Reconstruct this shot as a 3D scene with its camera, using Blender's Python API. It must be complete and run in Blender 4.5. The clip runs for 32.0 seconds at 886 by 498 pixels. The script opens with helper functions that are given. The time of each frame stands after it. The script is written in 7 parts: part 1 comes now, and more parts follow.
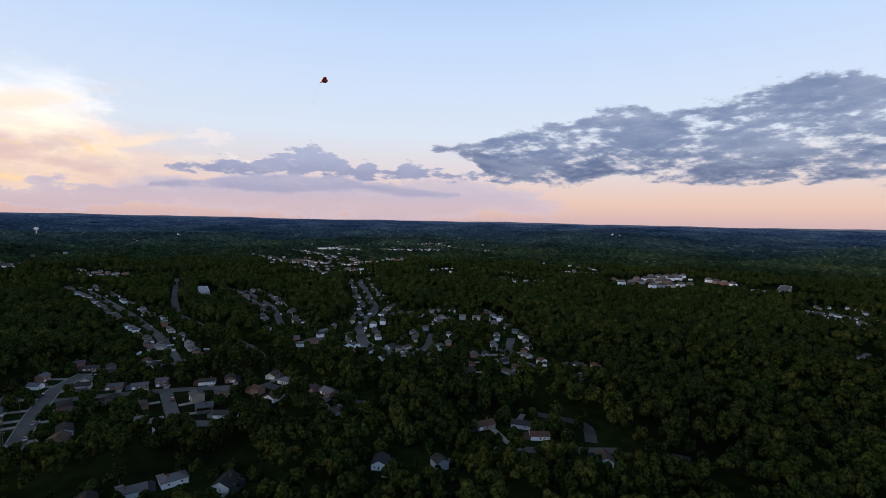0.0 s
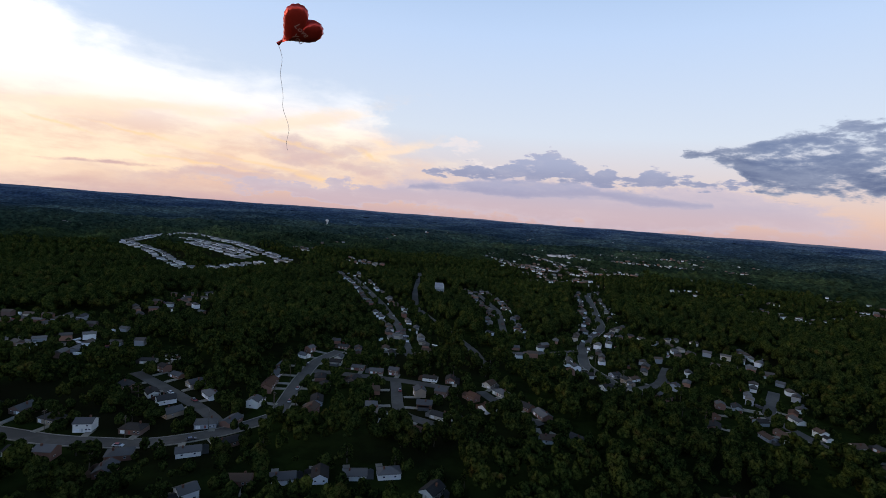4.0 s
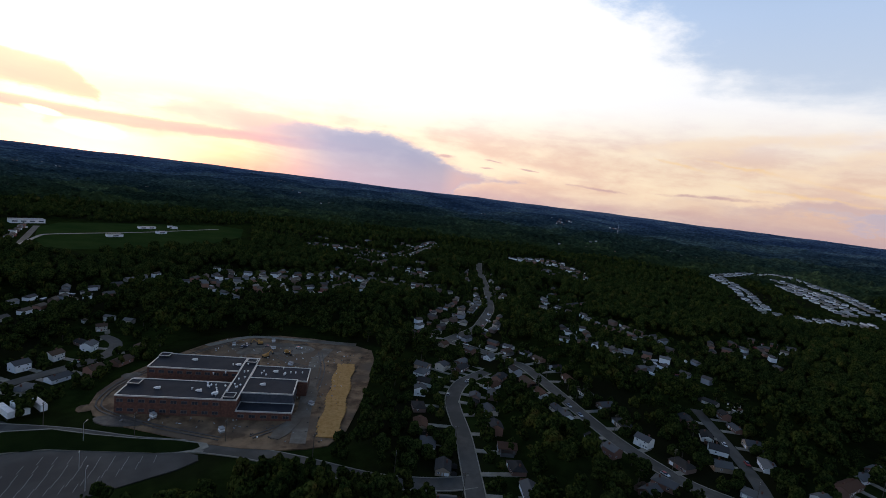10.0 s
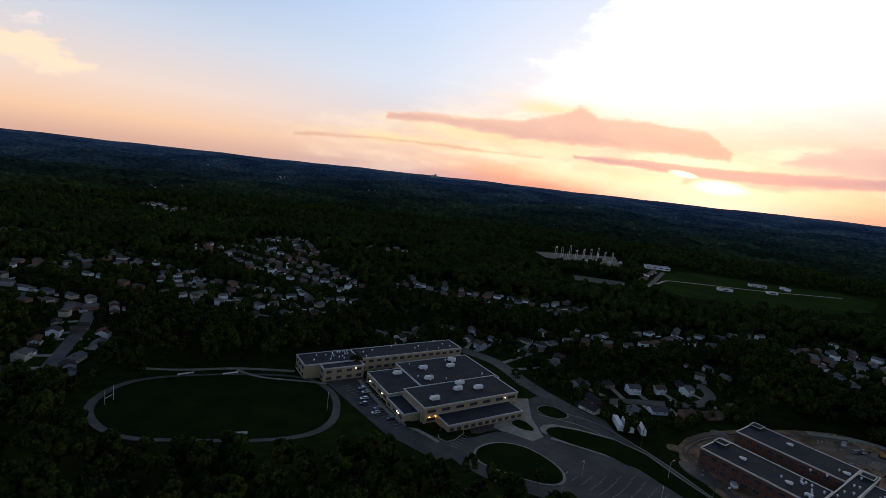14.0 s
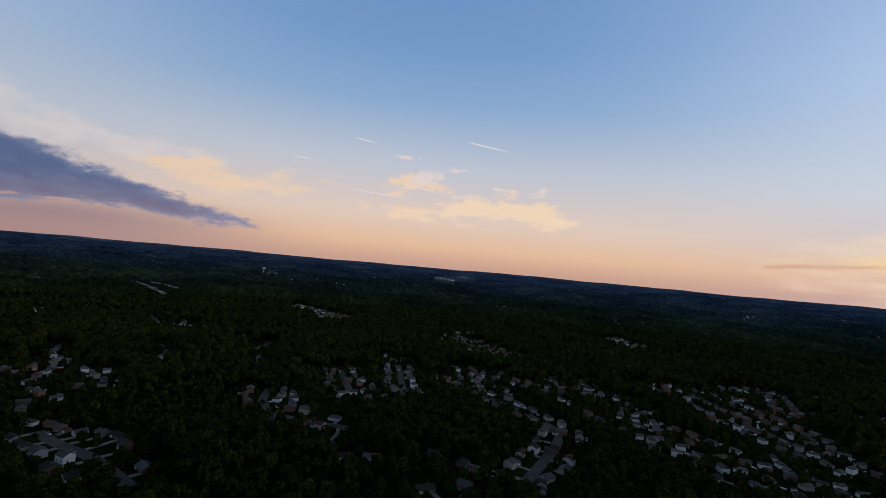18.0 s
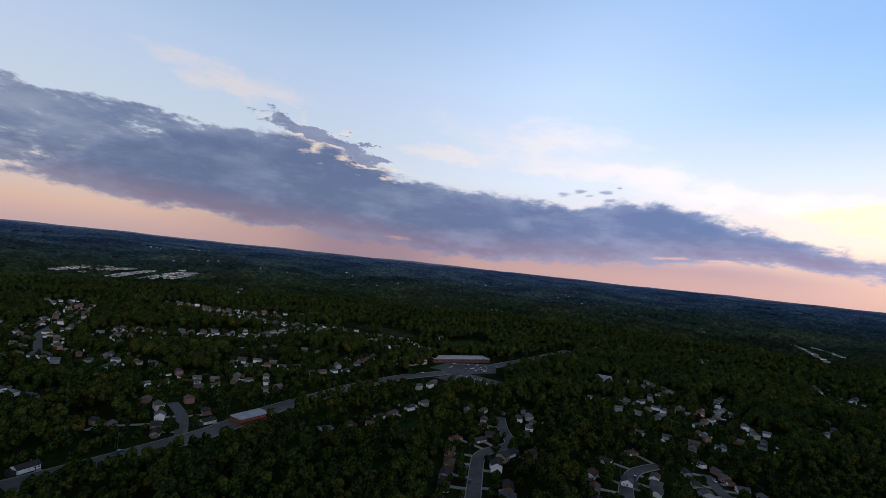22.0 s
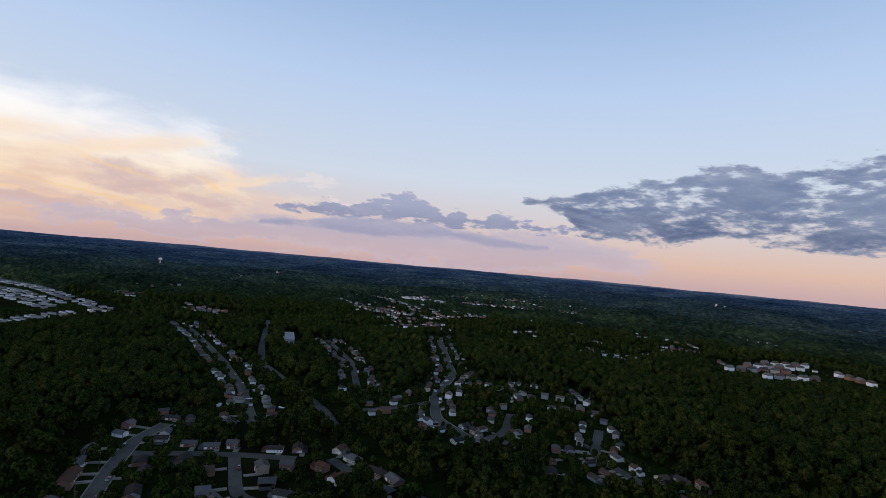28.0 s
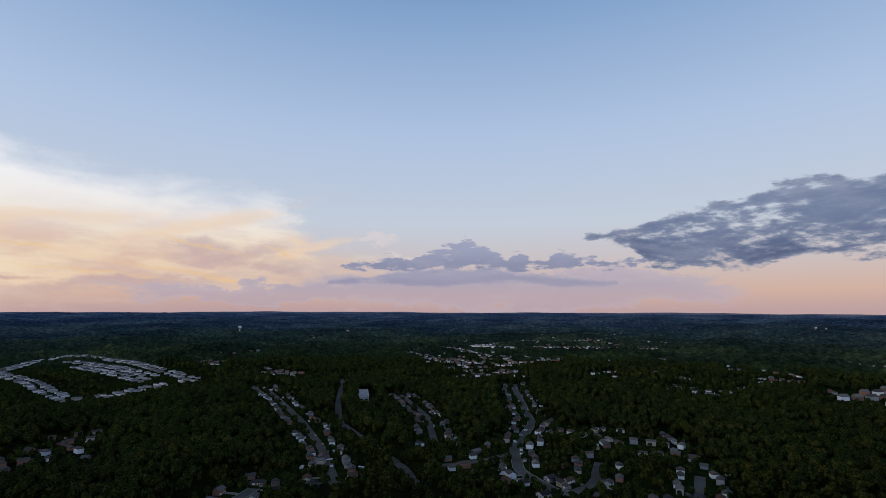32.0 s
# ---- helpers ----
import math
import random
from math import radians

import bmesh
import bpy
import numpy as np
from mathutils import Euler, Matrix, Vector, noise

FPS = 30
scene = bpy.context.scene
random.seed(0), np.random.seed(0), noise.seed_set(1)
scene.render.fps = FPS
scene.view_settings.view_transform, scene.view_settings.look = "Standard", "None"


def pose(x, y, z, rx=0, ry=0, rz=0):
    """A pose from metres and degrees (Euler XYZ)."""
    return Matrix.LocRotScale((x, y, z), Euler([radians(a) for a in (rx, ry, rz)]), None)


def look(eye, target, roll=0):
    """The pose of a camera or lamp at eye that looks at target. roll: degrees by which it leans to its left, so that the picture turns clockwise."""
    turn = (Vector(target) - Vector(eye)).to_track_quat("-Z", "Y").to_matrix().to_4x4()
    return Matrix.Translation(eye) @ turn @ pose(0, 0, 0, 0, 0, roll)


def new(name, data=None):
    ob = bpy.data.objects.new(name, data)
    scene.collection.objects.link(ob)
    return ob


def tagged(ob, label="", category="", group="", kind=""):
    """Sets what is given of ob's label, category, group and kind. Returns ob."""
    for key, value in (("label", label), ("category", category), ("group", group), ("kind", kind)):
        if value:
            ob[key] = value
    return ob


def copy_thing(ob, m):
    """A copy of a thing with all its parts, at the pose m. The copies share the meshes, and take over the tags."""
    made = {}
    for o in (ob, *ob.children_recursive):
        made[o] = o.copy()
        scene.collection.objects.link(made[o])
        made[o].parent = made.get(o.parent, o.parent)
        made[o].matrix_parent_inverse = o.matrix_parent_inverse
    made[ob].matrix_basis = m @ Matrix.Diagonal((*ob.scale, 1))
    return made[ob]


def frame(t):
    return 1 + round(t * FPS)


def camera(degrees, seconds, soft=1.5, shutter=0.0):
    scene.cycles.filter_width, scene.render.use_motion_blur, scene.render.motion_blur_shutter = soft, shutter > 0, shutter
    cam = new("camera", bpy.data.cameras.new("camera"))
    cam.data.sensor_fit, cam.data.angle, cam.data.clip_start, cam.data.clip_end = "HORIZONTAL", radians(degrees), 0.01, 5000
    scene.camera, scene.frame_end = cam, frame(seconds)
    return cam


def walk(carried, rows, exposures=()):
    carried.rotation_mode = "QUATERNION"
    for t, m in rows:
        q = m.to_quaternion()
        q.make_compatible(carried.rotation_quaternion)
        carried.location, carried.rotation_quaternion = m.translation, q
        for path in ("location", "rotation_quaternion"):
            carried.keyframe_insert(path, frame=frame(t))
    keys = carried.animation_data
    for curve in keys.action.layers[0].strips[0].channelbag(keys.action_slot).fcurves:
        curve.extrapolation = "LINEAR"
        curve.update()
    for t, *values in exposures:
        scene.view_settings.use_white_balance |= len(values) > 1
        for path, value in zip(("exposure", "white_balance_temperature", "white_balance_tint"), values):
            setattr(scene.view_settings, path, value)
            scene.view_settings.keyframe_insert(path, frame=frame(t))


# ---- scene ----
# The drone: rows of seconds, x, y, z, yaw, pitch, roll.
cam = camera(84.0, 32.0, soft=0.5)
PATH = [
    (0, -1.36, -2.02, 109.31, 0.02, -3.38, 1.17), (0.5, -1.4, -0.14, 109.83, 3.3, -3.42, 1.75), (1, -1.45, 2.31, 110.37, 8.7, -3.54, 2.69),
    (1.5, -1.56, 4.78, 110.96, 10.3, -3.53, 2.8), (2, -1.79, 6.97, 111.57, 10.53, -3.45, 2.57), (2.5, -1.88, 9.14, 112.29, 13.76, -3.52, 2.93),
    (3, -2.03, 11.38, 112.92, 19.62, -3.83, 3.8), (3.5, -2.83, 14.01, 113.41, 22.46, -3.86, 4.03), (4, -3.77, 16.06, 113.73, 26.43, -3.96, 4.33),
    (4.5, -3.87, 17.83, 114.51, 37.55, -4.78, 6.2), (6.5, -1.77, 21.61, 117.32, 41.65, -3.98, 4.06), (7, -2.42, 21.88, 117.6, 46.03, -4.09, 4.41),
    (7.5, -2.98, 22.06, 117.99, 53.92, -4.6, 5.3), (8, -3.5, 22.34, 118.32, 62.96, -5.22, 6.3), (8.5, -3.79, 22.45, 118.77, 70.78, -5.77, 6.89),
    (9, -3.65, 22.32, 119.37, 76.92, -6.13, 7.03), (9.5, -3.63, 22.57, 119.59, 82.66, -6.37, 7.02), (10, -3.52, 22.34, 119.94, 88.78, -6.68, 7.04),
    (10.5, -3.58, 21.96, 120.23, 95.56, -7.05, 7.11), (11, -3.79, 21.53, 120.65, 105.07, -7.75, 7.47), (11.5, -4.14, 21.22, 121.08, 114.77, -8.37, 7.55),
    (12, -4.87, 21.21, 121.1, 123.94, -8.65, 7.32), (12.5, -5.19, 20.9, 121.2, 131.3, -8.68, 7.05), (13, -5.21, 20.51, 121.73, 138.84, -8.76, 6.82),
    (13.5, -5.22, 20.42, 122.03, 146.59, -8.73, 6.69), (14, -5.42, 20.48, 122.56, 153.16, -8.58, 6.37), (14.5, -5.39, 19.82, 123.47, 159.04, -6.91, 6.26),
    (16.5, -4.59, 19.27, 125.87, 183.47, 1.45, 5.18), (17, -4.58, 18.46, 125.67, 190.89, 1.58, 5.21), (17.5, -4.26, 17.71, 125.93, 197.53, 1.74, 5.14),
    (18, -3.75, 17.38, 125.98, 204.13, 1.94, 5.11), (18.5, -3.24, 17.31, 125.67, 212.09, 2.01, 5.36), (19, -3.45, 16.88, 125.93, 221.13, 1.75, 5.79),
    (19.5, -3.13, 16.94, 126.22, 229.21, 1.7, 5.89), (20, -2.89, 16.84, 126.24, 237.22, 1.68, 5.96), (20.5, -2.82, 16.46, 125.98, 245.5, 1.68, 5.94),
    (21, -2.36, 16.43, 125.96, 253.21, 1.77, 5.81), (21.5, -1.73, 16.88, 126.1, 261.72, 1.74, 5.8), (22, -1.05, 17.06, 126.15, 271.67, 1.51, 6.08),
    (22.5, -1.15, 16.84, 126.5, 281.14, 1.3, 6.29), (23, -1.01, 16.84, 126.81, 288.58, 1.48, 6.01), (23.5, -1.06, 16.88, 126.94, 296.09, 1.6, 5.95),
    (24, -1.03, 17.25, 127.13, 305.45, 1.39, 6.15), (24.5, -1.02, 17.32, 127.08, 315.52, 1.09, 6.5), (25, -1.23, 17.67, 127.25, 325.3, 0.8, 6.69),
    (25.5, -1.61, 17.82, 127.46, 333.97, 0.71, 6.52), (26, -1.92, 17.52, 127.59, 342.71, 0.78, 6.31), (26.5, -2.07, 17.63, 127.61, 351.14, 0.72, 6.44),
    (28.5, -3.76, 17.42, 126.75, 374.93, 2.38, 4.74), (29, -3.3, 17.49, 126.95, 378.2, 2.97, 4.31), (29.5, -3.18, 17.51, 126.78, 378.72, 3.73, 3.5),
    (30, -2.7, 17.43, 126.97, 378.64, 4.48, 2.78), (30.5, -3.04, 17.45, 126.66, 378.43, 5.24, 1.98), (31, -3.19, 17.37, 126.69, 378.24, 5.84, 1.32),
    (31.5, -3.61, 17.29, 126.79, 377.96, 6.44, 0.65), (32, -3.63, 17.3, 126.49, 377.73, 6.98, 0.17)]


def drone_pose(x, y, z, yaw, pitch, roll):
    """Heading to the left, nose up, and the turn about the line of sight."""
    return pose(x, y, z, 90 + pitch, 0, yaw) @ pose(0, 0, 0, 0, 0, roll)


EXPOSURES = [(0, 0.08), (4, 0.04), (8, 0.0), (10, -0.16), (12, -0.42), (14, -0.66), (16.5, -1.04), (18, -0.98), (19, -0.78), (20, -0.52), (21, -0.38), (22, -0.2), (23, -0.05), (24, 0.03), (27, -0.02), (29, -0.23), (32, -0.32)]
walk(cam, [(t, drone_pose(*row)) for t, *row in PATH], EXPOSURES)


# ---- sky: dusk gradient round a low sun, with cloud banks by heading and height above the horizon ----
world = bpy.data.worlds.new("dusk_sky")
scene.world = world
world.use_nodes = True
wt = world.node_tree
wt.nodes.clear()


class Net:
    """Short words for node trees."""

    def __init__(self, tree):
        self.t = tree

    def node(self, kind):
        return self.t.nodes.new(kind)

    def put(self, socket, v):
        if isinstance(v, bpy.types.NodeSocket):
            self.t.links.new(v, socket)
        elif v is not None:
            socket.default_value = v

    def math(self, op, a, b=None, c=None, clamp=False):
        n = self.node("ShaderNodeMath")
        n.operation, n.use_clamp = op, clamp
        for s, v in zip(n.inputs, (a, b, c)):
            self.put(s, v)
        return n.outputs[0]

    def vmath(self, op, a, b=None):
        n = self.node("ShaderNodeVectorMath")
        n.operation = op
        self.put(n.inputs[0], a)
        self.put(n.inputs[1], b)
        return n.outputs["Value"] if op in ("LENGTH", "DOT_PRODUCT") else n.outputs[0]

    def step(self, v, lo, hi, smooth=True):
        n = self.node("ShaderNodeMapRange")
        n.interpolation_type, n.clamp = "SMOOTHSTEP" if smooth else "LINEAR", True
        for s, x in zip(n.inputs, (v, lo, hi, 0.0, 1.0)):
            self.put(s, x)
        return n.outputs[0]

    def mix(self, f, a, b, kind="MIX"):
        n = self.node("ShaderNodeMix")
        n.data_type, n.blend_type = "RGBA", kind
        self.put(n.inputs[0], f)
        self.put(n.inputs[6], a if isinstance(a, bpy.types.NodeSocket) else (*a, 1))
        self.put(n.inputs[7], b if isinstance(b, bpy.types.NodeSocket) else (*b, 1))
        return n.outputs[2]

    def noise(self, vec, scale, detail=4, rough=0.55, dist=0.0, colour=False):
        n = self.node("ShaderNodeTexNoise")
        self.put(n.inputs["Vector"], vec)
        for k, v in (("Scale", scale), ("Detail", detail), ("Roughness", rough), ("Distortion", dist)):
            n.inputs[k].default_value = v
        return n.outputs[1 if colour else 0]

    def ramp(self, f, stops):
        n = self.node("ShaderNodeValToRGB")
        while len(n.color_ramp.elements) < len(stops):
            n.color_ramp.elements.new(0.5)
        for e, (p, c) in zip(n.color_ramp.elements, stops):
            e.position, e.color = p, (*c, 1)
        self.put(n.inputs[0], f)
        return n.outputs[0]


def lin(r, g, b):
    """A colour as a screen shows it (0 to 255), in linear light."""
    return tuple(((c / 255) / 12.92 if c < 10.3 else ((c / 255 + 0.055) / 1.055) ** 2.4) for c in (r, g, b))


W = Net(wt)
way = wt.nodes.new("ShaderNodeTexCoord").outputs["Generated"]
sep = W.node("ShaderNodeSeparateXYZ")
W.put(sep.inputs[0], way)
el = W.math("MULTIPLY", W.math("ARCSINE", sep.outputs[2]), 180 / math.pi)
az = W.math("MULTIPLY", W.math("ARCTAN2", W.math("MULTIPLY", sep.outputs[0], -1.0), sep.outputs[1]), 180 / math.pi)
flat = W.node("ShaderNodeCombineXYZ")
W.put(flat.inputs[0], az)
W.put(flat.inputs[1], el)
warp = W.noise(W.vmath("MULTIPLY", way, (1.0, 1.0, 2.2)), 11.0, 7, 0.62, 0.0, True)
place = W.vmath("ADD", flat.outputs[0], W.vmath("MULTIPLY", W.vmath("SUBTRACT", warp, (0.5, 0.5, 0.5)), (13.0, 6.0, 0.0)))
place_calm = W.vmath("ADD", flat.outputs[0], W.vmath("MULTIPLY", W.vmath("SUBTRACT", warp, (0.5, 0.5, 0.5)), (9.0, 1.1, 0.0)))
streak = W.vmath("MULTIPLY", way, (1.0, 1.0, 3.2))      # layered clouds lie flat
rough_n = W.noise(streak, 9.0, 7, 0.62)
fine_n = W.noise(streak, 26.0, 5, 0.6)
soft_n = W.noise(W.vmath("MULTIPLY", way, (1.0, 1.0, 5.0)), 3.6, 5, 0.55, 0.6)

SUN_AZ, SUN_EL = 125.0, 2.0
sun_way = (-math.sin(radians(SUN_AZ)) * math.cos(radians(SUN_EL)), math.cos(radians(SUN_AZ)) * math.cos(radians(SUN_EL)), math.sin(radians(SUN_EL)))
near_sun = W.vmath("DOT_PRODUCT", way, sun_way)
up = W.math("DIVIDE", el, 90.0, clamp=True)
cool = W.ramp(up, [(0.0, lin(206, 176, 178)), (0.022, lin(226, 192, 178)), (0.058, lin(218, 206, 210)), (0.107, lin(212, 222, 238)), (0.22, lin(190, 212, 245)), (0.37, lin(140, 176, 222)), (0.46, lin(62, 84, 122)), (1.0, lin(24, 33, 54))])
back = W.ramp(up, [(0.0, lin(212, 170, 152)), (0.024, lin(240, 198, 166)), (0.06, lin(235, 212, 200)), (0.125, lin(200, 207, 222)), (0.2, lin(146, 180, 220)), (0.27, lin(118, 160, 212)), (0.37, lin(96, 142, 200)), (0.46, lin(52, 76, 116)), (1.0, lin(24, 33, 54))])
warm = W.ramp(up, [(0.0, lin(232, 148, 122)), (0.02, lin(255, 190, 136)), (0.062, lin(255, 220, 190)), (0.13, lin(244, 238, 240)), (0.24, lin(224, 231, 247)), (0.37, lin(172, 196, 234)), (0.46, lin(66, 90, 130)), (1.0, lin(24, 33, 54))])
f_back = W.step(W.vmath("DOT_PRODUCT", way, (math.sin(radians(152)), math.cos(radians(152)), 0.0)), 0.55, 0.97)
f_warm = W.step(near_sun, 0.8, 0.995)
# the western half of the sky is the bright one
gain = W.math("ADD", 1.0, W.math("MULTIPLY", W.step(W.vmath("DOT_PRODUCT", way, (-math.sin(radians(177)), math.cos(radians(177)), 0.0)), -0.5, 0.85), 0.7))
sky = W.mix(f_warm, W.mix(f_back, cool, back), warm)


def lay(under, cover, colour):
    """A layer of sky or cloud over what lies behind it."""
    b, m = W.node("ShaderNodeBackground"), W.node("ShaderNodeMixShader")
    W.put(b.inputs[0], colour if isinstance(colour, bpy.types.NodeSocket) else (*colour, 1))
    W.put(b.inputs[1], gain)
    W.put(m.inputs[0], cover)
    W.put(m.inputs[1], under)
    W.put(m.inputs[2], b.outputs[0])
    return m.outputs[0]


glow = W.math("POWER", W.math("MAXIMUM", near_sun, 0.0), 60.0)
sky = W.mix(W.math("MULTIPLY", glow, 0.6), sky, (1.0, 0.90, 0.83), "ADD")
first = W.node("ShaderNodeBackground")
W.put(first.inputs[0], sky)
W.put(first.inputs[1], gain)
sky = first.outputs[0]


def bank(spots, at=None):
    """How deep a heading lies inside the nearest of some ellipses: (heading, height, half width, half height, tilt)."""
    best = None
    for a, e, wa, he, tilt in spots:
        m = W.node("ShaderNodeMapping")
        m.vector_type = "TEXTURE"
        m.inputs["Location"].default_value = (a, e, 0)
        m.inputs["Rotation"].default_value = (0, 0, radians(tilt))
        m.inputs["Scale"].default_value = (wa * 1.08, he * 1.25, 1)
        W.put(m.inputs["Vector"], place if at is None else at)
        d = W.math("SUBTRACT", 1.0, W.vmath("LENGTH", m.outputs[0]))
        best = d if best is None else W.math("SMOOTH_MAX", best, d, 0.25)
    return best


def edge(depth, ragged, lo, hi, noise_out):
    """A cloud's cover, its rim torn by noise."""
    return W.step(W.math("ADD", depth, W.math("MULTIPLY", W.math("SUBTRACT", noise_out, 0.5), ragged)), lo, hi)


def profile(points, at):
    """A height that follows the heading, straight between (heading, height) pairs."""
    pts = sorted(points)
    lo, hi = pts[0][0], pts[-1][0]
    n = W.node("ShaderNodeValToRGB")
    while len(n.color_ramp.elements) < len(pts):
        n.color_ramp.elements.new(0.5)
    for e, (a, h) in zip(n.color_ramp.elements, pts):
        e.position, e.color = (a - lo) / (hi - lo), ((h + 5) / 50,) * 3 + (1,)
    part_way = W.node("ShaderNodeSeparateXYZ")
    W.put(part_way.inputs[0], at)
    W.put(n.inputs[0], W.math("DIVIDE", W.math("SUBTRACT", part_way.outputs[0], lo), hi - lo, clamp=True))
    return W.math("SUBTRACT", W.math("MULTIPLY", n.outputs[0], 50.0), 5.0), part_way.outputs[1]


def between(top, bottom, at):
    """How many degrees a place lies inside a cloud with that top and underside."""
    t, height = profile(top, at)
    b, _ = profile(bottom, at)
    apart = W.node("ShaderNodeSeparateXYZ")
    W.put(apart.inputs[0], at)
    lo, hi = min(a for a, _ in top), max(a for a, _ in top)
    ends = W.math("MULTIPLY", W.math("MINIMUM", W.math("SUBTRACT", apart.outputs[0], lo), W.math("SUBTRACT", hi, apart.outputs[0])), 1.2)
    return W.math("MINIMUM", W.math("MINIMUM", W.math("SUBTRACT", t, height), W.math("SUBTRACT", height, b)), W.math("SUBTRACT", ends, 1.2))


def nudged(amount_az, amount_el):
    return W.vmath("ADD", flat.outputs[0], W.vmath("MULTIPLY", W.vmath("SUBTRACT", warp, (0.5, 0.5, 0.5)), (amount_az, amount_el, 0.0)))


puff_n = W.noise(W.vmath("MULTIPLY", way, (1.0, 1.0, 2.8)), 8.5, 10, 0.64)
# high lit veil to the right of the sun, nearly white
veil = between([(20, 3.0), (29, 6.5), (33, 9.0), (36, 11.8), (39, 12.6), (46, 12.8), (54, 13.6), (60, 15), (64, 17), (70, 21), (78, 28), (100, 38), (122, 38), (132, 28), (140, 17), (147, 9.5), (156, 8), (166, 5.5), (174, 3)],
               [(20, 2.9), (32, 2.0), (60, 0), (166, 0), (174, 2.9)], nudged(14.0, 4.0))
veil_m = W.step(W.math("ADD", veil, W.math("MULTIPLY", W.math("SUBTRACT", soft_n, 0.5), 7.0)), -1.2, 4.2)
sky = lay(sky, W.math("MULTIPLY", veil_m, 0.82), W.mix(W.step(el, 5.0, 13.0), W.mix(W.step(W.math("ADD", W.math("MULTIPLY", rough_n, 0.5), W.math("MULTIPLY", soft_n, 0.5)), 0.38, 0.60), lin(240, 202, 180), (1.08, 0.88, 0.64)), (1.16, 1.14, 1.15)))
# lavender shade inside it, low down
shade = bank([(42, 5.6, 7, 1.7, -12), (50, 2.6, 14, 1.0, -4), (36, 4.6, 5, 1.0, 0)])
sky = lay(sky, W.math("MULTIPLY", edge(shade, 1.2, 0.0, 0.8, soft_n), 0.62), lin(204, 178, 186))
streaks = bank([(46, 4.3, 8, 0.42, 9), (34.5, 7.4, 3, 0.5, 10), (62, 7.2, 6, 1.2, 5), (56, 5.4, 7, 0.6, 8), (60, 8.0, 14, 0.8, -6), (44, 8.8, 12, 1.0, -16), (33, 6.6, 6, 0.7, -18), (55, 3.0, 8, 0.4, -8), (27, 3.2, 4, 0.3, 0)], place_calm)
sky = lay(sky, W.math("MULTIPLY", edge(streaks, 1.6, 0.0, 0.8, rough_n), 0.6), lin(255, 226, 198))
embers = bank([(47, 4.0, 9.5, 0.30, 8), (41, 3.0, 6, 0.34, 8), (60, 5.8, 5, 0.2, 9), (36, 6.0, 4, 0.3, 16), (53, 3.5, 8, 0.2, 5), (64, 5.6, 3.4, 0.2, 10), (44, 6.6, 6, 0.3, 12)], place_calm)
sky = lay(sky, W.math("MULTIPLY", edge(embers, 1.5, 0.0, 1.3, soft_n), 0.75), lin(255, 214, 158))
low_glow = bank([(150, 5.0, 15, 1.6, 2), (160, 3.4, 14, 1.0, 0), (143, 8.5, 8, 1.0, 4)], place_calm)
sky = lay(sky, W.math("MULTIPLY", edge(low_glow, 1.3, 0.0, 0.9, soft_n), 0.75), lin(255, 224, 172))
# white wisps over the storm and the small lit cumulus away from the sun
wisps = bank([(-63, 16.5, 8, 1.6, 10), (-98, 14.4, 14, 2.6, 4), (-108, 11.6, 12, 1.6, 6), (-118, 9.5, 13, 1.6, 4), (-100, 12.0, 5, 0.9, 0), (-88, 12.6, 7, 1.0, 0), (22, 6.3, 2.2, 0.4, 0), (26, 8, 3, .5, 0)])
sky = lay(sky, W.math("MULTIPLY", edge(wisps, 1.9, 0.05, 0.9, soft_n), 0.62), lin(240, 228, 228))
lit = bank([(-152, 8.8, 4, 0.9, -8), (-134, 7.2, 9, 1.6, -5), (-126, 8.2, 7, 1.1, 0), (-150, 6.2, 7, 0.9, 0)])
sky = lay(sky, W.math("MULTIPLY", edge(lit, 2.2, 0.15, 0.8, rough_n), 0.85), lin(252, 220, 190))
cream = between([(-175, 6.6), (-170, 6.9), (-167, 8.7), (-163.6, 9.0), (-161.3, 8.3), (-157.8, 8.3), (-155.5, 7.2), (-148, 6.4)], [(-175, 6.0), (-167, 4.8), (-158, 4.8), (-148, 5.2)], nudged(6.0, 2.6))
sky = lay(sky, W.math("MULTIPLY", W.step(W.math("ADD", cream, W.math("MULTIPLY", W.math("SUBTRACT", puff_n, 0.5), 6.5)), 0.1, 1.3), 0.9), lin(255, 226, 196))
puffs = bank([(-151, 12.1, 2.0, 0.35, 0), (-156.7, 11.0, 1.9, 0.3, 0), (-157, 8.2, 1.3, 0.35, 0), (-161.8, 9.3, 0.8, 0.35, 0), (-167, 9.3, 1.6, 0.4, -20), (-153, 9.8, 2.6, 0.6, -30)], place_calm)
sky = lay(sky, W.math("MULTIPLY", edge(puffs, 1.6, 0.1, 0.8, fine_n), 0.85), lin(238, 222, 220))
trails = bank([(-160.0, 14.0, 2.9, 0.085, 9), (-145.8, 13.4, 1.7, 0.07, 8), (-139.0, 10.6, 1.3, 0.06, 3), (-148, 7.6, 4.5, 0.06, 4), (-153, 8.6, 3.0, 0.05, 8)], flat.outputs[0])
sky = lay(sky, W.math("MULTIPLY", edge(trails, 0.5, 0.0, 0.6, fine_n), 0.8), lin(244, 232, 232))


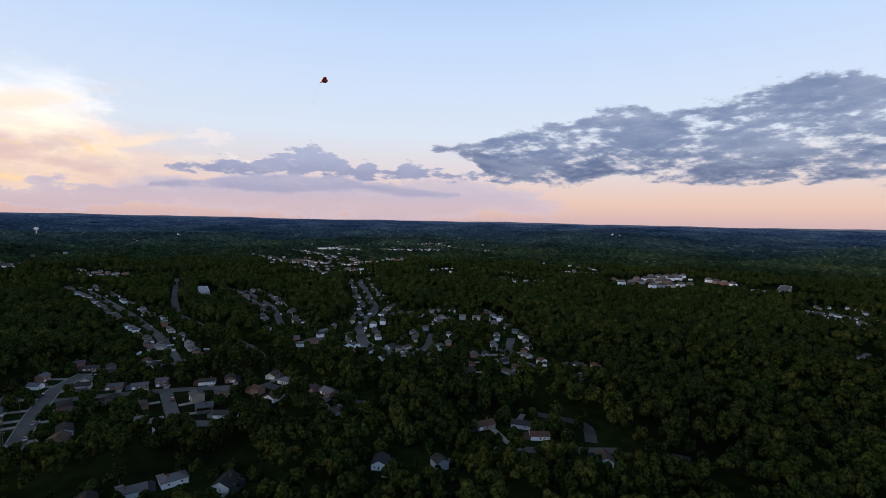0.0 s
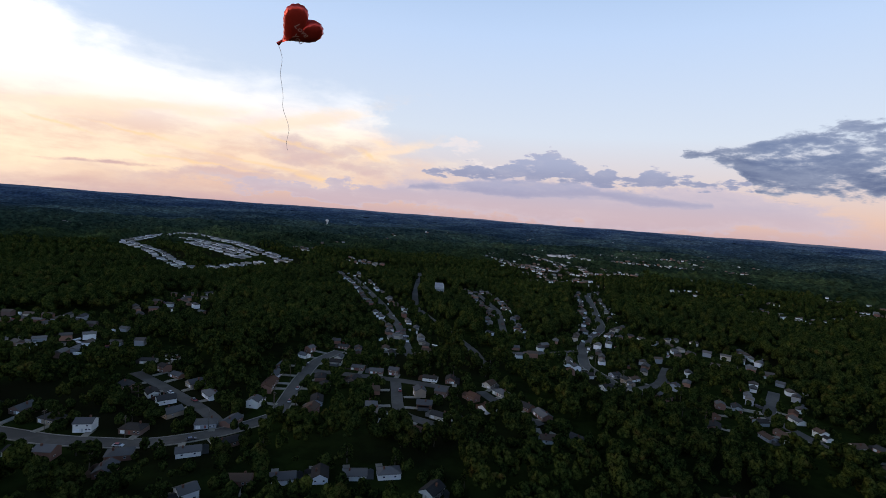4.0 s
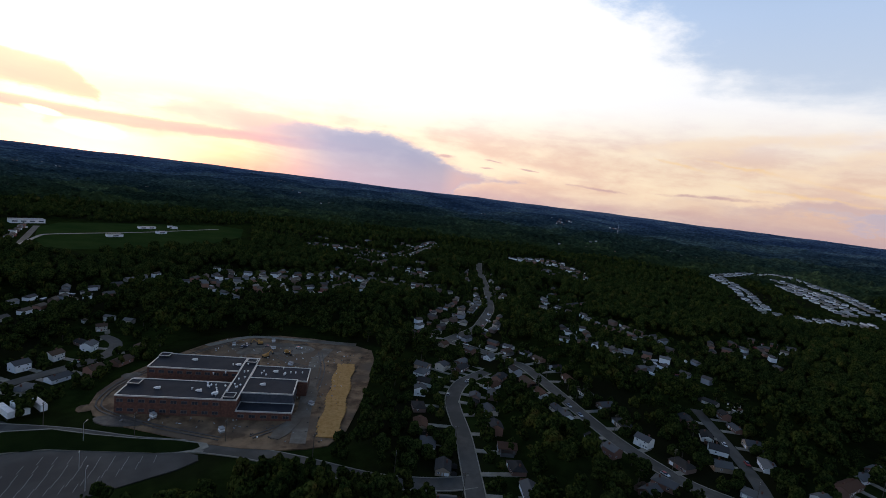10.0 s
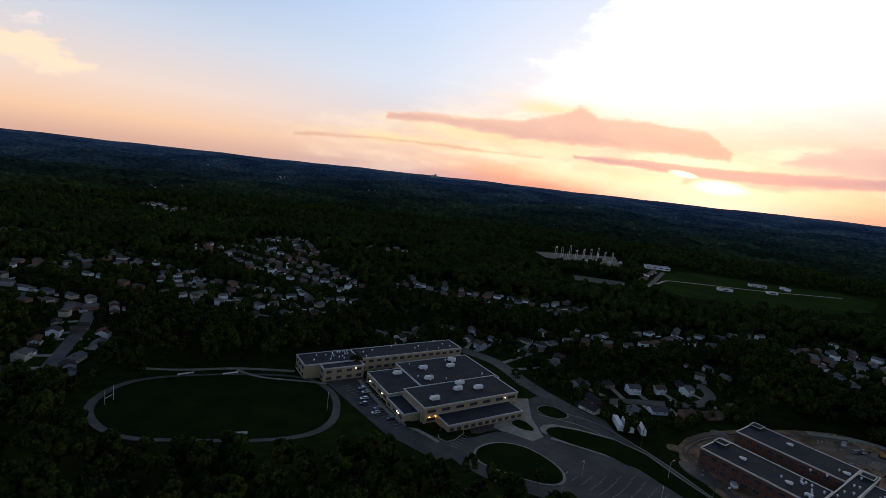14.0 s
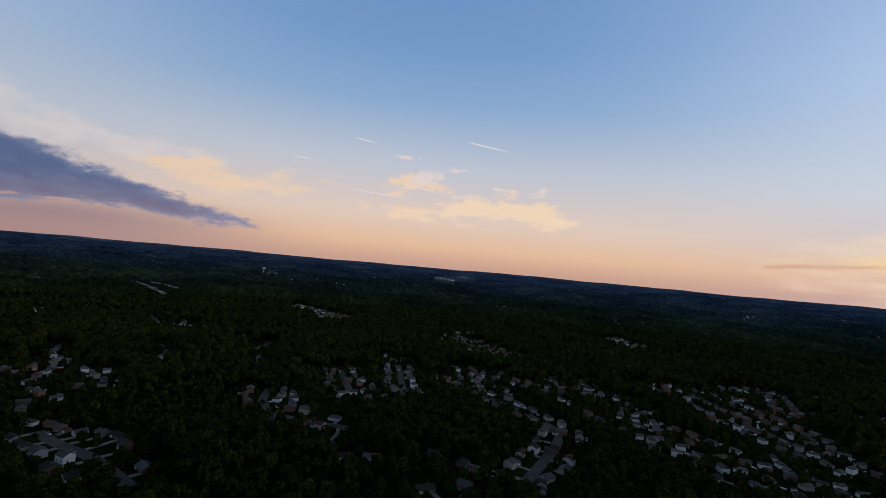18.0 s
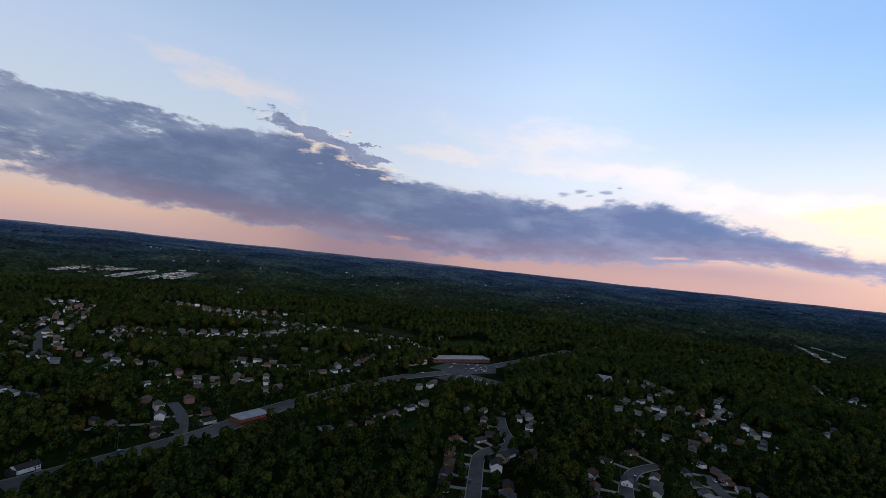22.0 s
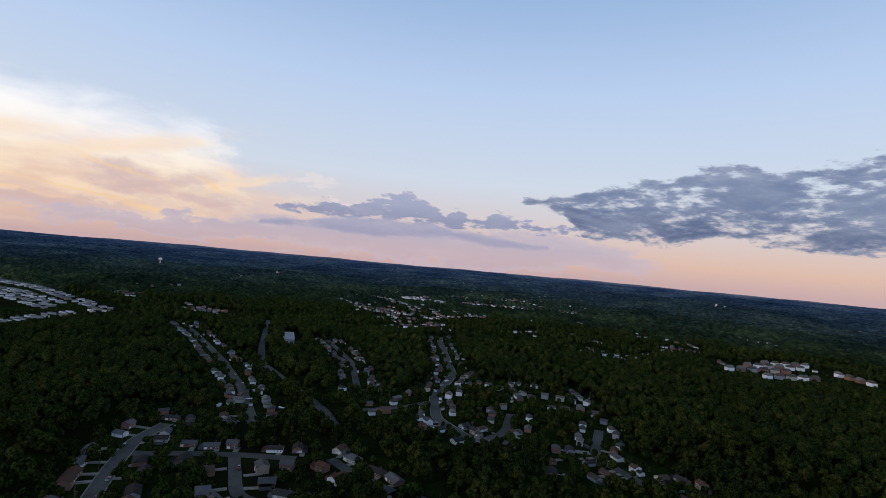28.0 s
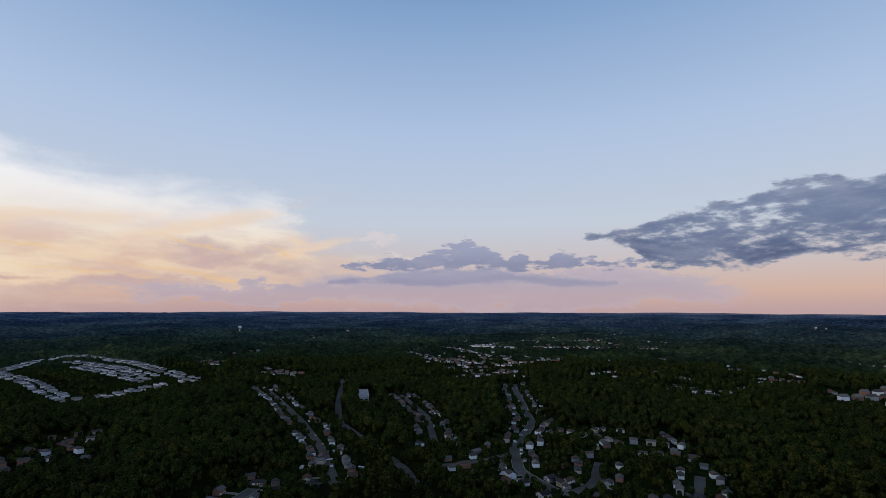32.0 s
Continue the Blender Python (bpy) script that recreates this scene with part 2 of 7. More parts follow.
def dark_bank(sky_in, spots, ragged, body, base, rim, low, high, cover=1.0, rim_f=0.55, at=None):
    """A grey cloud bank: darker and bluer below, with a lit rim."""
    d = bank(spots, at)
    n = W.math("ADD", W.math("MULTIPLY", rough_n, 0.7), W.math("MULTIPLY", fine_n, 0.3))
    m = edge(d, ragged, 0.0, 0.26, n)
    inner = edge(d, ragged, 0.1, 0.5, n)
    tone = W.mix(W.step(el, low, high), base, body)
    tone = W.mix(W.math("MULTIPLY", W.step(W.math("ADD", soft_n, W.math("MULTIPLY", W.math("SUBTRACT", n, 0.5), 0.7)), 0.46, 0.74), 0.4), tone, rim)
    tone = W.mix(W.math("MULTIPLY", W.math("SUBTRACT", 1.0, inner), rim_f), tone, rim)
    return lay(sky_in, W.math("MULTIPLY", m, cover), tone)


# low violet haze banks
haze = W.math("MULTIPLY", W.step(W.math("ABSOLUTE", W.math("ADD", az, 98.0)), 46.0, 20.0), W.step(W.math("ADD", el, W.math("MULTIPLY", soft_n, 2.0)), 6.0, 2.4))
sky = lay(sky, W.math("MULTIPLY", haze, 0.85), W.mix(W.step(el, 0.0, 3.0), lin(186, 152, 152), lin(146, 128, 154)))
sky = dark_bank(sky, [(10, 2.2, 26, 2.2, 0), (36, 1.6, 18, 1.0, 0)], 0.7, lin(184, 178, 202), lin(200, 180, 192), lin(210, 196, 208), 0.5, 3.4, 0.85)
def cloud_deck(sky_in, top, bottom, ragged, cap, body, base, rim, cover=1.0, at=None, soft=0.38, dapple=0.45, tall=5.0, grain=0.28):
    """A grey deck between two outlines: dark undersides, paler rolls and a thin lit rim; cap: how thick it may grow before no gap opens."""
    d = between(top, bottom, nudged(7.0, 2.6) if at is None else at)
    n = W.math("ADD", W.math("MULTIPLY", puff_n, 1 - grain), W.math("MULTIPLY", fine_n, grain))
    torn = W.math("ADD", W.math("MINIMUM", d, cap), W.math("MULTIPLY", W.math("SUBTRACT", n, 0.5), ragged))
    m = W.step(torn, 0.0, soft)
    floor_h, height = profile(bottom, flat.outputs[0])
    tone = W.mix(W.step(W.math("SUBTRACT", height, floor_h), 0.2, tall), base, body)
    roll = W.step(W.math("ADD", W.math("MULTIPLY", roll_n, 0.65), W.math("MULTIPLY", n, 0.35)), 0.46, 0.66)
    tone = W.mix(W.math("MULTIPLY", roll, dapple), tone, rim)
    tone = W.mix(W.math("MULTIPLY", W.step(torn, soft * 1.8, soft * 0.2), 0.5), tone, rim)
    return lay(sky_in, W.math("MULTIPLY", m, cover), tone)


roll_n = W.noise(W.vmath("MULTIPLY", way, (1.0, 1.0, 3.4)), 6.5, 7, 0.58)
# the broken layer, then the storm shelf beside it
sky = cloud_deck(sky, [(-66, 11.4), (-59, 12.4), (-52.8, 12.4), (-48.4, 12.0), (-43.6, 12.9), (-39.9, 13.4), (-35.5, 14.0), (-31.5, 13.1), (-27.5, 12.2), (-23.3, 12.4), (-17, 12.0), (-13.6, 11.2), (-7.8, 10.4), (-3.3, 9.4), (3, 8.8)],
                 [(-66, 4.8), (-52, 3.7), (-44, 4.2), (-40.7, 4.3), (-34, 4.3), (-29, 3.9), (-22.5, 4.4), (-17.7, 5.2), (-14.4, 4.4), (-8.6, 4.2), (-5.5, 4.6), (-3.5, 6.9), (3, 8.0)],
                 5.9, 0.68, lin(112, 128, 166), lin(84, 100, 142), lin(178, 186, 208), soft=0.6, dapple=0.4, grain=0.4)
sky = cloud_deck(sky, [(-136, 3.0), (-130.7, 4.0), (-124, 5.9), (-117, 7.7), (-112.2, 9.0), (-107, 8.6), (-103.6, 8.2), (-99, 8.1), (-92, 8.6), (-87, 9.2), (-82, 9.6), (-78.5, 11.2), (-74, 12.4), (-69.2, 12.9), (-66, 12.0), (-60.8, 11.6), (-55, 9.5), (-48, 5.2), (-40, 3.7)],
                 [(-136, 2.1), (-119, 2.3), (-107.7, 1.5), (-96, 0.8), (-84.6, 0.5), (-78.5, 1.3), (-66.9, 1.7), (-54, 2.5), (-48, 2.9), (-40, 3.2)],
                 4.4, 1.6, lin(92, 110, 154), lin(132, 121, 150), lin(154, 164, 196), soft=0.9, dapple=0.42, tall=4.0)
# ragged scraps over the shelf, and the lit break in its top
sky = lay(sky, W.math("MULTIPLY", edge(bank([(-73.5, 12.0, 6.5, 1.7, 14), (-79, 10.4, 3.5, 1.0, 12)]), 3.4, 0.1, 1.1, fine_n), 0.85), lin(255, 232, 214))
sky = dark_bank(sky, [(-71, 13.0, 4.5, 0.55, 10), (-76, 12.0, 4, 0.5, 14), (-80, 10.6, 2.5, 0.35, 10)], 3.4, lin(112, 126, 166), lin(100, 114, 156), lin(176, 182, 206), 3.0, 11.0)
shreds = bank([(-101.4, 9.0, 0.9, 0.34, 0), (-103.4, 9.5, 0.9, 0.26, -10), (-104.4, 9.1, 0.7, 0.2, 0), (-106.0, 9.5, 0.7, 0.24, 0), (-107.2, 10.0, 0.4, 0.14, 0), (-106.6, 8.6, 0.9, 0.22, 0)], nudged(1.6, 0.9))
sky = lay(sky, W.math("MULTIPLY", edge(shreds, 2.2, 0.0, 0.9, fine_n), 0.72), lin(118, 130, 166))
gaps = bank([(-113, 2.9, 2.0, 0.16, -4), (-117.5, 3.0, 2.2, 0.12, -3), (-83, 2.2, 1.6, 0.25, 0)], nudged(1.6, 0.4))
sky = lay(sky, W.math("MULTIPLY", edge(gaps, 2.0, 0.0, 1.0, fine_n), 0.45), lin(248, 186, 158))
# small cumulus line over two low flat banks
sky = cloud_deck(sky, [(-6, 5.2), (-1.5, 5.6), (2, 5.85), (4.3, 6.85), (5.6, 5.95), (7.4, 5.95), (8.9, 6.75), (10.3, 5.85), (12.3, 6.95), (14, 7.75), (15.8, 8.15), (18, 7.55), (19.2, 7.05), (21, 5.95), (22.3, 6.15), (23.8, 6.35), (26, 5.6), (31, 5.2)],
                 [(-6, 4.6), (3, 4.5), (10.5, 4.5), (20, 4.4), (31, 4.5)],
                 5.0, 0.8, lin(160, 168, 200), lin(138, 146, 182), lin(206, 200, 214), 0.92, nudged(2.0, 0.8), 0.3, 0.3, 2.6, 0.75)
sky = cloud_deck(sky, [(-3, 3.1), (2.4, 3.6), (7, 4.2), (9.5, 4.0), (11.5, 4.8), (17, 4.8), (23.7, 4.4), (32, 3.2)], [(-3, 2.5), (4.1, 2.4), (9.5, 3.0), (19, 2.4), (23, 2.6), (32, 2.6)],
                 1.8, 0.5, lin(160, 164, 196), lin(150, 152, 186), lin(190, 184, 204), 0.85, nudged(4.0, 0.6), 0.4, 0.3, 1.6, 0.5)
# pink and violet clouds round the sun
sky = cloud_deck(sky, [(123.3, 4.7), (126.0, 6.4), (127.2, 7.4), (134, 8.0), (137.6, 8.2), (139.8, 9.3), (141.2, 8.4), (145.5, 7.2), (151, 7.0), (156.5, 6.8), (162, 6.2)], [(123.3, 4.0), (130.8, 4.4), (136.6, 4.5), (144, 4.6), (151, 5.0), (162, 5.4)],
                 2.2, 2.0, lin(236, 186, 168), lin(214, 166, 160), lin(252, 208, 178), 0.95, nudged(3.0, 0.7), 0.5, 0.3, 3.0)
sky = cloud_deck(sky, [(90, 4.0), (94, 4.9), (99.4, 5.7), (105.6, 5.9), (110.5, 6.4), (115.3, 6.6), (118, 5.8), (121, 4.4)], [(90, 1.5), (100, 2.6), (113, 3.3), (121, 4.3)],
                 1.6, 1.4, lin(226, 186, 182), lin(206, 164, 172), lin(250, 212, 196), 0.75, nudged(6.0, 1.2), 0.7, 0.3, 3.0)
sky = cloud_deck(sky, [(97, 3.8), (104, 4.2), (107, 3.9), (113, 3.8), (119, 3.7), (124, 3.8), (128, 3.8), (132.5, 4.0), (141, 3.8)], [(97, 3.2), (106, 2.5), (113, 2.6), (122, 2.3), (127.7, 2.5), (141, 3.3)],
                 1.1, 0.7, lin(206, 160, 166), lin(186, 144, 160), lin(248, 196, 168), 0.92, nudged(3.0, 0.5), 0.3, 0.3, 1.4)
sky = cloud_deck(sky, [(103, 3.9), (107, 4.0), (112, 4.1), (118, 3.8), (124, 3.4), (130, 2.6)], [(103, 2.6), (107, 2.8), (112, 2.6), (120, 1.7), (124, 1.2), (130, 1.4)],
                 1.6, 0.7, lin(212, 160, 168), lin(196, 150, 166), lin(240, 190, 180), 0.6, nudged(4.0, 0.6), 0.6, 0.3, 2.0, 0.4)
sky = cloud_deck(sky, [(142, 3.3), (151, 3.5), (157, 3.5), (163, 3.5), (172, 2.9)], [(142, 2.8), (151, 2.9), (157, 2.9), (163, 2.9), (172, 2.4)],
                 0.9, 0.3, lin(206, 150, 130), lin(200, 146, 128), lin(232, 176, 140), 0.6, nudged(4.0, 0.7), 0.4, 0.2, 1.0)
sky = cloud_deck(sky, [(79, 2.2), (84, 2.4), (87.3, 2.7), (89, 3.2), (91, 4.4), (94.7, 5.4), (98, 5.9), (102, 6.0), (106.5, 5.6), (112, 4.6), (119, 4.0)], [(79, 1.6), (85, 1.4), (88, 0.4), (90, -4), (93, -5), (103, -5), (119, -5)],
                 2.4, 2.2, lin(144, 153, 186), lin(200, 172, 180), lin(186, 184, 204), W.math("MULTIPLY", W.step(W.math("ADD", az, W.math("MULTIPLY", soft_n, 6.0)), 117.0, 104.0), 0.93), nudged(3.0, 0.8), 0.7, 0.25, 9.5, 0.5)
scraps = bank([(84, 3.95, 1.4, 0.12, 4), (84.8, 3.1, 0.9, 0.12, 0), (80.2, 3.45, 1.2, 0.1, 4), (72, 2.2, 3.4, 0.18, 3), (61, 2.6, 6, 0.2, -2), (120, 3.2, 4, 0.2, 0), (89.9, 3.95, 1.2, 0.2, 0)], nudged(1.4, 0.5))
sky = lay(sky, W.math("MULTIPLY", edge(scraps, 2.2, 0.0, 0.9, fine_n), 0.75), lin(196, 160, 168))
disc = W.step(bank([(SUN_AZ, 1.7, 3.0, 0.72, 2), (128.5, 2.75, 1.6, 0.3, 8)], flat.outputs[0]), 0.0, 0.75)
sky = lay(sky, disc, (2.6, 2.1, 1.15))
# rain shafts below the shelf
shaft = W.math("MULTIPLY", W.step(W.math("ABSOLUTE", W.math("ADD", az, 80.0)), 12.0, 3.0), W.step(el, 4.5, 0.5))
sky = lay(sky, W.math("MULTIPLY", shaft, 0.5), lin(128, 118, 150))
below = W.step(el, -0.2, -3.0)
sky = lay(sky, below, (0.02, 0.028, 0.022))
nishita = W.node("ShaderNodeTexSky")
nishita.sky_type, nishita.sun_disc = "NISHITA", False
nishita.sun_elevation, nishita.sun_rotation = radians(SUN_EL), radians(-SUN_AZ)
bg_air = W.node("ShaderNodeBackground")
W.put(bg_air.inputs[0], nishita.outputs[0])
bg_air.inputs[1].default_value = 0.02
both = W.node("ShaderNodeAddShader")
W.put(both.inputs[0], bg_air.outputs[0])
W.put(both.inputs[1], sky)
W.put(W.node("ShaderNodeOutputWorld").inputs[0], both.outputs[0])

# the last of the sun, through cloud
sun = new("sun", bpy.data.lights.new("sun", "SUN"))
sun.data.energy, sun.data.angle, sun.data.color = 0.7, radians(12), (1.0, 0.7, 0.48)
sun.matrix_world = look((0, 0, 0), [-c for c in sun_way])


# ---- materials ----
def material(name, build, rough=0.85, metal=0.0, bump=0.0, bump_scale=1.0, spec=0.3, glow=None):
    """A principled material; build(net, place) gives the base colour from a place in metres."""
    m = bpy.data.materials.new(name)
    m.use_nodes = True
    n = Net(m.node_tree)
    p = m.node_tree.nodes["Principled BSDF"]
    p.inputs["Roughness"].default_value, p.inputs["Metallic"].default_value = rough, metal
    p.inputs["Specular IOR Level"].default_value = spec
    spot = n.node("ShaderNodeNewGeometry").outputs["Position"]
    n.put(p.inputs["Base Color"], build(n, spot))
    if bump:
        b = n.node("ShaderNodeBump")
        b.inputs["Strength"].default_value, b.inputs["Distance"].default_value = 1.0, bump
        n.put(b.inputs["Height"], n.noise(spot, bump_scale, 4, 0.6))
        n.put(p.inputs["Normal"], b.outputs[0])
    if glow:
        p.inputs["Emission Color"].default_value, p.inputs["Emission Strength"].default_value = (*glow[0], 1), glow[1]
    return m


def mottled(a, b, scale, c=None, scale_2=0.02):
    """Two colours in patches, and a third in wider ones."""
    def build(n, spot):
        f = n.step(n.noise(spot, scale, 5, 0.6), 0.35, 0.65)
        col = n.mix(f, a, b)
        if c:
            col = n.mix(n.step(n.noise(spot, scale_2, 3, 0.5), 0.45, 0.62), col, c)
        return col
    return build


def each(colours, scale=0.6, amount=0.25):
    """One of several colours for each object, with slight stains."""
    def build(n, spot):
        info = n.node("ShaderNodeObjectInfo").outputs["Random"]
        r = n.node("ShaderNodeValToRGB")
        r.color_ramp.interpolation = "CONSTANT"
        while len(r.color_ramp.elements) < len(colours):
            r.color_ramp.elements.new(0.5)
        for i, (e, c) in enumerate(zip(r.color_ramp.elements, colours)):
            e.position, e.color = i / len(colours), (*c, 1)
        n.put(r.inputs[0], info)
        return n.mix(n.math("MULTIPLY", n.noise(spot, scale, 4, 0.6), amount), r.outputs[0], (0.12, 0.11, 0.1))
    return build


def leafy(n, spot):
    """Spring foliage: a tone for each crown, olive and yellow-green ones and a few bare brown ones among them; specks
    paint in leaf highlights and gap shade.
    """
    isl = n.node("ShaderNodeNewGeometry").outputs["Random Per Island"]
    tone = n.ramp(n.noise(spot, 0.10, 3, 0.62), [(0.28, (0.0105, 0.0180, 0.0052)), (0.41, (0.0225, 0.0370, 0.0095)), (0.52, (0.0400, 0.0570, 0.0125)), (0.61, (0.0680, 0.0780, 0.0165)), (0.70, (0.0950, 0.0680, 0.0200))])
    tone = n.mix(n.math("MULTIPLY", n.step(n.noise(spot, 0.011, 2, 0.5), 0.42, 0.62), 0.7), tone, (0.0235, 0.0350, 0.0100))
    tone = n.mix(n.math("MULTIPLY", isl, 0.35), tone, (0.0059, 0.0110, 0.0030))
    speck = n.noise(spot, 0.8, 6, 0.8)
    # pale specks painted in as highlights on the leaves
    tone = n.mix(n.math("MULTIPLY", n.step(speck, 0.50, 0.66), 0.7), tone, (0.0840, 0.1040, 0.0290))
    # near-black specks painted in as shade in the gaps between leaves
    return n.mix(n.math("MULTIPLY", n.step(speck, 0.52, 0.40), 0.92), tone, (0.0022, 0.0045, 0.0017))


def hazed_woods(n, spot):
    """Woods farther off: crown by crown and in broader stands, with paler fields; aerial haze is painted into the
    colour, ever bluer out from the suburb.
    """
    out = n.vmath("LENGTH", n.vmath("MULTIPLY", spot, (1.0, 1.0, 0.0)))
    # haze of the miles of air, painted as a bluer base colour by distance
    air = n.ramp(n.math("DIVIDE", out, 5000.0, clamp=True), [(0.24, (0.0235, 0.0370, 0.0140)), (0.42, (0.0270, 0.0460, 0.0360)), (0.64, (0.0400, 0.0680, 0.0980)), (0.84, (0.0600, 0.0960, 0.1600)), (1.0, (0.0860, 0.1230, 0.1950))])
    # crown-sized tones, the brightest painted in as crown highlights
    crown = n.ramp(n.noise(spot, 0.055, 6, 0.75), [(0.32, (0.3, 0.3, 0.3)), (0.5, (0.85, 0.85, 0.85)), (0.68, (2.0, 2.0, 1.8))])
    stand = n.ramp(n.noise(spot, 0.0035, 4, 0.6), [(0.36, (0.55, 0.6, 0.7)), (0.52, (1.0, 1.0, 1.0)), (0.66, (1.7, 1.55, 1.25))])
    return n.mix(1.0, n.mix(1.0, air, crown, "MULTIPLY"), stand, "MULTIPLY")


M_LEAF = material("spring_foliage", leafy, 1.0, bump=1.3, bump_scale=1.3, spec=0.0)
M_FAR = material("haze_tinted_woods", hazed_woods, 0.95, bump=5.0, bump_scale=0.05, spec=0.0)
M_GRASS = material("lawn_and_undergrowth", mottled((0.0121, 0.0192, 0.0050), (0.0211, 0.0318, 0.0079), 0.12, (0.0134, 0.0143, 0.0063), 0.01), 1.0, bump=0.1, bump_scale=0.8, spec=0.0)
M_TURF = material("mown_turf", mottled((0.0085, 0.0150, 0.0046), (0.0140, 0.0220, 0.0064), 0.07), 1.0, spec=0.0)
M_MEADOW = material("pale_meadow", mottled((0.019, 0.037, 0.010), (0.031, 0.049, 0.013), 0.02), 1.0, spec=0.0)
M_SCRUB = material("brown_scrub", mottled((0.030, 0.022, 0.014), (0.055, 0.040, 0.024), 0.08, (0.022, 0.026, 0.012), 0.03), 1.0, spec=0.0)
M_BARK = material("bark", mottled((0.05, 0.04, 0.03), (0.09, 0.075, 0.06), 3.0), 0.95)
M_ASPHALT = material("worn_asphalt", mottled((0.0739, 0.0678, 0.0577), (0.0974, 0.0893, 0.0752), 0.25, (0.0571, 0.0526, 0.0446), 0.05), 0.85)
M_LOT = material("parking_asphalt", mottled((0.0480, 0.0455, 0.0420), (0.0680, 0.0640, 0.0580), 0.15, (0.0360, 0.0345, 0.0320), 0.05), 0.85)
M_CONCRETE = material("pale_concrete", mottled((0.2067, 0.1875, 0.1483), (0.2862, 0.2625, 0.2128), 0.4), 0.85)
M_PAINT = material("line_paint", mottled((0.22, 0.22, 0.21), (0.32, 0.32, 0.30), 2.0), 0.8)
M_DIRT = material("bare_earth", mottled((0.0900, 0.0500, 0.0250), (0.2900, 0.1780, 0.0940), 0.11, (0.1350, 0.0920, 0.0580), 0.03), 0.95, bump=0.3, bump_scale=0.5)
M_GRAVEL = material("pale_gravel", mottled((0.1488, 0.1232, 0.0960), (0.2046, 0.1736, 0.1344), 0.3, (0.1240, 0.0952, 0.0672), 0.06), 0.95, bump=0.1, bump_scale=2.0)
M_RUT = material("damp_earth", mottled((0.070, 0.058, 0.048), (0.110, 0.090, 0.072), 0.4), 0.7)
M_STRAW = material("straw_matting", mottled((0.4200, 0.2204, 0.0600), (0.5208, 0.2888, 0.0960), 0.5), 0.95, bump=0.2, bump_scale=1.5)
M_MEMBRANE = material("dark_roof_membrane", mottled((0.0230, 0.0255, 0.0320), (0.0340, 0.0365, 0.0430), 0.12), 0.85, spec=0.12)
M_COPING = material("pale_metal_coping", mottled((0.4275, 0.4140, 0.3956), (0.5225, 0.5060, 0.4816), 0.8), 0.5, 0.3)
M_FRAME = material("brown_window_frame", mottled((0.10, 0.085, 0.07), (0.15, 0.13, 0.11), 0.8), 0.6)
M_TAN = material("tan_brick_wall", mottled((0.3280, 0.2480, 0.1520), (0.3854, 0.2960, 0.1900), 0.8), 0.9)
M_BRICK = material("red_brick_wall", mottled((0.0900, 0.0410, 0.0290), (0.1420, 0.0640, 0.0440), 0.9), 0.9)
M_SLATE = material("slate_blue_cladding", mottled((0.045, 0.050, 0.062), (0.065, 0.070, 0.085), 0.6), 0.5)
M_STONE = material("grey_block", mottled((0.30, 0.29, 0.28), (0.38, 0.37, 0.35), 0.8), 0.9)
M_GLASS = material("window_glass", mottled((0.03, 0.035, 0.045), (0.05, 0.055, 0.07), 0.3), 0.12, spec=0.6)
M_METAL = material("galvanised_metal", mottled((0.5, 0.5, 0.52), (0.62, 0.62, 0.64), 0.7), 0.45, 0.5)
M_WHITE = material("white_paint", mottled((0.68, 0.68, 0.67), (0.8, 0.8, 0.79), 0.7), 0.6)
M_WALL = material("house_walls", each([(0.80, 0.80, 0.79), (0.20, 0.10, 0.07), (0.55, 0.50, 0.42), (0.25, 0.12, 0.08), (0.78, 0.79, 0.82), (0.33, 0.25, 0.18), (0.32, 0.34, 0.37), (0.22, 0.11, 0.08), (0.80, 0.78, 0.73), (0.16, 0.10, 0.08)]), 0.85)
M_ROOF = material("shingle_roofs", each([(0.0900, 0.0900, 0.0920), (0.0391, 0.0331, 0.0286), (0.1050, 0.0650, 0.0430), (0.0423, 0.0421, 0.0417), (0.1150, 0.1120, 0.1080), (0.1100, 0.0520, 0.0300), (0.0326, 0.0301, 0.0286), (0.1500, 0.1480, 0.1450)], 1.5, 0.3), 0.95, spec=0.04)
M_DOOR = material("door_paint", each([(0.5, 0.5, 0.48), (0.25, 0.05, 0.04), (0.1, 0.14, 0.2), (0.6, 0.58, 0.52)]), 0.6)
M_CAR = material("car_paint", each([(0.6, 0.6, 0.62), (0.05, 0.05, 0.06), (0.3, 0.02, 0.02), (0.25, 0.27, 0.3), (0.7, 0.7, 0.7), (0.03, 0.06, 0.15)], 0.1, 0.05), 0.3, 0.2, spec=0.5)
M_TYRE = material("tyre_rubber", mottled((0.02, 0.02, 0.02), (0.03, 0.03, 0.03), 4.0), 0.9)
M_LAMP = material("orange_door_lamp", mottled((0.8, 0.4, 0.1), (0.8, 0.4, 0.1), 1.0), 0.5, glow=((1.0, 0.42, 0.08), 14.0))
M_WHITE_LAMP = material("white_door_lamp", mottled((0.8, 0.8, 0.75), (0.8, 0.8, 0.75), 1.0), 0.5, glow=((1.0, 0.9, 0.75), 9.0))
M_LIGHT = material("white_flood_light", mottled((0.8, 0.8, 0.8), (0.8, 0.8, 0.8), 1.0), 0.5, glow=((0.9, 0.95, 1.0), 6.0))


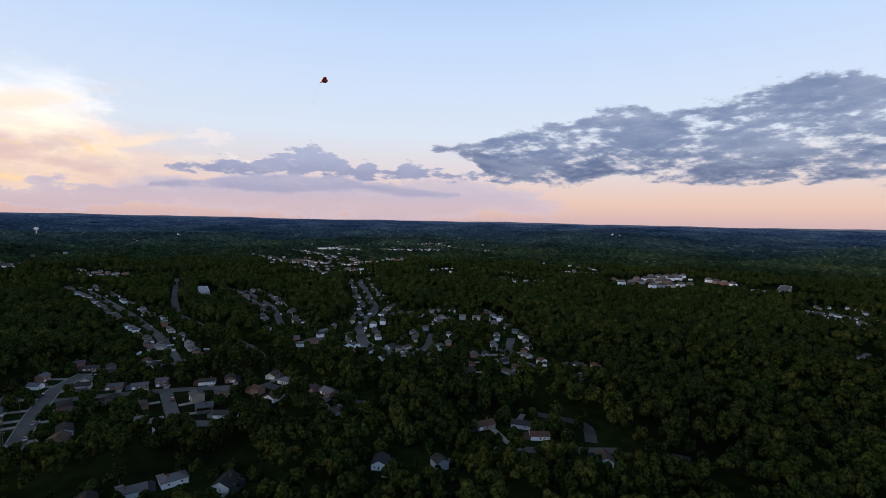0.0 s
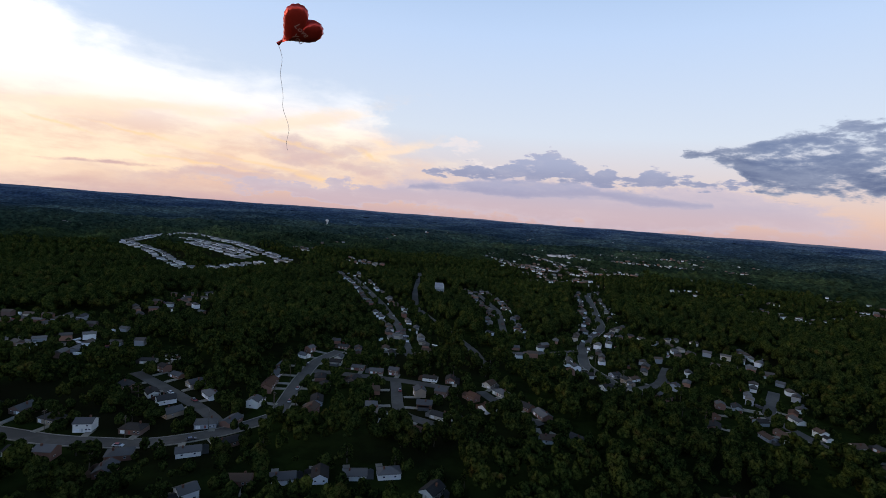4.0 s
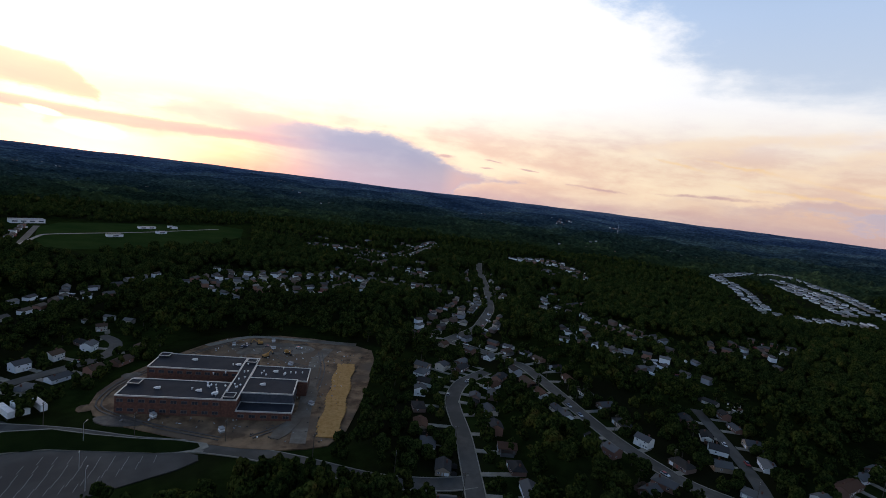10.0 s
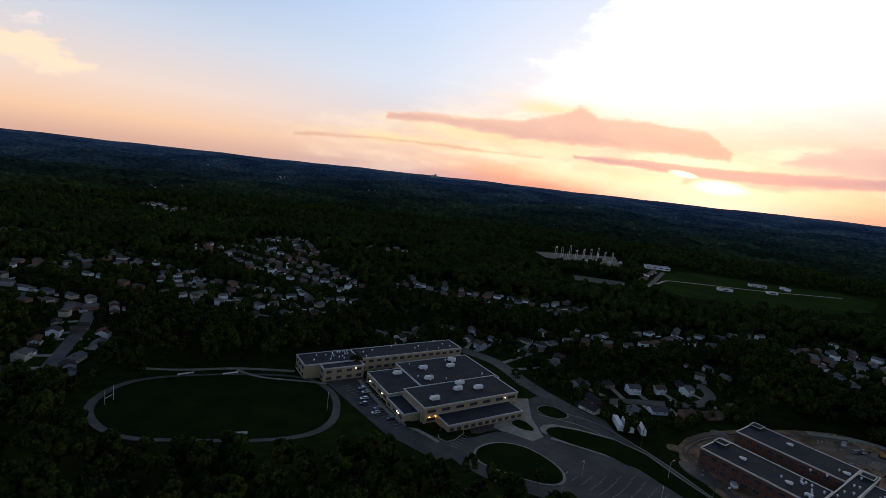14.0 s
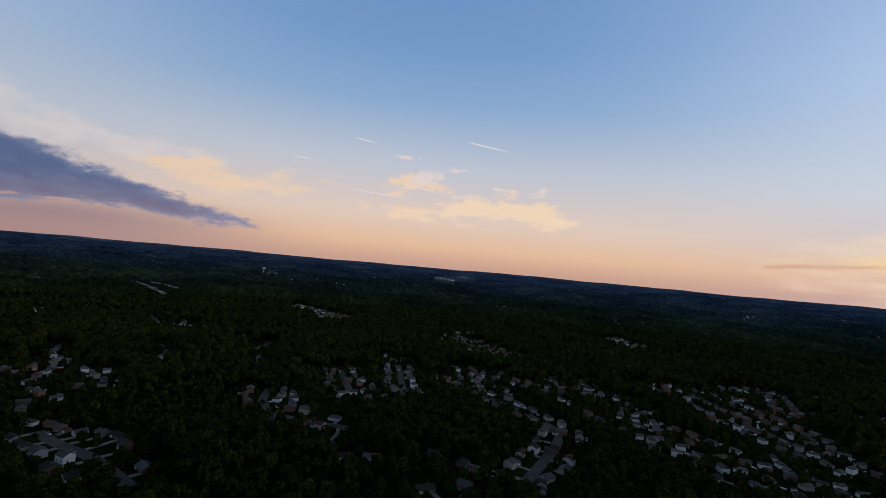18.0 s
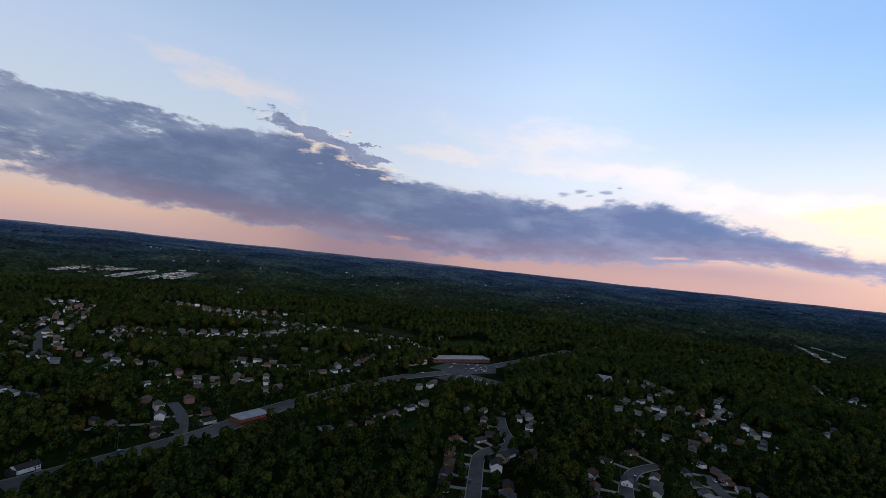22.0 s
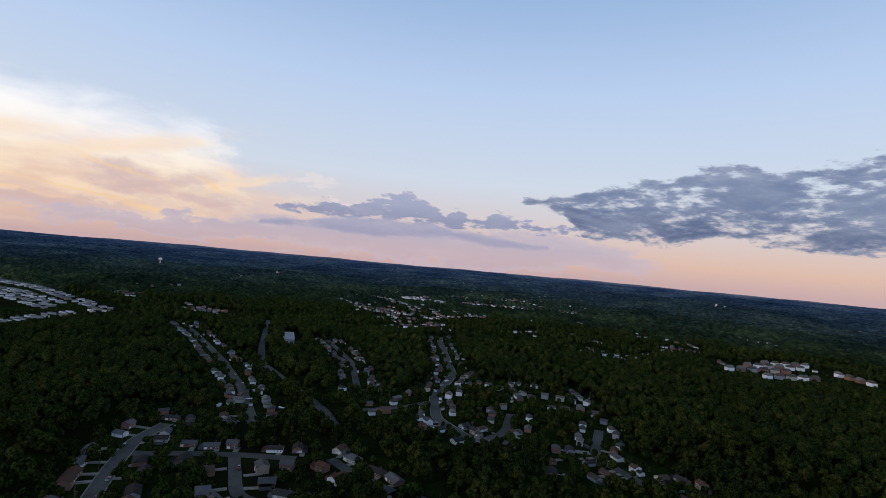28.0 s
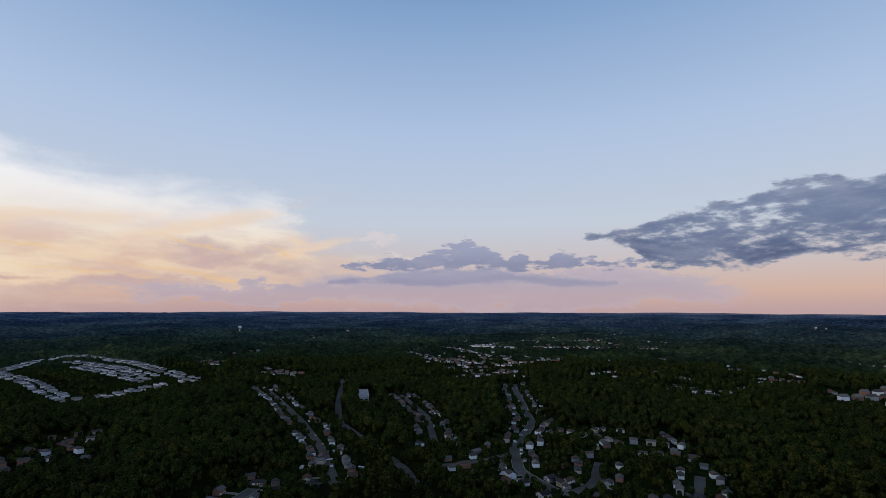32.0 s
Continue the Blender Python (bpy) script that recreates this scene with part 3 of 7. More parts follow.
def isle_colours(colours):
    """One of several colours for each separate piece of a mesh."""
    def build(n, spot):
        r = n.node("ShaderNodeValToRGB")
        r.color_ramp.interpolation = "CONSTANT"
        while len(r.color_ramp.elements) < len(colours):
            r.color_ramp.elements.new(0.5)
        for i, (e, c) in enumerate(zip(r.color_ramp.elements, colours)):
            e.position, e.color = i / len(colours), (*c, 1)
        n.put(r.inputs[0], n.node("ShaderNodeNewGeometry").outputs["Random Per Island"])
        return n.mix(n.math("MULTIPLY", n.noise(spot, 0.5, 3, 0.6), 0.1), r.outputs[0], (0.2, 0.19, 0.18))
    return build


M_FARWALL = material("far_house_walls", isle_colours([(0.88, 0.88, 0.87), (0.24, 0.11, 0.08), (0.45, 0.40, 0.33), (0.28, 0.29, 0.31), (0.86, 0.86, 0.88), (0.30, 0.15, 0.10), (0.16, 0.10, 0.08)]), 0.85)
M_FARROOF = material("far_house_roofs", isle_colours([(0.1172, 0.1083, 0.1000), (0.0781, 0.0686, 0.0594), (0.1640, 0.1515, 0.1375), (0.0977, 0.0722, 0.0531), (0.0625, 0.0577, 0.0563)]), 0.85)
M_TRAILER = material("mobile_home_shells", isle_colours([(0.80, 0.80, 0.80), (0.50, 0.50, 0.52), (0.36, 0.36, 0.34), (0.24, 0.21, 0.18), (0.76, 0.76, 0.77), (0.30, 0.31, 0.34)]), 0.6)
M_TRAILERTOP = material("mobile_home_roofs", isle_colours([(0.24, 0.24, 0.25), (0.08, 0.08, 0.09), (0.15, 0.15, 0.16), (0.05, 0.05, 0.05), (0.45, 0.45, 0.46), (0.10, 0.09, 0.09)]), 0.7)


# ---- the lie of the land ----
def ease(v):
    v = np.clip(v, 0, 1)
    return v * v * (3 - 2 * v)


def ground_z(x, y):
    """Height of the ground: gentle near by, hilly beyond, rising to the skyline."""
    x, y = np.asarray(x, float), np.asarray(y, float)
    r = np.hypot(x, y)
    n = np.sin(x / 310 + 1.3) * np.cos(y / 270 - .4) + .6 * np.sin((x + y) / 190 + 2) + .4 * np.sin((x - 1.7 * y) / 130)
    m = np.sin(x / 700 + .5) * np.cos(y / 610 + 1.1) + .5 * np.sin((x - y) / 420)
    ridges = np.abs(np.sin(x / 330 + 1.2 * np.sin(y / 520)) * np.cos(y / 300 + 0.9 * np.sin(x / 610))) ** 0.7 - 0.45
    far = 1 - 0.75 * ease((r - 3000) / 1700)
    return n * (1.2 + 7 * ease((r - 650) / 2600)) * far + m * 12 * ease((r - 900) / 2500) * far + ridges * 30 * ease((r - 1400) / 900) * far + 74 * ease((r - 1900) / 3000) ** 1.2


def gz(x, y):
    return float(ground_z(x, y))


def raw_mesh(name, verts, faces, mats, index=None, smooth=False):
    """A mesh object from arrays: verts n x 3, faces n x 3 or n x 4."""
    verts, faces = np.asarray(verts, np.float32), np.asarray(faces, np.int32)
    k = faces.shape[1]
    me = bpy.data.meshes.new(name)
    me.vertices.add(len(verts))
    me.vertices.foreach_set("co", verts.ravel())
    me.loops.add(faces.size)
    me.loops.foreach_set("vertex_index", faces.ravel())
    me.polygons.add(len(faces))
    me.polygons.foreach_set("loop_start", np.arange(0, faces.size, k, dtype=np.int32))
    me.polygons.foreach_set("loop_total", np.full(len(faces), k, np.int32))
    for m in mats:
        me.materials.append(m)
    if index is not None:
        me.polygons.foreach_set("material_index", np.asarray(index, np.int32))
    me.polygons.foreach_set("use_smooth", np.full(len(faces), smooth))
    me.update(calc_edges=True)
    me.validate()
    return new(name, me)


def polar_sheet(radii, count, lift):
    """Rings of points round the middle; lift(x, y, r) gives their heights."""
    a = np.linspace(0, 2 * np.pi, count, endpoint=False)
    x, y = np.outer(radii, np.cos(a)), np.outer(radii, np.sin(a))
    v = np.stack([x, y, lift(x, y)], -1).reshape(-1, 3)
    i, j = np.meshgrid(np.arange(len(radii) - 1), np.arange(count), indexing="ij")
    k = (j + 1) % count
    return v, np.stack([i * count + j, (i + 1) * count + j, (i + 1) * count + k, i * count + k], -1).reshape(-1, 4)


v, f = polar_sheet(np.concatenate([[1, 60, 120], np.geomspace(160, 4900, 110)]), 360, ground_z)
ground = tagged(raw_mesh("ground", v, f, [M_GRASS], smooth=True), "rolling grassy ground under suburb and woods", "ground", kind="structure")

rng = np.random.default_rng(7)


# ridge colour: the horizon haze is painted in as pale blue
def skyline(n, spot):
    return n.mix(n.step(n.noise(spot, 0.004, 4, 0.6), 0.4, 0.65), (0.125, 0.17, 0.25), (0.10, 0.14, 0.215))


def hill_top(x, y):
    return ground_z(x, y) + 10 + 2.5 * rng.normal(0, 1, x.shape) + 5 * np.sin(x / 90 + 2 * np.sin(y / 140)) * np.sin(y / 105 + 1.3 * np.sin(x / 160))


# hill rings; their material carries the painted blue haze
v, f = polar_sheet(np.geomspace(2570, 3620, 60), 900, hill_top)
v[:900, 2] -= 30
tagged(raw_mesh("backdrop", v, f, [M_FAR]), "wooded hills miles away, blue haze painted into their colour", "hills", kind="structure")
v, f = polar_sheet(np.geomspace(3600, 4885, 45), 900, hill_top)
tagged(raw_mesh("backdrop", v, f, [M_FAR]), "farthest hills below the horizon, painted in stronger haze blue", "hills", kind="structure")


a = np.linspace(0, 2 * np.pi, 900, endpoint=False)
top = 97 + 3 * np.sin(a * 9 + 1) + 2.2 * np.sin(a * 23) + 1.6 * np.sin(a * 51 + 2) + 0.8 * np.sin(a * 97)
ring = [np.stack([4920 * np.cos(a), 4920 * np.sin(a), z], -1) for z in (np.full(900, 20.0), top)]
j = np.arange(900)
ridge = raw_mesh("backdrop", np.concatenate(ring), np.stack([j, (j + 1) % 900, (j + 1) % 900 + 900, j + 900], -1), [material("haze_tinted_ridge", skyline, 1.0, spec=0.0)])
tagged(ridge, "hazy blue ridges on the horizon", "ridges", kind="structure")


# ---- roads ----
def ribbon(line, width, step=6.0):
    """Left and right edge of a road along a line of places, rounded at its bends."""
    p = np.array(line, float)
    d = np.concatenate([[0], np.cumsum(np.hypot(*np.diff(p, axis=0).T))])
    s = np.linspace(0, d[-1], max(3, int(d[-1] / step) + 1))
    c = np.stack([np.interp(s, d, p[:, 0]), np.interp(s, d, p[:, 1])], -1)
    for _ in range(3):
        c[1:-1] = (c[:-2] + 2 * c[1:-1] + c[2:]) / 4
    t = np.gradient(c, axis=0)
    t /= np.maximum(np.hypot(*t.T), 1e-6)[:, None]
    n = np.stack([-t[:, 1], t[:, 0]], -1)
    return c, t, n


def strip(name, line, width, mat, lift=0.25, offset=0.0, label="", kind="structure", category="road", thick=0.5):
    c, t, n = ribbon(line, width)
    c = c + n * offset
    a, b = c + n * width / 2, c - n * width / 2
    z = np.maximum(ground_z(a[:, 0], a[:, 1]), ground_z(b[:, 0], b[:, 1])) + lift
    rows = [np.column_stack([a, z - thick]), np.column_stack([a, z]), np.column_stack([b, z]), np.column_stack([b, z - thick])]
    k = len(c)
    i = np.arange(k - 1)
    f = np.concatenate([np.stack([q * k + i, (q + 1) * k + i, (q + 1) * k + i + 1, q * k + i + 1], -1) for q in range(3)])
    return tagged(raw_mesh(name, np.concatenate(rows), f, [mat]), label, category, kind=kind)


ROADS = {
    "A": ([(-170, 52), (-197, 51), (-213, 50), (-235, 49), (-277, 43), (-305, 50), (-329, 69)], 8),
    "B": ([(-900, 110), (-806, 103), (-632, 100), (-517, 91), (-437, 71), (-392, 43)], 9),
    "C": ([(-392, 43), (-372, 72), (-350, 99), (-324, 107), (-281, 119), (-246, 130), (-211, 150), (-194, 177), (-189, 200), (-188, 213)], 8.5),
    "D": ([(-303, 202), (-262, 196), (-218, 188), (-195, 179)], 7),
    "E": ([(-188, 205), (-214, 248), (-236, 290), (-240, 323)], 8),
    "F": ([(-520, 700), (-461, 645), (-329, 516), (-252, 431), (-190, 348)], 8),
    "G": ([(-344, 622), (-459, 842)], 8),
    "Gv": ([(-344, 622), (-290, 530), (-214, 456), (-159, 401), (-130, 360)], 8),
    "H": ([(-293, 718), (-205, 589), (-162, 487)], 7),
    "I": ([(-150, 880), (-142, 833), (-82, 595), (-85, 491), (-70, 423), (-32, 378)], 8.5),
    "J": ([(-32, 378), (-13, 409), (-10, 466)], 7.5),
    "M": ([(64, 453), (52, 387), (79, 348)], 7.5),
    "K": ([(-168, 291), (-138, 246), (-112, 247)], 7),
    "Ka": ([(-225, 272), (-191, 286), (-165, 295), (-134, 302)], 7),
    "L": ([(-115, 310), (-96, 296), (-67, 282)], 7),
    "X": ([(-135, 415), (-123, 422), (-103, 440), (-84, 470)], 7),
    "brick": ([(343, 366), (332, 318)], 7),
    "rd": ([(727, 564), (532, 467), (463, 407), (456, 378)], 7.5),
    "N": ([(225, 216), (269, 190), (315, 165), (377, 144), (463, 102), (527, 61), (575, 13), (651, -53), (733, -116), (840, -190)], 16),
    "Ns": ([(306, 177), (342, 196), (365, 217)], 8),
    "O": ([(230, -2), (288, -7), (332, -11), (348, -24), (358, -38), (391, -33), (424, -34)], 8),
    "P": ([(230, -82), (272, -93), (302, -98), (337, -116), (352, -140)], 8),
    "Q": ([(345, -168), (320, -164), (281, -164), (233, -153)], 8),
    "R": ([(313, -334), (294, -305), (265, -283), (236, -287), (200, -294)], 7),
    "S": ([(311, -440), (256, -378)], 7),
    "T": ([(283, -519), (220, -417)], 7),
    "V": ([(203, -502), (162, -464), (108, -434), (62, -398), (59, -354), (61, -315), (63, -277)], 7.5),
    "W": ([(60, -110), (74, -154), (89, -193), (94, -226)], 8),
    "j": ([(-285, -388), (-313, -355), (-366, -365)], 7),
    "cul": ([(-226, -178), (-232, -179), (-260, -168), (-285, -160), (-309, -168), (-317, -185)], 7),
    "front": ([(-175, -178), (-196, -158), (-200, -120), (-198, -90), (-201, -69), (-201, -50), (-198, -24), (-190, 10), (-192, 40), (-197, 51)], 8.5),
    "drive": ([(-177, -273), (-191, -247), (-190, -205), (-196, -171), (-198, -150)], 10),
    "s": ([(-698, -534), (-560, -444)], 7),
    "lane": ([(50, 272), (65, 265), (80, 259), (74, 236)], 6),
    "court": ([(32, 226), (58, 227), (86, 228)], 6),
    "far": ([(-800, 1960), (-840, 2080)], 14),
}
for line, width in ROADS.values():
    strip("road", line, width, M_ASPHALT, label="worn grey asphalt street between houses")
for key in ("A", "B", "C", "E", "I", "O", "P", "N", "front"):
    line, width = ROADS[key]
    for side in (-1, 1):
        strip("kerb", line, 0.5, M_CONCRETE, lift=0.4, offset=side * (width / 2 + 0.25), label="pale concrete kerb along the street", category="kerb")


# ---- helpers for things ----
def box(bm, x0, x1, y0, y1, z0, z1, mat=0):
    v = [bm.verts.new(c) for c in ((x0, y0, z0), (x1, y0, z0), (x1, y1, z0), (x0, y1, z0), (x0, y0, z1), (x1, y0, z1), (x1, y1, z1), (x0, y1, z1))]
    for q in ((3, 2, 1, 0), (4, 5, 6, 7), (0, 1, 5, 4), (1, 2, 6, 5), (2, 3, 7, 6), (3, 0, 4, 7)):
        bm.faces.new([v[i] for i in q]).material_index = mat


def prism(bm, pts, z0, z1, mat=0):
    """An upright block over a plan of corners that run anticlockwise; z0 and z1 may be lists."""
    n = len(pts)
    lo = [bm.verts.new((x, y, z0[i] if isinstance(z0, list) else z0)) for i, (x, y) in enumerate(pts)]
    hi = [bm.verts.new((x, y, z1[i] if isinstance(z1, list) else z1)) for i, (x, y) in enumerate(pts)]
    bm.faces.new(hi).material_index = mat
    bm.faces.new(lo[::-1]).material_index = mat
    for i in range(n):
        k = (i + 1) % n
        bm.faces.new((lo[i], lo[k], hi[k], hi[i])).material_index = mat


def rod(bm, p, q, r0, r1=None, sides=6, mat=0):
    p, q = Vector(p), Vector(q)
    r1 = r0 if r1 is None else r1
    turn = (q - p).to_track_quat("Z", "Y").to_matrix()
    rings = []
    for c, r in ((p, r0), (q, r1)):
        rings.append([bm.verts.new(c + turn @ Vector((r * math.cos(a), r * math.sin(a), 0))) for a in [2 * math.pi * i / sides for i in range(sides)]])
    for i in range(sides):
        k = (i + 1) % sides
        bm.faces.new((rings[0][i], rings[0][k], rings[1][k], rings[1][i])).material_index = mat
    bm.faces.new(rings[1]).material_index = mat
    bm.faces.new(rings[0][::-1]).material_index = mat


def part(name, bm, mats, parent=None, label="", smooth=False):
    """Links a bmesh as one mesh object, under a thing or a part."""
    me = bpy.data.meshes.new(name)
    bm.normal_update()
    bm.to_mesh(me)
    bm.free()
    for m in mats if isinstance(mats, (list, tuple)) else [mats]:
        me.materials.append(m)
    if smooth:
        me.polygons.foreach_set("use_smooth", np.full(len(me.polygons), True))
    ob = new(name, me)
    ob.parent = parent
    if label:
        tagged(ob, label)
    return ob


def inside(poly, x, y):
    """Which of the points x, y lie within a polygon."""
    p = np.array(poly, float)
    hit = np.zeros(np.shape(x), bool)
    for (x0, y0), (x1, y1) in zip(p, np.roll(p, -1, 0)):
        if y0 != y1:
            hit ^= ((y0 > y) != (y1 > y)) & (x < (x1 - x0) * (y - y0) / (y1 - y0) + x0)
    return hit


def smooth_outline(pts, turns=2):
    p = np.array(pts, float)
    for _ in range(turns):
        q = np.roll(p, -1, 0)
        p = np.stack([0.75 * p + 0.25 * q, 0.25 * p + 0.75 * q], 1).reshape(-1, 2)
    return p


def patch(name, pts, mat, lift, label, category, rounding=0, thick=0.5, kind="structure"):
    """A slab of ground with an outline, lying a little proud."""
    p = smooth_outline(pts, rounding) if rounding else np.array(pts, float)
    if np.sum(p[:, 0] * np.roll(p[:, 1], -1) - p[:, 1] * np.roll(p[:, 0], -1)) < 0:
        p = p[::-1]
    z = [gz(x, y) + lift for x, y in p]
    bm = bmesh.new()
    prism(bm, [tuple(q) for q in p], [h - thick for h in z], z)
    bmesh.ops.triangulate(bm, faces=[f for f in bm.faces if len(f.verts) > 4])
    return tagged(part(name, bm, mat), label, category, kind=kind)


# open land: no woods grow on these plans
OPEN = [
    [(50, -230), (32, -182), (-24, -170), (-68, -153), (-89, -137), (-99, -123), (-115, -107), (-130, -92), (-148, -68), (-170, -36), (-204, -40), (-204, -140), (-110, -235), (-60, -255), (0, -272), (45, -252)],
    [(-205, -140), (-262, -140), (-322, -126), (-350, -112), (-366, -75), (-360, -15), (-324, -5), (-267, -4), (-215, -6), (-198, -16)],
    [(-55, -272), (-170, -282), (-205, -250), (-206, -150), (-200, -55), (-166, -78), (-137, -105), (-112, -128), (-84, -160), (-70, -232)],
    [(45, -231), (36, -262), (13, -270), (-57, -262), (-80, -236), (-80, -212), (-70, -180), (-52, -172), (0, -188), (24, -200)],
    [(-560, -441), (-728, -560), (-810, -510), (-1010, -359), (-785, -270), (-560, -370)],
    [(-555, -715), (-735, -678), (-640, -560), (-535, -640)], [(-485, -522), (-553, -475), (-521, -440), (-458, -480)],
    [(-720, -600), (-750, -567), (-698, -525), (-675, -545)],
    [(580, 45), (680, 20), (705, -60), (640, -50), (560, -60), (515, -15), (540, 40)],
    [(855, 235), (905, 125), (780, 0), (760, 60), (800, 180)], [(705, 15), (795, -60), (865, -35), (800, 20)],
    [(345, 62), (408, 32), (390, 15), (340, 38)], [(440, 705), (512, 830), (600, 870), (600, 750), (495, 725)],
    [(595, -160), (590, -200), (625, -225), (640, -190)], [(865, -340), (880, -450), (905, -445), (890, -340)],
    [(-295, 585), (-372, 735), (-340, 725), (-285, 620)],
    [(-128, -100), (-160, -74), (-154, -70), (-122, -96)],
]


# ---- the two schools ----
def frame_of(ox, oy, ux, uy, z=None):
    """A local plan: u along the front, w away from the drone."""
    m = Matrix(((ux, -uy, 0, ox), (uy, ux, 0, oy), (0, 0, 1, gz(ox, oy) if z is None else z), (0, 0, 0, 1)))
    return m


def wing(parent, u0, u1, w0, w1, h, wall, storeys, sides="fblr", pitch=6.0, roof=M_MEMBRANE, label="", edge_mat=M_COPING):
    """A flat-roofed wing: walls, membrane, coping and bands of windows. f: front (low w), b: back, l, r: ends."""
    bm = bmesh.new()
    box(bm, u0, u1, w0, w1, -2.0, h)
    part("wall", bm, wall, parent, label)
    bm = bmesh.new()
    box(bm, u0 + .4, u1 - .4, w0 + .4, w1 - .4, h + .004, h + .12)
    part("roof", bm, roof, parent)
    bm = bmesh.new()
    for a, b, c, d in ((u0 - .12, u1 + .12, w0 - .12, w0 + .4), (u0 - .12, u1 + .12, w1 - .4, w1 + .12), (u0 - .12, u0 + .4, w0 + .4, w1 - .4), (u1 - .4, u1 + .12, w0 + .4, w1 - .4)):
        box(bm, a, b, c, d, h - .25, h + .4)
    part("coping", bm, edge_mat, parent)
    per = h / storeys
    for s in range(storeys):
        z = s * per + per * 0.52
        for side in sides:
            lo, hi = (u0, u1) if side in "fb" else (w0, w1)
            n = max(1, int((hi - lo) / pitch))
            for i in range(n):
                c = lo + (i + .5) * (hi - lo) / n
                bm = bmesh.new()
                half, t = pitch * 0.3, 0.1
                at = {"f": w0, "b": w1, "l": u0, "r": u1}[side]
                glass = bmesh.new()
                if side in "fb":
                    box(bm, c - half, c + half, at - t, at + t, z - .8, z + .8)
                    box(glass, c - half + .12, c - .06, at - t - .03, at + t + .03, z - .68, z + .68)
                    box(glass, c + .06, c + half - .12, at - t - .03, at + t + .03, z - .68, z + .68)
                else:
                    box(bm, at - t, at + t, c - half, c + half, z - .8, z + .8)
                    box(glass, at - t - .03, at + t + .03, c - half + .12, c - .06, z - .68, z + .68)
                    box(glass, at - t - .03, at + t + .03, c + .06, c + half - .12, z - .68, z + .68)
                window = part("window", bm, M_FRAME, parent)
                part("pane", glass, M_GLASS, window)


def roof_unit(u, w, z, m, a=0.0, size=(3.6, 1.7, 1.5)):
    """A boxy roof-top air unit with hood, fan ring and base rail."""
    root = new("air_unit")
    L, D, H = size
    bm = bmesh.new()
    box(bm, -L / 2 + .1, L / 2 - .1, -D / 2 + .1, D / 2 - .1, 0, .3)
    part("base_rail", bm, M_METAL, root)
    bm = bmesh.new()
    box(bm, -L / 2, L / 2, -D / 2, D / 2, .3, H)
    part("casing", bm, M_WHITE, root)
    bm = bmesh.new()
    prism(bm, [(-L / 2 - .7, -D / 2 + .1), (-L / 2, -D / 2 + .1), (-L / 2, D / 2 - .1), (-L / 2 - .7, D / 2 - .1)], .5, [.7, H - .1, H - .1, .7])
    part("hood", bm, M_WHITE, root)
    bm = bmesh.new()
    rod(bm, (L * .25, 0, H), (L * .25, 0, H + .18), .6, .6, 10)
    part("fan_ring", bm, M_METAL, root)
    root.matrix_basis = m @ Matrix.Translation((u, w, z)) @ pose(0, 0, 0, 0, 0, a)
    return tagged(root, "pale boxy ventilation unit on a flat school roof", "air unit", "roof units")


def roof_vent(u, w, z, m):
    root = new("roof_vent")
    bm = bmesh.new()
    rod(bm, (0, 0, 0), (0, 0, .8), .28, .28, 8)
    part("pipe", bm, M_METAL, root)
    bm = bmesh.new()
    rod(bm, (0, 0, .8), (0, 0, 1.15), .55, .25, 8)
    part("cap", bm, M_WHITE, root)
    root.matrix_basis = m @ Matrix.Translation((u, w, z))
    return tagged(root, "small pale vent pipe on a dark flat roof", "roof vent", "roof vents")


# new school, red brick, in its building site
S2 = frame_of(-220, -114, -0.157, 0.988)
school = new("school")
school.matrix_basis = S2
tagged(school, "new two-storey red brick school with dark flat roofs", "school")
wing(school, 0, 46, 0, 20, 9, M_BRICK, 2, "flb", 4.6)
wing(school, 0, 46, 35.5, 56, 9, M_BRICK, 2, "flb", 4.6)
wing(school, 46.1, 53, 0, 56, 9, M_BRICK, 2, "b", 5)
wing(school, 53.1, 83, 27.1, 46, 8.6, M_BRICK, 2, "rb", 5)
wing(school, 53.1, 78, 8.1, 27, 9.4, M_SLATE, 2, "r", 6)
wing(school, 53.1, 79, -2, 8, 4.6, M_BRICK, 1, "fr", 5)
for u, w, hh in ((3, 14, 1.1), (3, 52, 1.1), (49, 3.2, 1.2), (49.8, 50, 1.0)):
    bm = bmesh.new()
    box(bm, u - 2.5, u + 2.5, w - 2.5, w + 2.5, 9.15, 9 + hh)
    part("stair_head", bm, M_MEMBRANE, school)
    bm = bmesh.new()
    for x0, x1, y0, y1 in ((-2.7, 2.7, -2.7, -2.4), (-2.7, 2.7, 2.4, 2.7), (-2.7, -2.4, -2.4, 2.4), (2.4, 2.7, -2.4, 2.4)):
        box(bm, u + x0, u + x1, w + y0, w + y1, 9 + hh + .004, 9.3 + hh)
    part("coping", bm, M_COPING, school)
for u, w, z in ((15, 9, 9.1), (34, 8, 9.1), (42, 6, 9.1), (20, 48, 9.1), (44, 44, 9.1), (62, 17, 9.9), (65, 38, 8.7)):
    roof_unit(u, w, z, S2, 10, (2.2, 1.3, 1.0))
for k in range(26):
    roof_vent(random.uniform(30, 53), random.uniform(3, 50) if k % 2 else random.uniform(3, 17), 9.1, S2)
for k in range(10):
    roof_vent(random.uniform(56, 80), random.uniform(30, 44), 8.7, S2)

# the older school, tan brick
S1 = frame_of(-61, -245, -0.996, -0.09)
old = new("school")
old.matrix_basis = S1
tagged(old, "sprawling tan brick school with dark flat roofs", "school")
wing(old, 0, 33, -1.0, 16, 8, M_TAN, 2, "lb", 5)
wing(old, 33.1, 106, 0, 16, 8, M_TAN, 2, "fbr", 5)
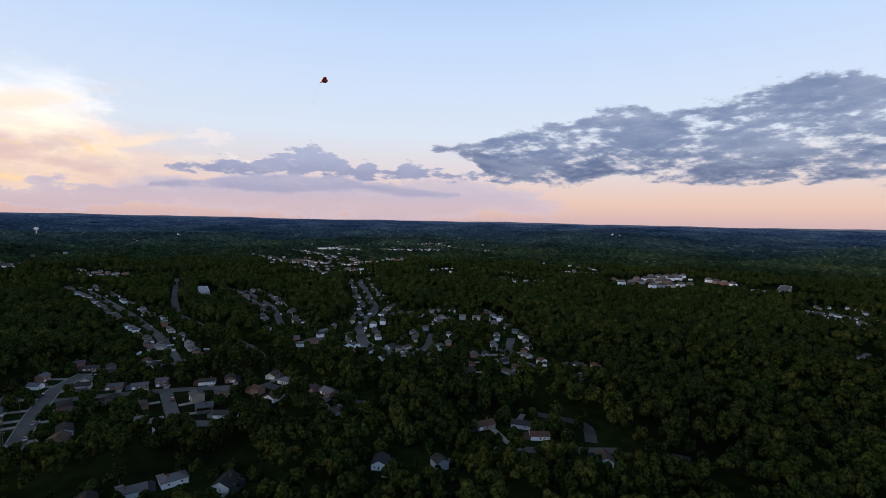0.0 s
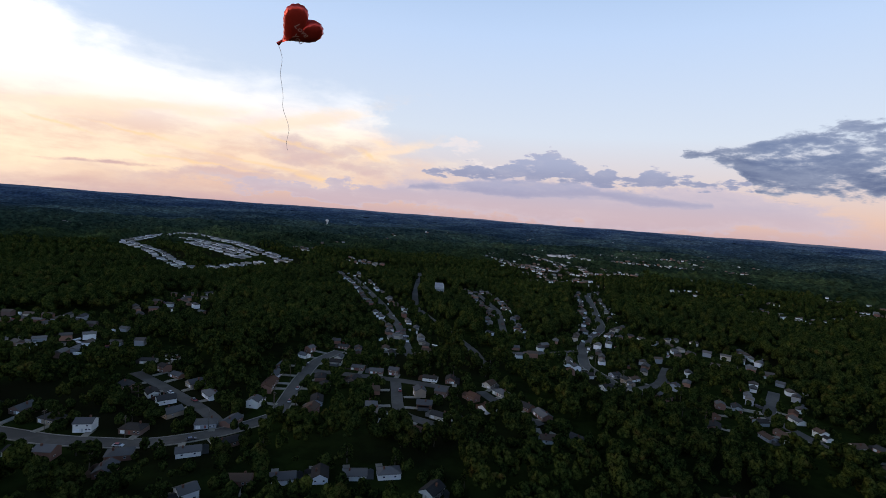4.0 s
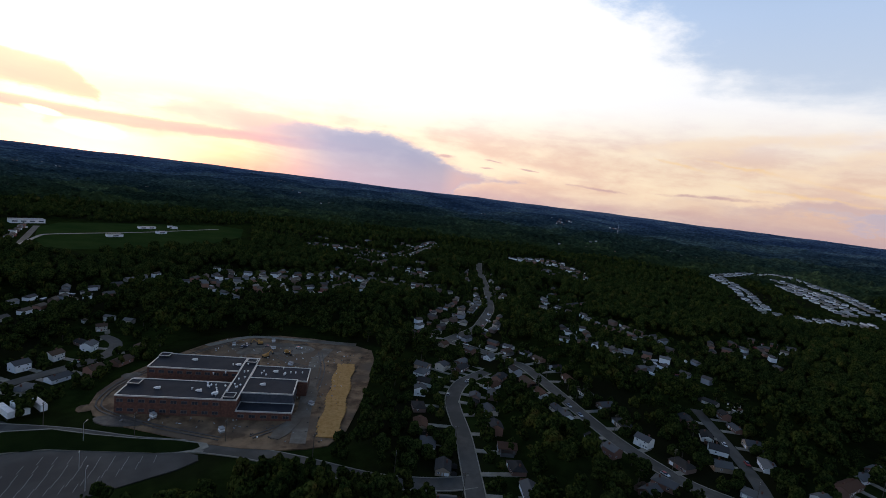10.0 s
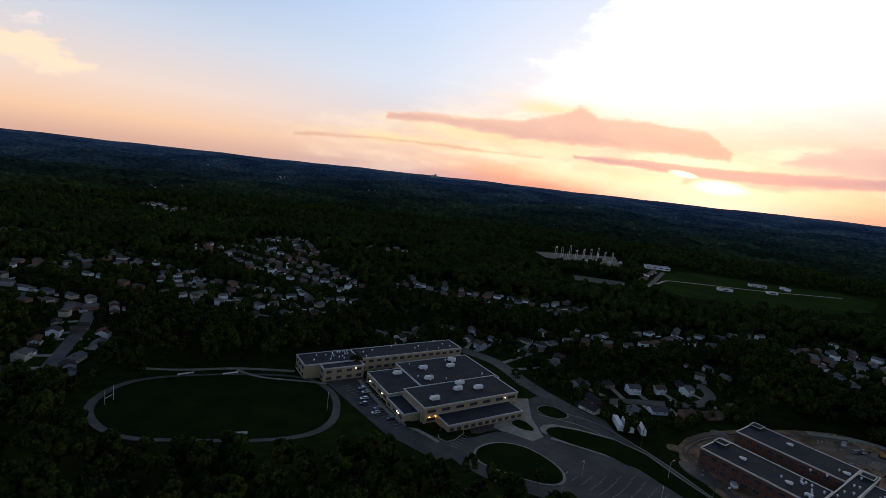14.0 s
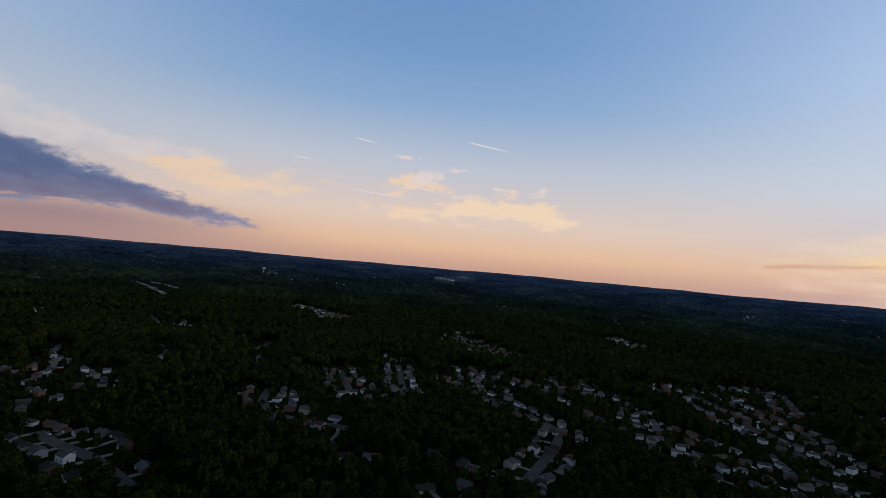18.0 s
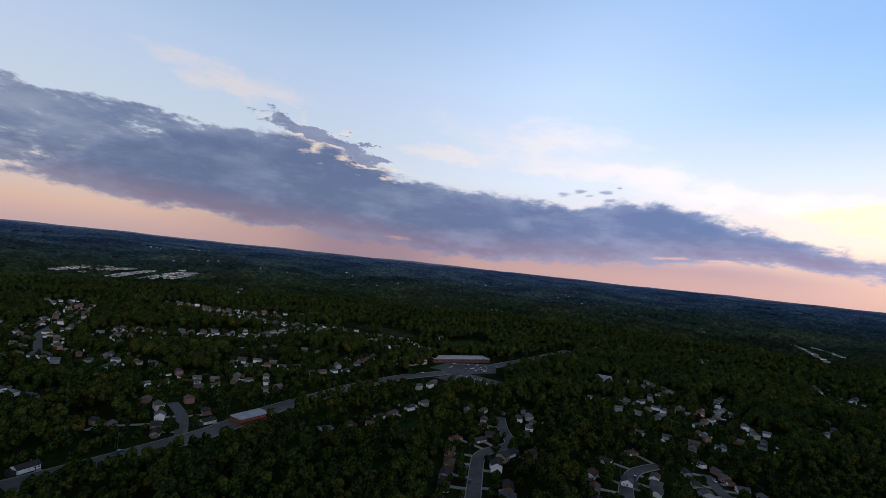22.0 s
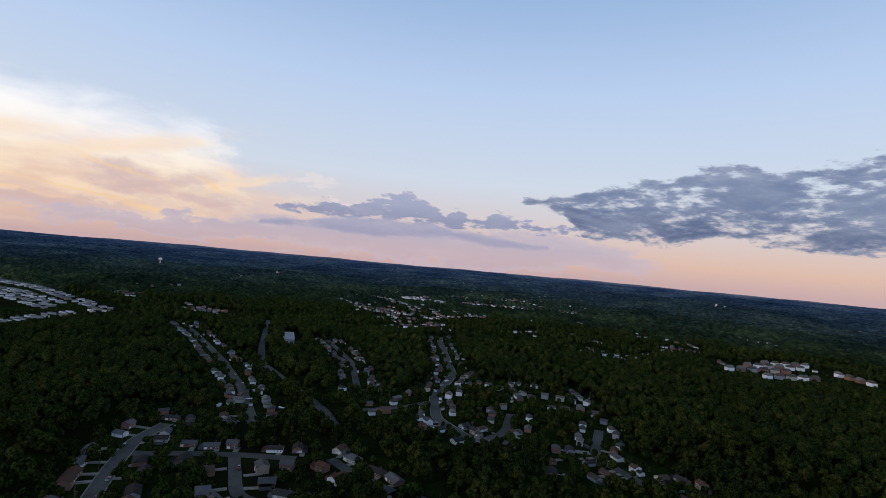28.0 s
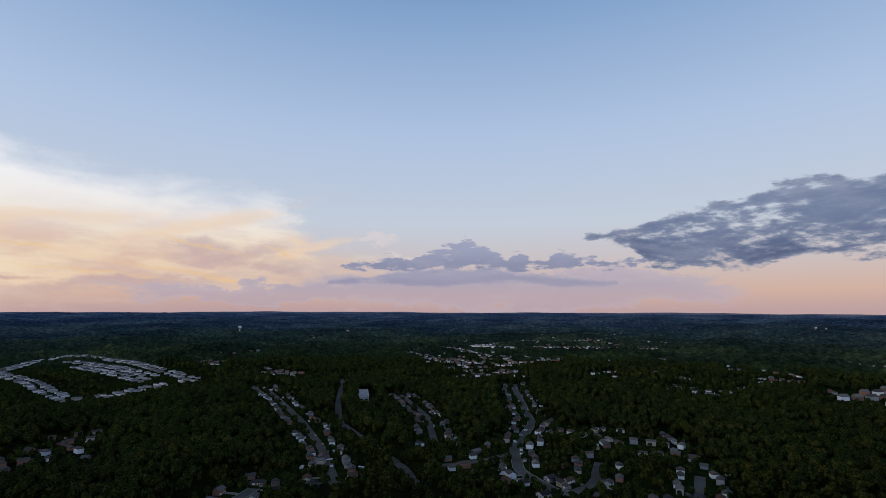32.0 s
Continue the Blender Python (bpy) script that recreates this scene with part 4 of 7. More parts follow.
wing(old, 9, 33, -8, -1.1, 7.6, M_TAN, 2, "fl", 5)
wing(old, 32, 53, -44, -15, 6, M_TAN, 1, "l", 7)
wing(old, 53.1, 104, -45, -8, 6.3, M_TAN, 1, "r", 7)
wing(old, 40.1, 99, -68, -45.1, 8.4, M_TAN, 2, "fr", 8)
wing(old, 31, 40, -64, -44.1, 4.6, M_TAN, 1, "l", 6)
wing(old, 47, 93, -80, -68.1, 4.2, M_TAN, 1, "f", 4)
for u, w, z, a in ((48, -22, 6.1, 0), (66, -20, 6.4, 0), (62, -34, 6.4, 0), (90, -14, 6.4, -40), (84, -22, 6.4, 0), (50, -61, 8.5, 0), (68, -55, 8.5, 0), (73, -49, 8.5, 0), (80, -57, 8.5, 0)):
    roof_unit(u, w, z, S1, a, (4.6, 2.2, 1.9))
for k in range(18):
    roof_vent(random.uniform(4, 30), random.uniform(2, 14), 8.1, S1)
for k in range(10):
    roof_vent(random.uniform(36, 102), random.uniform(2, 14), 8.1, S1)
for k in range(12):
    roof_vent(random.uniform(56, 100), random.uniform(-43, -12), 6.4, S1)


def wall_lamp(u, w, z, turn, glass, label):
    """A small lamp on the older school's wall."""
    lamp = new("wall_lamp")
    bm = bmesh.new()
    box(bm, -.25, .25, -.25, 0, 0, .5)
    part("housing", bm, M_METAL, lamp)
    bm = bmesh.new()
    box(bm, -.32, .32, -.5, -.26, .05, .5)
    part("lens", bm, glass, lamp)
    lamp.matrix_basis = S1 @ Matrix.Translation((u, w, z)) @ pose(0, 0, 0, 0, 0, turn)
    return tagged(lamp, label, "wall lamp", "school lamps")


for u in (43, 46.5):
    wall_lamp(u, -68.1, 3.4, 0, M_LAMP, "lit orange lamp on the tan school wall")
for u, w in ((32, -21), (32, -37), (31, -57), (31, -59)):
    wall_lamp(u, w, 3.2, -90, M_WHITE_LAMP, "lit white lamp on the tan school wall")
wall_lamp(28, -8, 6.4, 0, M_WHITE_LAMP, "lit white lamp high on the tan school wall")
wall_lamp(90, -68.1, 6.6, 0, M_WHITE_LAMP, "lit white lamp high on the tan school wall")

# grounds
patch("building_site", [(-205, -28), (-202, -56), (-206, -81), (-212, -117), (-230, -133), (-262, -136), (-320, -122), (-346, -109), (-361, -73), (-354, -14), (-324, -7), (-267, -6), (-215, -9)],
      M_DIRT, 0.45, "bare brown earth of a building site round the new school", "earth", 1, 1.5)
patch("gravel_yard", [(-312, -88), (-322, -106), (-335, -98), (-343, -70), (-340, -50), (-325, -52)], M_GRAVEL, 0.6, "grey gravel yard on the building site", "gravel", 1, 0.8)
strip("site_track", [(-340, -42), (-314, -45), (-262, -36), (-211, -27)], 7, M_GRAVEL, 0.7, label="pale gravel track round the new school", category="track", thick=1)
strip("site_track", [(-352, -60), (-350, -100), (-320, -118)], 4, M_CONCRETE, 0.75, label="pale concrete strip round the site", category="track", thick=1)
strip("site_track", [(-355, -25), (-352, -70)], 6, M_GRAVEL, 0.7, label="pale gravel track at the site's edge", category="track", thick=1)
for line in ([(-208, -60), (-212, -90), (-222, -126), (-250, -132), (-290, -124)], [(-212, -48), (-230, -34), (-262, -32), (-300, -36), (-332, -46)], [(-336, -104), (-318, -114), (-282, -126)], [(-345, -58), (-330, -80), (-322, -104)], [(-300, -42), (-306, -60), (-318, -74)]):
    for side in (-1.1, 1.1):
        strip("wheel_rut", line, 0.7, M_RUT, 0.79, offset=side, label="wheel rut across the bare building site", category="rut", thick=0.6)
patch("wet_ground", [(-211, -96), (-208, -112), (-214, -121), (-219, -112), (-216, -98)], M_RUT, 0.52, "dark wet patch on the bare ground", "puddle", 2, 0.6)
patch("concrete_apron", [(-212, -34), (-240, -30), (-262, -30), (-276, -35), (-274, -39), (-256, -37), (-236, -36), (-214, -42)], M_GRAVEL, 0.83, "pale apron beside the new school", "paving", 1, 0.8)
bm = bmesh.new()
ys = np.linspace(0, 1, 24)
for k in range(23):
    a0, a1 = ys[k], ys[k + 1]
    x0, x1 = -314 + 95 * a0, -314 + 95 * a1
    for q, (lo, hi) in enumerate(((-30, -26.5), (-26.6, -23), (-23.1, -19))):
        s0 = 9 * a0 + 0.7 * math.sin(k * 0.9)
        box(bm, x0 + .01, x1 - .01, lo + s0, hi + s0, -2, gz(x0, -24) + 0.62 + q * .3 + random.uniform(0, .12))
tagged(part("straw_mats", bm, M_STRAW), "strips of yellow straw matting on the bank", "matting", kind="structure")
LOT = [(-109, -160), (-126, -163), (-143, -165), (-165, -154), (-187, -128), (-193, -92), (-196, -64), (-189, -60), (-166, -82), (-137, -109), (-117, -128), (-106, -150)]
patch("parking_lot", LOT, M_LOT, 0.35, "broad worn asphalt parking lot before the school", "parking lot", 1, 1)
patch("parking_lot", [(-72, -238), (-94, -240), (-99, -190), (-112, -164), (-126, -163), (-109, -150), (-100, -150), (-86, -176)], M_LOT, 0.3, "asphalt parking lot along the school's end", "parking lot", 0, 1)
patch("forecourt", [(-126, -165), (-143, -167), (-165, -152), (-200, -140), (-208, -165), (-190, -195), (-172, -190), (-160, -180), (-128, -172)], M_LOT, 0.32, "asphalt forecourt of the school", "forecourt", 1, 1)
patch("pavement", [(-150, -182), (-170, -194), (-178, -192), (-166, -172), (-160, -154), (-152, -152), (-140, -168)], M_CONCRETE, 0.5, "pale concrete paving at the school entrance", "paving", 0, 1)
for pts, rr in (([(-122, -154), (-134, -156), (-146, -149), (-151, -131), (-146, -121), (-136, -122), (-122, -137), (-117, -146)], 2), ([(-173, -180), (-186, -183), (-190, -168), (-178, -167)], 2),
                ([(-151, -171), (-160, -172), (-160, -159), (-153, -163)], 1), ([(-166, -161), (-177, -160), (-201, -136), (-200, -101), (-204, -68), (-199, -64), (-193, -74), (-190, -95), (-185, -127), (-163, -153)], 1),
                ([(-108, -168), (-118, -178), (-126, -170), (-112, -161)], 1)):
    p = smooth_outline(pts, 1)
    c = p.mean(0)
    patch("kerb", c + (p - c) * 1.07, M_CONCRETE, 0.5, "pale concrete kerb round a grass island", "kerb", max(rr - 1, 0), 1)
    patch("grass_island", p, M_TURF, 0.62, "mown grass island in the parking lot", "grass", max(rr - 1, 0), 1)
strip("pavement", [(-91, -236), (-92, -214), (-94, -198), (-96, -181), (-102, -178), (-107, -163)], 2.0, M_CONCRETE, 0.55, label="pale concrete path along the school", category="path")
strip("pavement", [(-163, -152), (-186, -126), (-191, -94), (-197, -62)], 1.6, M_CONCRETE, 0.6, label="pale concrete path along the grass strip", category="path")
strip("pavement", [(23, -277), (0, -269), (-28, -267), (-58, -256)], 2.0, M_CONCRETE, 0.4, label="pale path behind the playing field", category="path")
strip("pavement", [(-28, -264), (-36, -251), (-56, -243), (-72, -235)], 1.8, M_CONCRETE, 0.45, label="pale path to the playing field", category="path")
strip("pavement", [(-138, -94), (-125, -104)], 2.2, M_CONCRETE, 0.5, label="pale concrete path below the lot", category="path")
strip("pavement", [(-157, -78), (-140, -92)], 2.2, M_CONCRETE, 0.5, label="pale concrete path below the lot", category="path")


def stall_lines(p, q, n, length, out):
    """Painted lines of parking stalls from p to q."""
    for i in range(n):
        t = i / (n - 1)
        x, y = p[0] + (q[0] - p[0]) * t, p[1] + (q[1] - p[1]) * t
        d = Vector(out).normalized() * length / 2
        bm = bmesh.new()
        s = Vector((-d.y, d.x, 0)).normalized() * 0.09
        z = max(gz(x - d.x, y - d.y), gz(x + d.x, y + d.y)) + 0.42
        prism(bm, [(x - d.x - s.x, y - d.y - s.y), (x + d.x - s.x, y + d.y - s.y), (x + d.x + s.x, y + d.y + s.y), (x - d.x + s.x, y - d.y + s.y)], z - .06, z)
        tagged(part("stall_line", bm, M_PAINT), "painted line of a parking stall", "marking", kind="structure")


stall_lines((-92, -232), (-101, -176), 20, 5, (1, .15, 0))
stall_lines((-82, -230), (-94, -180), 18, 5, (1, .15, 0))
stall_lines((-112, -158), (-121, -166), 6, 5, (-.6, .8, 0))
stall_lines((-188, -240), (-186, -205), 14, 5, (1, 0, 0))
for row in range(5):
    o = row * 9
    stall_lines((-152 - o * .75, -122 + o * .2), (-166 - o * .62, -92 + o * .42), 9, 5, (.95, .3, 0))

for pts in ([(-98, -186), (-101, -184.5), (-106, -180), (-112, -171), (-108, -168), (-103, -176), (-98, -179)], [(-93.6, -231), (-94.8, -231), (-96.6, -215), (-94.8, -215)], [(-95.2, -211), (-96.6, -211), (-97.6, -202), (-96.2, -202)]):
    patch("planting_bed", pts, M_TURF, 0.6, "dark planted bed along the school wall", "bed", 0, 1)

# playing field with a cinder track
oval = smooth_outline([(41, -231), (32, -256), (13, -264), (-25, -260), (-60, -250), (-73, -234), (-75, -212), (-66, -188), (-45, -180), (0, -192), (26, -202)], 2)
c = oval.mean(0)
patch("running_track", oval, M_ASPHALT, 0.35, "dark cinder running track round the field", "track", 0, 1)
patch("playing_field", c + (oval - c) * 0.93, M_TURF, 0.45, "dark mown grass playing field", "field", 0, 1)


# ---- other buildings and works ----
def block(name, x, y, a, length, depth, h, wall, label, category, roof=M_MEMBRANE, band=None, pitch=6.0, storeys=1, sides="fblr", edge_mat=M_COPING):
    root = new(name)
    wing(root, -length / 2, length / 2, -depth / 2, depth / 2, h, wall, storeys, sides, pitch, roof, edge_mat=edge_mat)
    if band:
        bm = bmesh.new()
        box(bm, -length / 2 - .2, length / 2 + .2, -depth / 2 - 1.2, -depth / 2 - .15, h * .62, h * .78)
        part("fascia", bm, band, root)
    root.matrix_basis = Matrix.Translation((x, y, gz(x, y) + .2)) @ pose(0, 0, 0, 0, 0, a)
    return tagged(root, label, category)


M_RED = material("red_fascia", mottled((0.42, 0.05, 0.04), (0.5, 0.07, 0.05), 1.0), 0.6)
M_PALE_ROOF = material("pale_roof_membrane", mottled((0.24, 0.24, 0.25), (0.36, 0.36, 0.37), 0.15), 0.7)
block("shop_row", 652, 0, -62, 84, 20, 4.6, M_BRICK, "long low brick row of shops with a pale roof edge", "shops", roof=M_PALE_ROOF, pitch=9, sides="f", edge_mat=M_STONE)
block("shop", 600, 60, -40, 40, 20, 6, M_STONE, "low pale shop beside the main road", "shop", roof=M_PALE_ROOF, pitch=8, sides="f")
block("garage", 346, 150, -30, 24, 12, 4.5, M_BRICK, "low brick building with a red fascia at the roadside", "garage", band=M_RED, pitch=6, sides="f", edge_mat=M_STONE, roof=M_PALE_ROOF)
block("warehouse", 612, -190, 68, 46, 22, 6, M_WHITE, "pale flat-roofed building among trees", "warehouse", roof=M_PALE_ROOF, pitch=9, sides="f")
block("warehouse", 880, -395, 80, 95, 14, 5, M_WHITE, "long low pale building before the hills", "warehouse", roof=M_PALE_ROOF, pitch=9, sides="f")
block("factory", -335, 665, 118, 58, 26, 8, M_STONE, "grey flat-roofed works in the valley", "factory", roof=M_PALE_ROOF, pitch=6)
block("factory", -1430, 1560, 116, 70, 26, 12, M_WHITE, "white flat-roofed building on a far hill", "factory", roof=M_PALE_ROOF, pitch=8, sides="f")
block("care_home", 552, 790, 52, 100, 16, 9, M_TAN, "long tan building with pale window bays", "care home", pitch=5, storeys=2, roof=M_FARROOF)
block("care_home", 500, 760, 142, 34, 14, 8, M_BRICK, "brick wing of the long tan building", "care home", pitch=5, storeys=2)
block("clinic", 262, 262, 20, 30, 16, 6, M_BRICK, "low red brick building in the woods", "clinic", pitch=6)
block("school", -330, 1560, -12, 150, 30, 9, M_WHITE, "long pale building behind hilltop houses", "school", roof=M_PALE_ROOF, pitch=10, sides="f")
for dx, hh in ((0, 46), (30, 38)):
    block("tower_block", -2001 + dx, -4253, 25, 20, 16, hh, M_STONE, "tall block standing on the far skyline", "tower block", pitch=6, storeys=8, sides="f")
patch("car_park", [(543, 28), (582, -8), (553, -55), (518, -12)], M_LOT, 0.4, "asphalt car park beside the main road", "car park", 0, 1)
patch("car_park", [(590, 35), (632, 14), (652, -50), (600, -45), (572, 2)], M_LOT, 0.4, "asphalt car park before the shops", "car park", 0, 1)
patch("meadow", [(-567, -435), (-728, -553), (-805, -503), (-994, -359), (-785, -284), (-573, -380)], M_MEADOW, 0.5, "pale green hillside meadow", "meadow", 1, 2)
patch("meadow", [(713, 8), (791, -56), (855, -35), (800, 15)], M_MEADOW, 0.5, "pale green hillside meadow", "meadow", 1, 2)
patch("lawn", [(345, 57), (405, 27), (388, 18), (342, 42)], M_MEADOW, 0.4, "bright lawn behind a row of houses", "lawn", 1, 1)
patch("bare_slope", [(858, 190), (880, 130), (815, 60), (800, 90), (820, 150)], M_SCRUB, 0.5, "brown cleared slope above the main road", "slope", 1, 2)
patch("gravel_pad", [(-562, -705), (-725, -668), (-635, -567), (-543, -650)], M_GRAVEL, 0.5, "grey gravel pad of the substation", "gravel", 0, 2)
patch("gravel_pad", [(-491, -517), (-545, -471), (-521, -449), (-468, -486)], M_ASPHALT, 0.5, "grey yard on the hillside", "yard", 0, 2)
block("barn", -715, -562, 145, 40, 14, 5, M_WHITE, "long white farm building in the meadow", "barn", roof=M_PALE_ROOF, pitch=10, sides="f")
for x, y, a, n in ((-800, -440, 150, 26), (-770, -400, 150, 14), (-840, -420, 60, 18), (-690, -420, 150, 20)):
    block("shed", x, y, a, n, 7, 3.5, M_WHITE, "white farm shed in the meadow", "shed", roof=M_PALE_ROOF, pitch=12, sides="f")
strip("farm_track", [(-560, -444), (-640, -480), (-760, -420), (-900, -370)], 4, M_CONCRETE, 0.7, label="pale track through the meadow", category="track", thick=1.5)


def gantry(x, y, a, h=17):
    """A steel portal of the substation, with insulators."""
    root = new("gantry")
    for sx in (-6, 6):
        bm = bmesh.new()
        rod(bm, (sx - .8, 0, -1), (sx, 0, h), .3, .18, 5)
        rod(bm, (sx + .8, 0, -1), (sx, 0, h), .3, .18, 5)
        part("leg", bm, M_METAL, root)
    bm = bmesh.new()
    rod(bm, (-6.5, 0, h), (6.5, 0, h), .35, .35, 5)
    part("beam", bm, M_METAL, root)
    for sx in (-3.5, 0, 3.5):
        bm = bmesh.new()
        rod(bm, (sx, 0, h), (sx, 0, h - 2.6), .22, .22, 6)
        part("insulator", bm, M_STONE, root)
    root.matrix_basis = Matrix.Translation((x, y, gz(x, y) + .5)) @ pose(0, 0, 0, 0, 0, a)
    return tagged(root, "grey steel gantry in the substation yard", "gantry", "substation gantries")


def transformer(x, y, a):
    root = new("transformer")
    bm = bmesh.new()
    box(bm, -3, 3, -1.6, 1.6, 0, 4)
    part("tank", bm, M_METAL, root)
    for sy in (-2.2, 2.2):
        bm = bmesh.new()
        for k in range(6):
            box(bm, -2.6 + k * .95, -2.2 + k * .95, sy - .5, sy + .5, .4, 3.4)
        part("radiator", bm, M_METAL, root)
    for sx in (-1.8, 0, 1.8):
        bm = bmesh.new()
        rod(bm, (sx, 0, 4), (sx, 0, 6.2), .3, .15, 6)
        part("bushing", bm, M_STONE, root)
    root.matrix_basis = Matrix.Translation((x, y, gz(x, y) + .5)) @ pose(0, 0, 0, 0, 0, a)
    return tagged(root, "grey transformer with cooling fins in the substation", "transformer", "transformers")


for i in range(4):
    for j in range(3):
        gantry(-590 - 26 * i + 8 * j, -660 + 8 * i + 26 * j - 20, 35, 14 + 4 * ((i + j) % 2))
for i in range(4):
    transformer(-600 - 22 * i, -610 + 4 * i, 35)


def water_tower(x, y, h, r):
    root = new("water_tower")
    bm = bmesh.new()
    rod(bm, (0, 0, -2), (0, 0, h), r * .28, r * .22, 12)
    part("stem", bm, M_WHITE, root)
    bm = bmesh.new()
    bmesh.ops.create_uvsphere(bm, u_segments=20, v_segments=12, radius=r)
    for v in bm.verts:
        v.co.z = v.co.z * .72 + h + r * .5
    part("tank", bm, M_WHITE, root, smooth=True)
    root.matrix_basis = Matrix.Translation((x, y, gz(x, y)))
    return tagged(root, "white water tower with a rounded tank above trees", "water tower", "water towers")


water_tower(-1531, 1845, 24, 8)
water_tower(1642, -1696, 24, 7.5)


def mast(x, y, h):
    root = new("radio_mast")
    for k in range(3):
        a = k * 2.094
        bm = bmesh.new()
        rod(bm, (2.2 * math.cos(a), 2.2 * math.sin(a), -2), (.3 * math.cos(a), .3 * math.sin(a), h), .3, .15, 5)
        part("leg", bm, M_METAL, root)
    bm = bmesh.new()
    for k in range(9):
        z = h * k / 9
        q = 2.2 - 1.9 * k / 9
        p = [(q * math.cos(b), q * math.sin(b), z) for b in (0, 2.094, 4.189)]
        for i in range(3):
            rod(bm, p[i], p[(i + 1) % 3], .12, .12, 4)
    part("bracing", bm, M_METAL, root)
    root.matrix_basis = Matrix.Translation((x, y, gz(x, y)))
    return tagged(root, "thin lattice radio mast on a wooded hill", "mast")


mast(-2111, 805, 60)


def flood(x, y, h=26):
    root = new("flood_light")
    bm = bmesh.new()
    rod(bm, (0, 0, -2), (0, 0, h), .5, .3, 6)
    part("pole", bm, M_METAL, root)
    bm = bmesh.new()
    box(bm, -2.6, 2.6, -.3, .3, h, h + 2)
    part("lamp_head", bm, M_LIGHT, root)
    root.matrix_basis = Matrix.Translation((x, y, gz(x, y) + 8)) @ pose(0, 0, 0, 0, 0, math.degrees(math.atan2(y, x)) - 90)
    return tagged(root, "lit white sports-ground floodlight far among trees", "floodlight", "floodlights")


for k in range(5):
    flood(960 + 26 * k, -2290 - 6 * k)
for k in range(4):
    flood(1180 + 30 * k, -3180 + 6 * k)


# ---- vehicles ----
def car_kind():
    root = new("car")
    bm = bmesh.new()
    sec = [(-2.2, .45), (2.2, .45), (2.25, .8), (1.2, .95), (-1.9, 1.0), (-2.25, .85)]
    a = [bm.verts.new((x, -.88, z)) for x, z in sec]
    b = [bm.verts.new((x, .88, z)) for x, z in sec]
    bm.faces.new(a)
    bm.faces.new(b[::-1])
    for i in range(6):
        k = (i + 1) % 6
        bm.faces.new((a[i], b[i], b[k], a[k]))
    bmesh.ops.recalc_face_normals(bm, faces=bm.faces)
    part("body", bm, M_CAR, root)
    bm = bmesh.new()
    lo, hi = [(-1.85, -.8), (1.15, -.8), (1.15, .8), (-1.85, .8)], [(-1.35, -.66), (.35, -.66), (.35, .66), (-1.35, .66)]
    p = [bm.verts.new((x, y, .97)) for x, y in lo]
    q = [bm.verts.new((x, y, 1.42)) for x, y in hi]
    bm.faces.new(q)
    for i in range(4):
        bm.faces.new((p[i], p[(i + 1) % 4], q[(i + 1) % 4], q[i]))
    part("glass_cab", bm, M_GLASS, root)
    bm = bmesh.new()
    box(bm, -1.33, .33, -.64, .64, 1.424, 1.47)
    part("roof", bm, M_CAR, root)
    for x in (-1.4, 1.4):
        for y in (-.86, .86):
            bm = bmesh.new()
            rod(bm, (x, y - .1, .33), (x, y + .1, .33), .33, .33, 10)
            part("wheel", bm, M_TYRE, root)
    return tagged(root, "parked car on worn asphalt", "car", "parked cars")


CAR = car_kind()
car_spots = []
for key, n in (("A", 4), ("B", 3), ("C", 6), ("E", 3), ("I", 4), ("F", 3), ("O", 3), ("P", 3), ("Q", 2), ("W", 2), ("N", 6), ("cul", 2), ("K", 2), ("D", 2)):
    c, t, nn = ribbon(ROADS[key][0], 1, 2.0)
    for k in range(n):
        i = random.randrange(3, len(c) - 3)
        q = c[i] + nn[i] * random.choice((-1, 1)) * (ROADS[key][1] / 2 - 1.4)
        car_spots.append((q[0], q[1], math.degrees(math.atan2(t[i][1], t[i][0])), 0.26))
for k in range(7):
    car_spots.append((-88 + random.uniform(-6, 4), -225 + k * 6 + random.uniform(-1, 1), 5, 0.33))
for k in range(26):
    car_spots.append((random.uniform(535, 565), random.uniform(-30, 5), random.choice((30, 120)), 0.42))
for k in range(26):
    u, w = random.uniform(0, 1), random.uniform(0, 1)
    car_spots.append((598 + 36 * u, 12 - 50 * w, random.choice((25, 115)), 0.42))
for k in range(6):
    car_spots.append((-330 + random.uniform(-8, 8), -60 - random.uniform(0, 40), random.uniform(0, 180), 0.65))
for i, (x, y, a, up_) in enumerate(car_spots):
    m = Matrix.Translation((x, y, gz(x, y) + up_ + 0.02)) @ pose(0, 0, 0, 0, 0, a)
    if i:
        copy_thing(CAR, m)
    else:
        CAR.matrix_basis = m


def box_trailer(x, y, a):
    root = new("box_trailer")
    bm = bmesh.new()
    box(bm, -6, 6, -1.3, 1.3, 1.1, 4.0)
    part("box", bm, M_WHITE, root)
    bm = bmesh.new()
    box(bm, -5.8, 5.8, -.5, .5, .8, 1.09)
    part("chassis", bm, M_TYRE, root)
    for wx in (3.6, 4.8, -4.5):
        for wy in (-1.1, 1.1):
            bm = bmesh.new()
            rod(bm, (wx, wy - .15, .5), (wx, wy + .15, .5), .5, .5, 10)
            part("wheel", bm, M_TYRE, root)
    root.matrix_basis = Matrix.Translation((x, y, gz(x, y) + .55)) @ pose(0, 0, 0, 0, 0, a)
    return tagged(root, "white box trailer parked at the building site", "trailer", "site trailers")


box_trailer(-207, -152, 60)
box_trailer(-211, -149, 62)
box_trailer(-216, -145, 58)


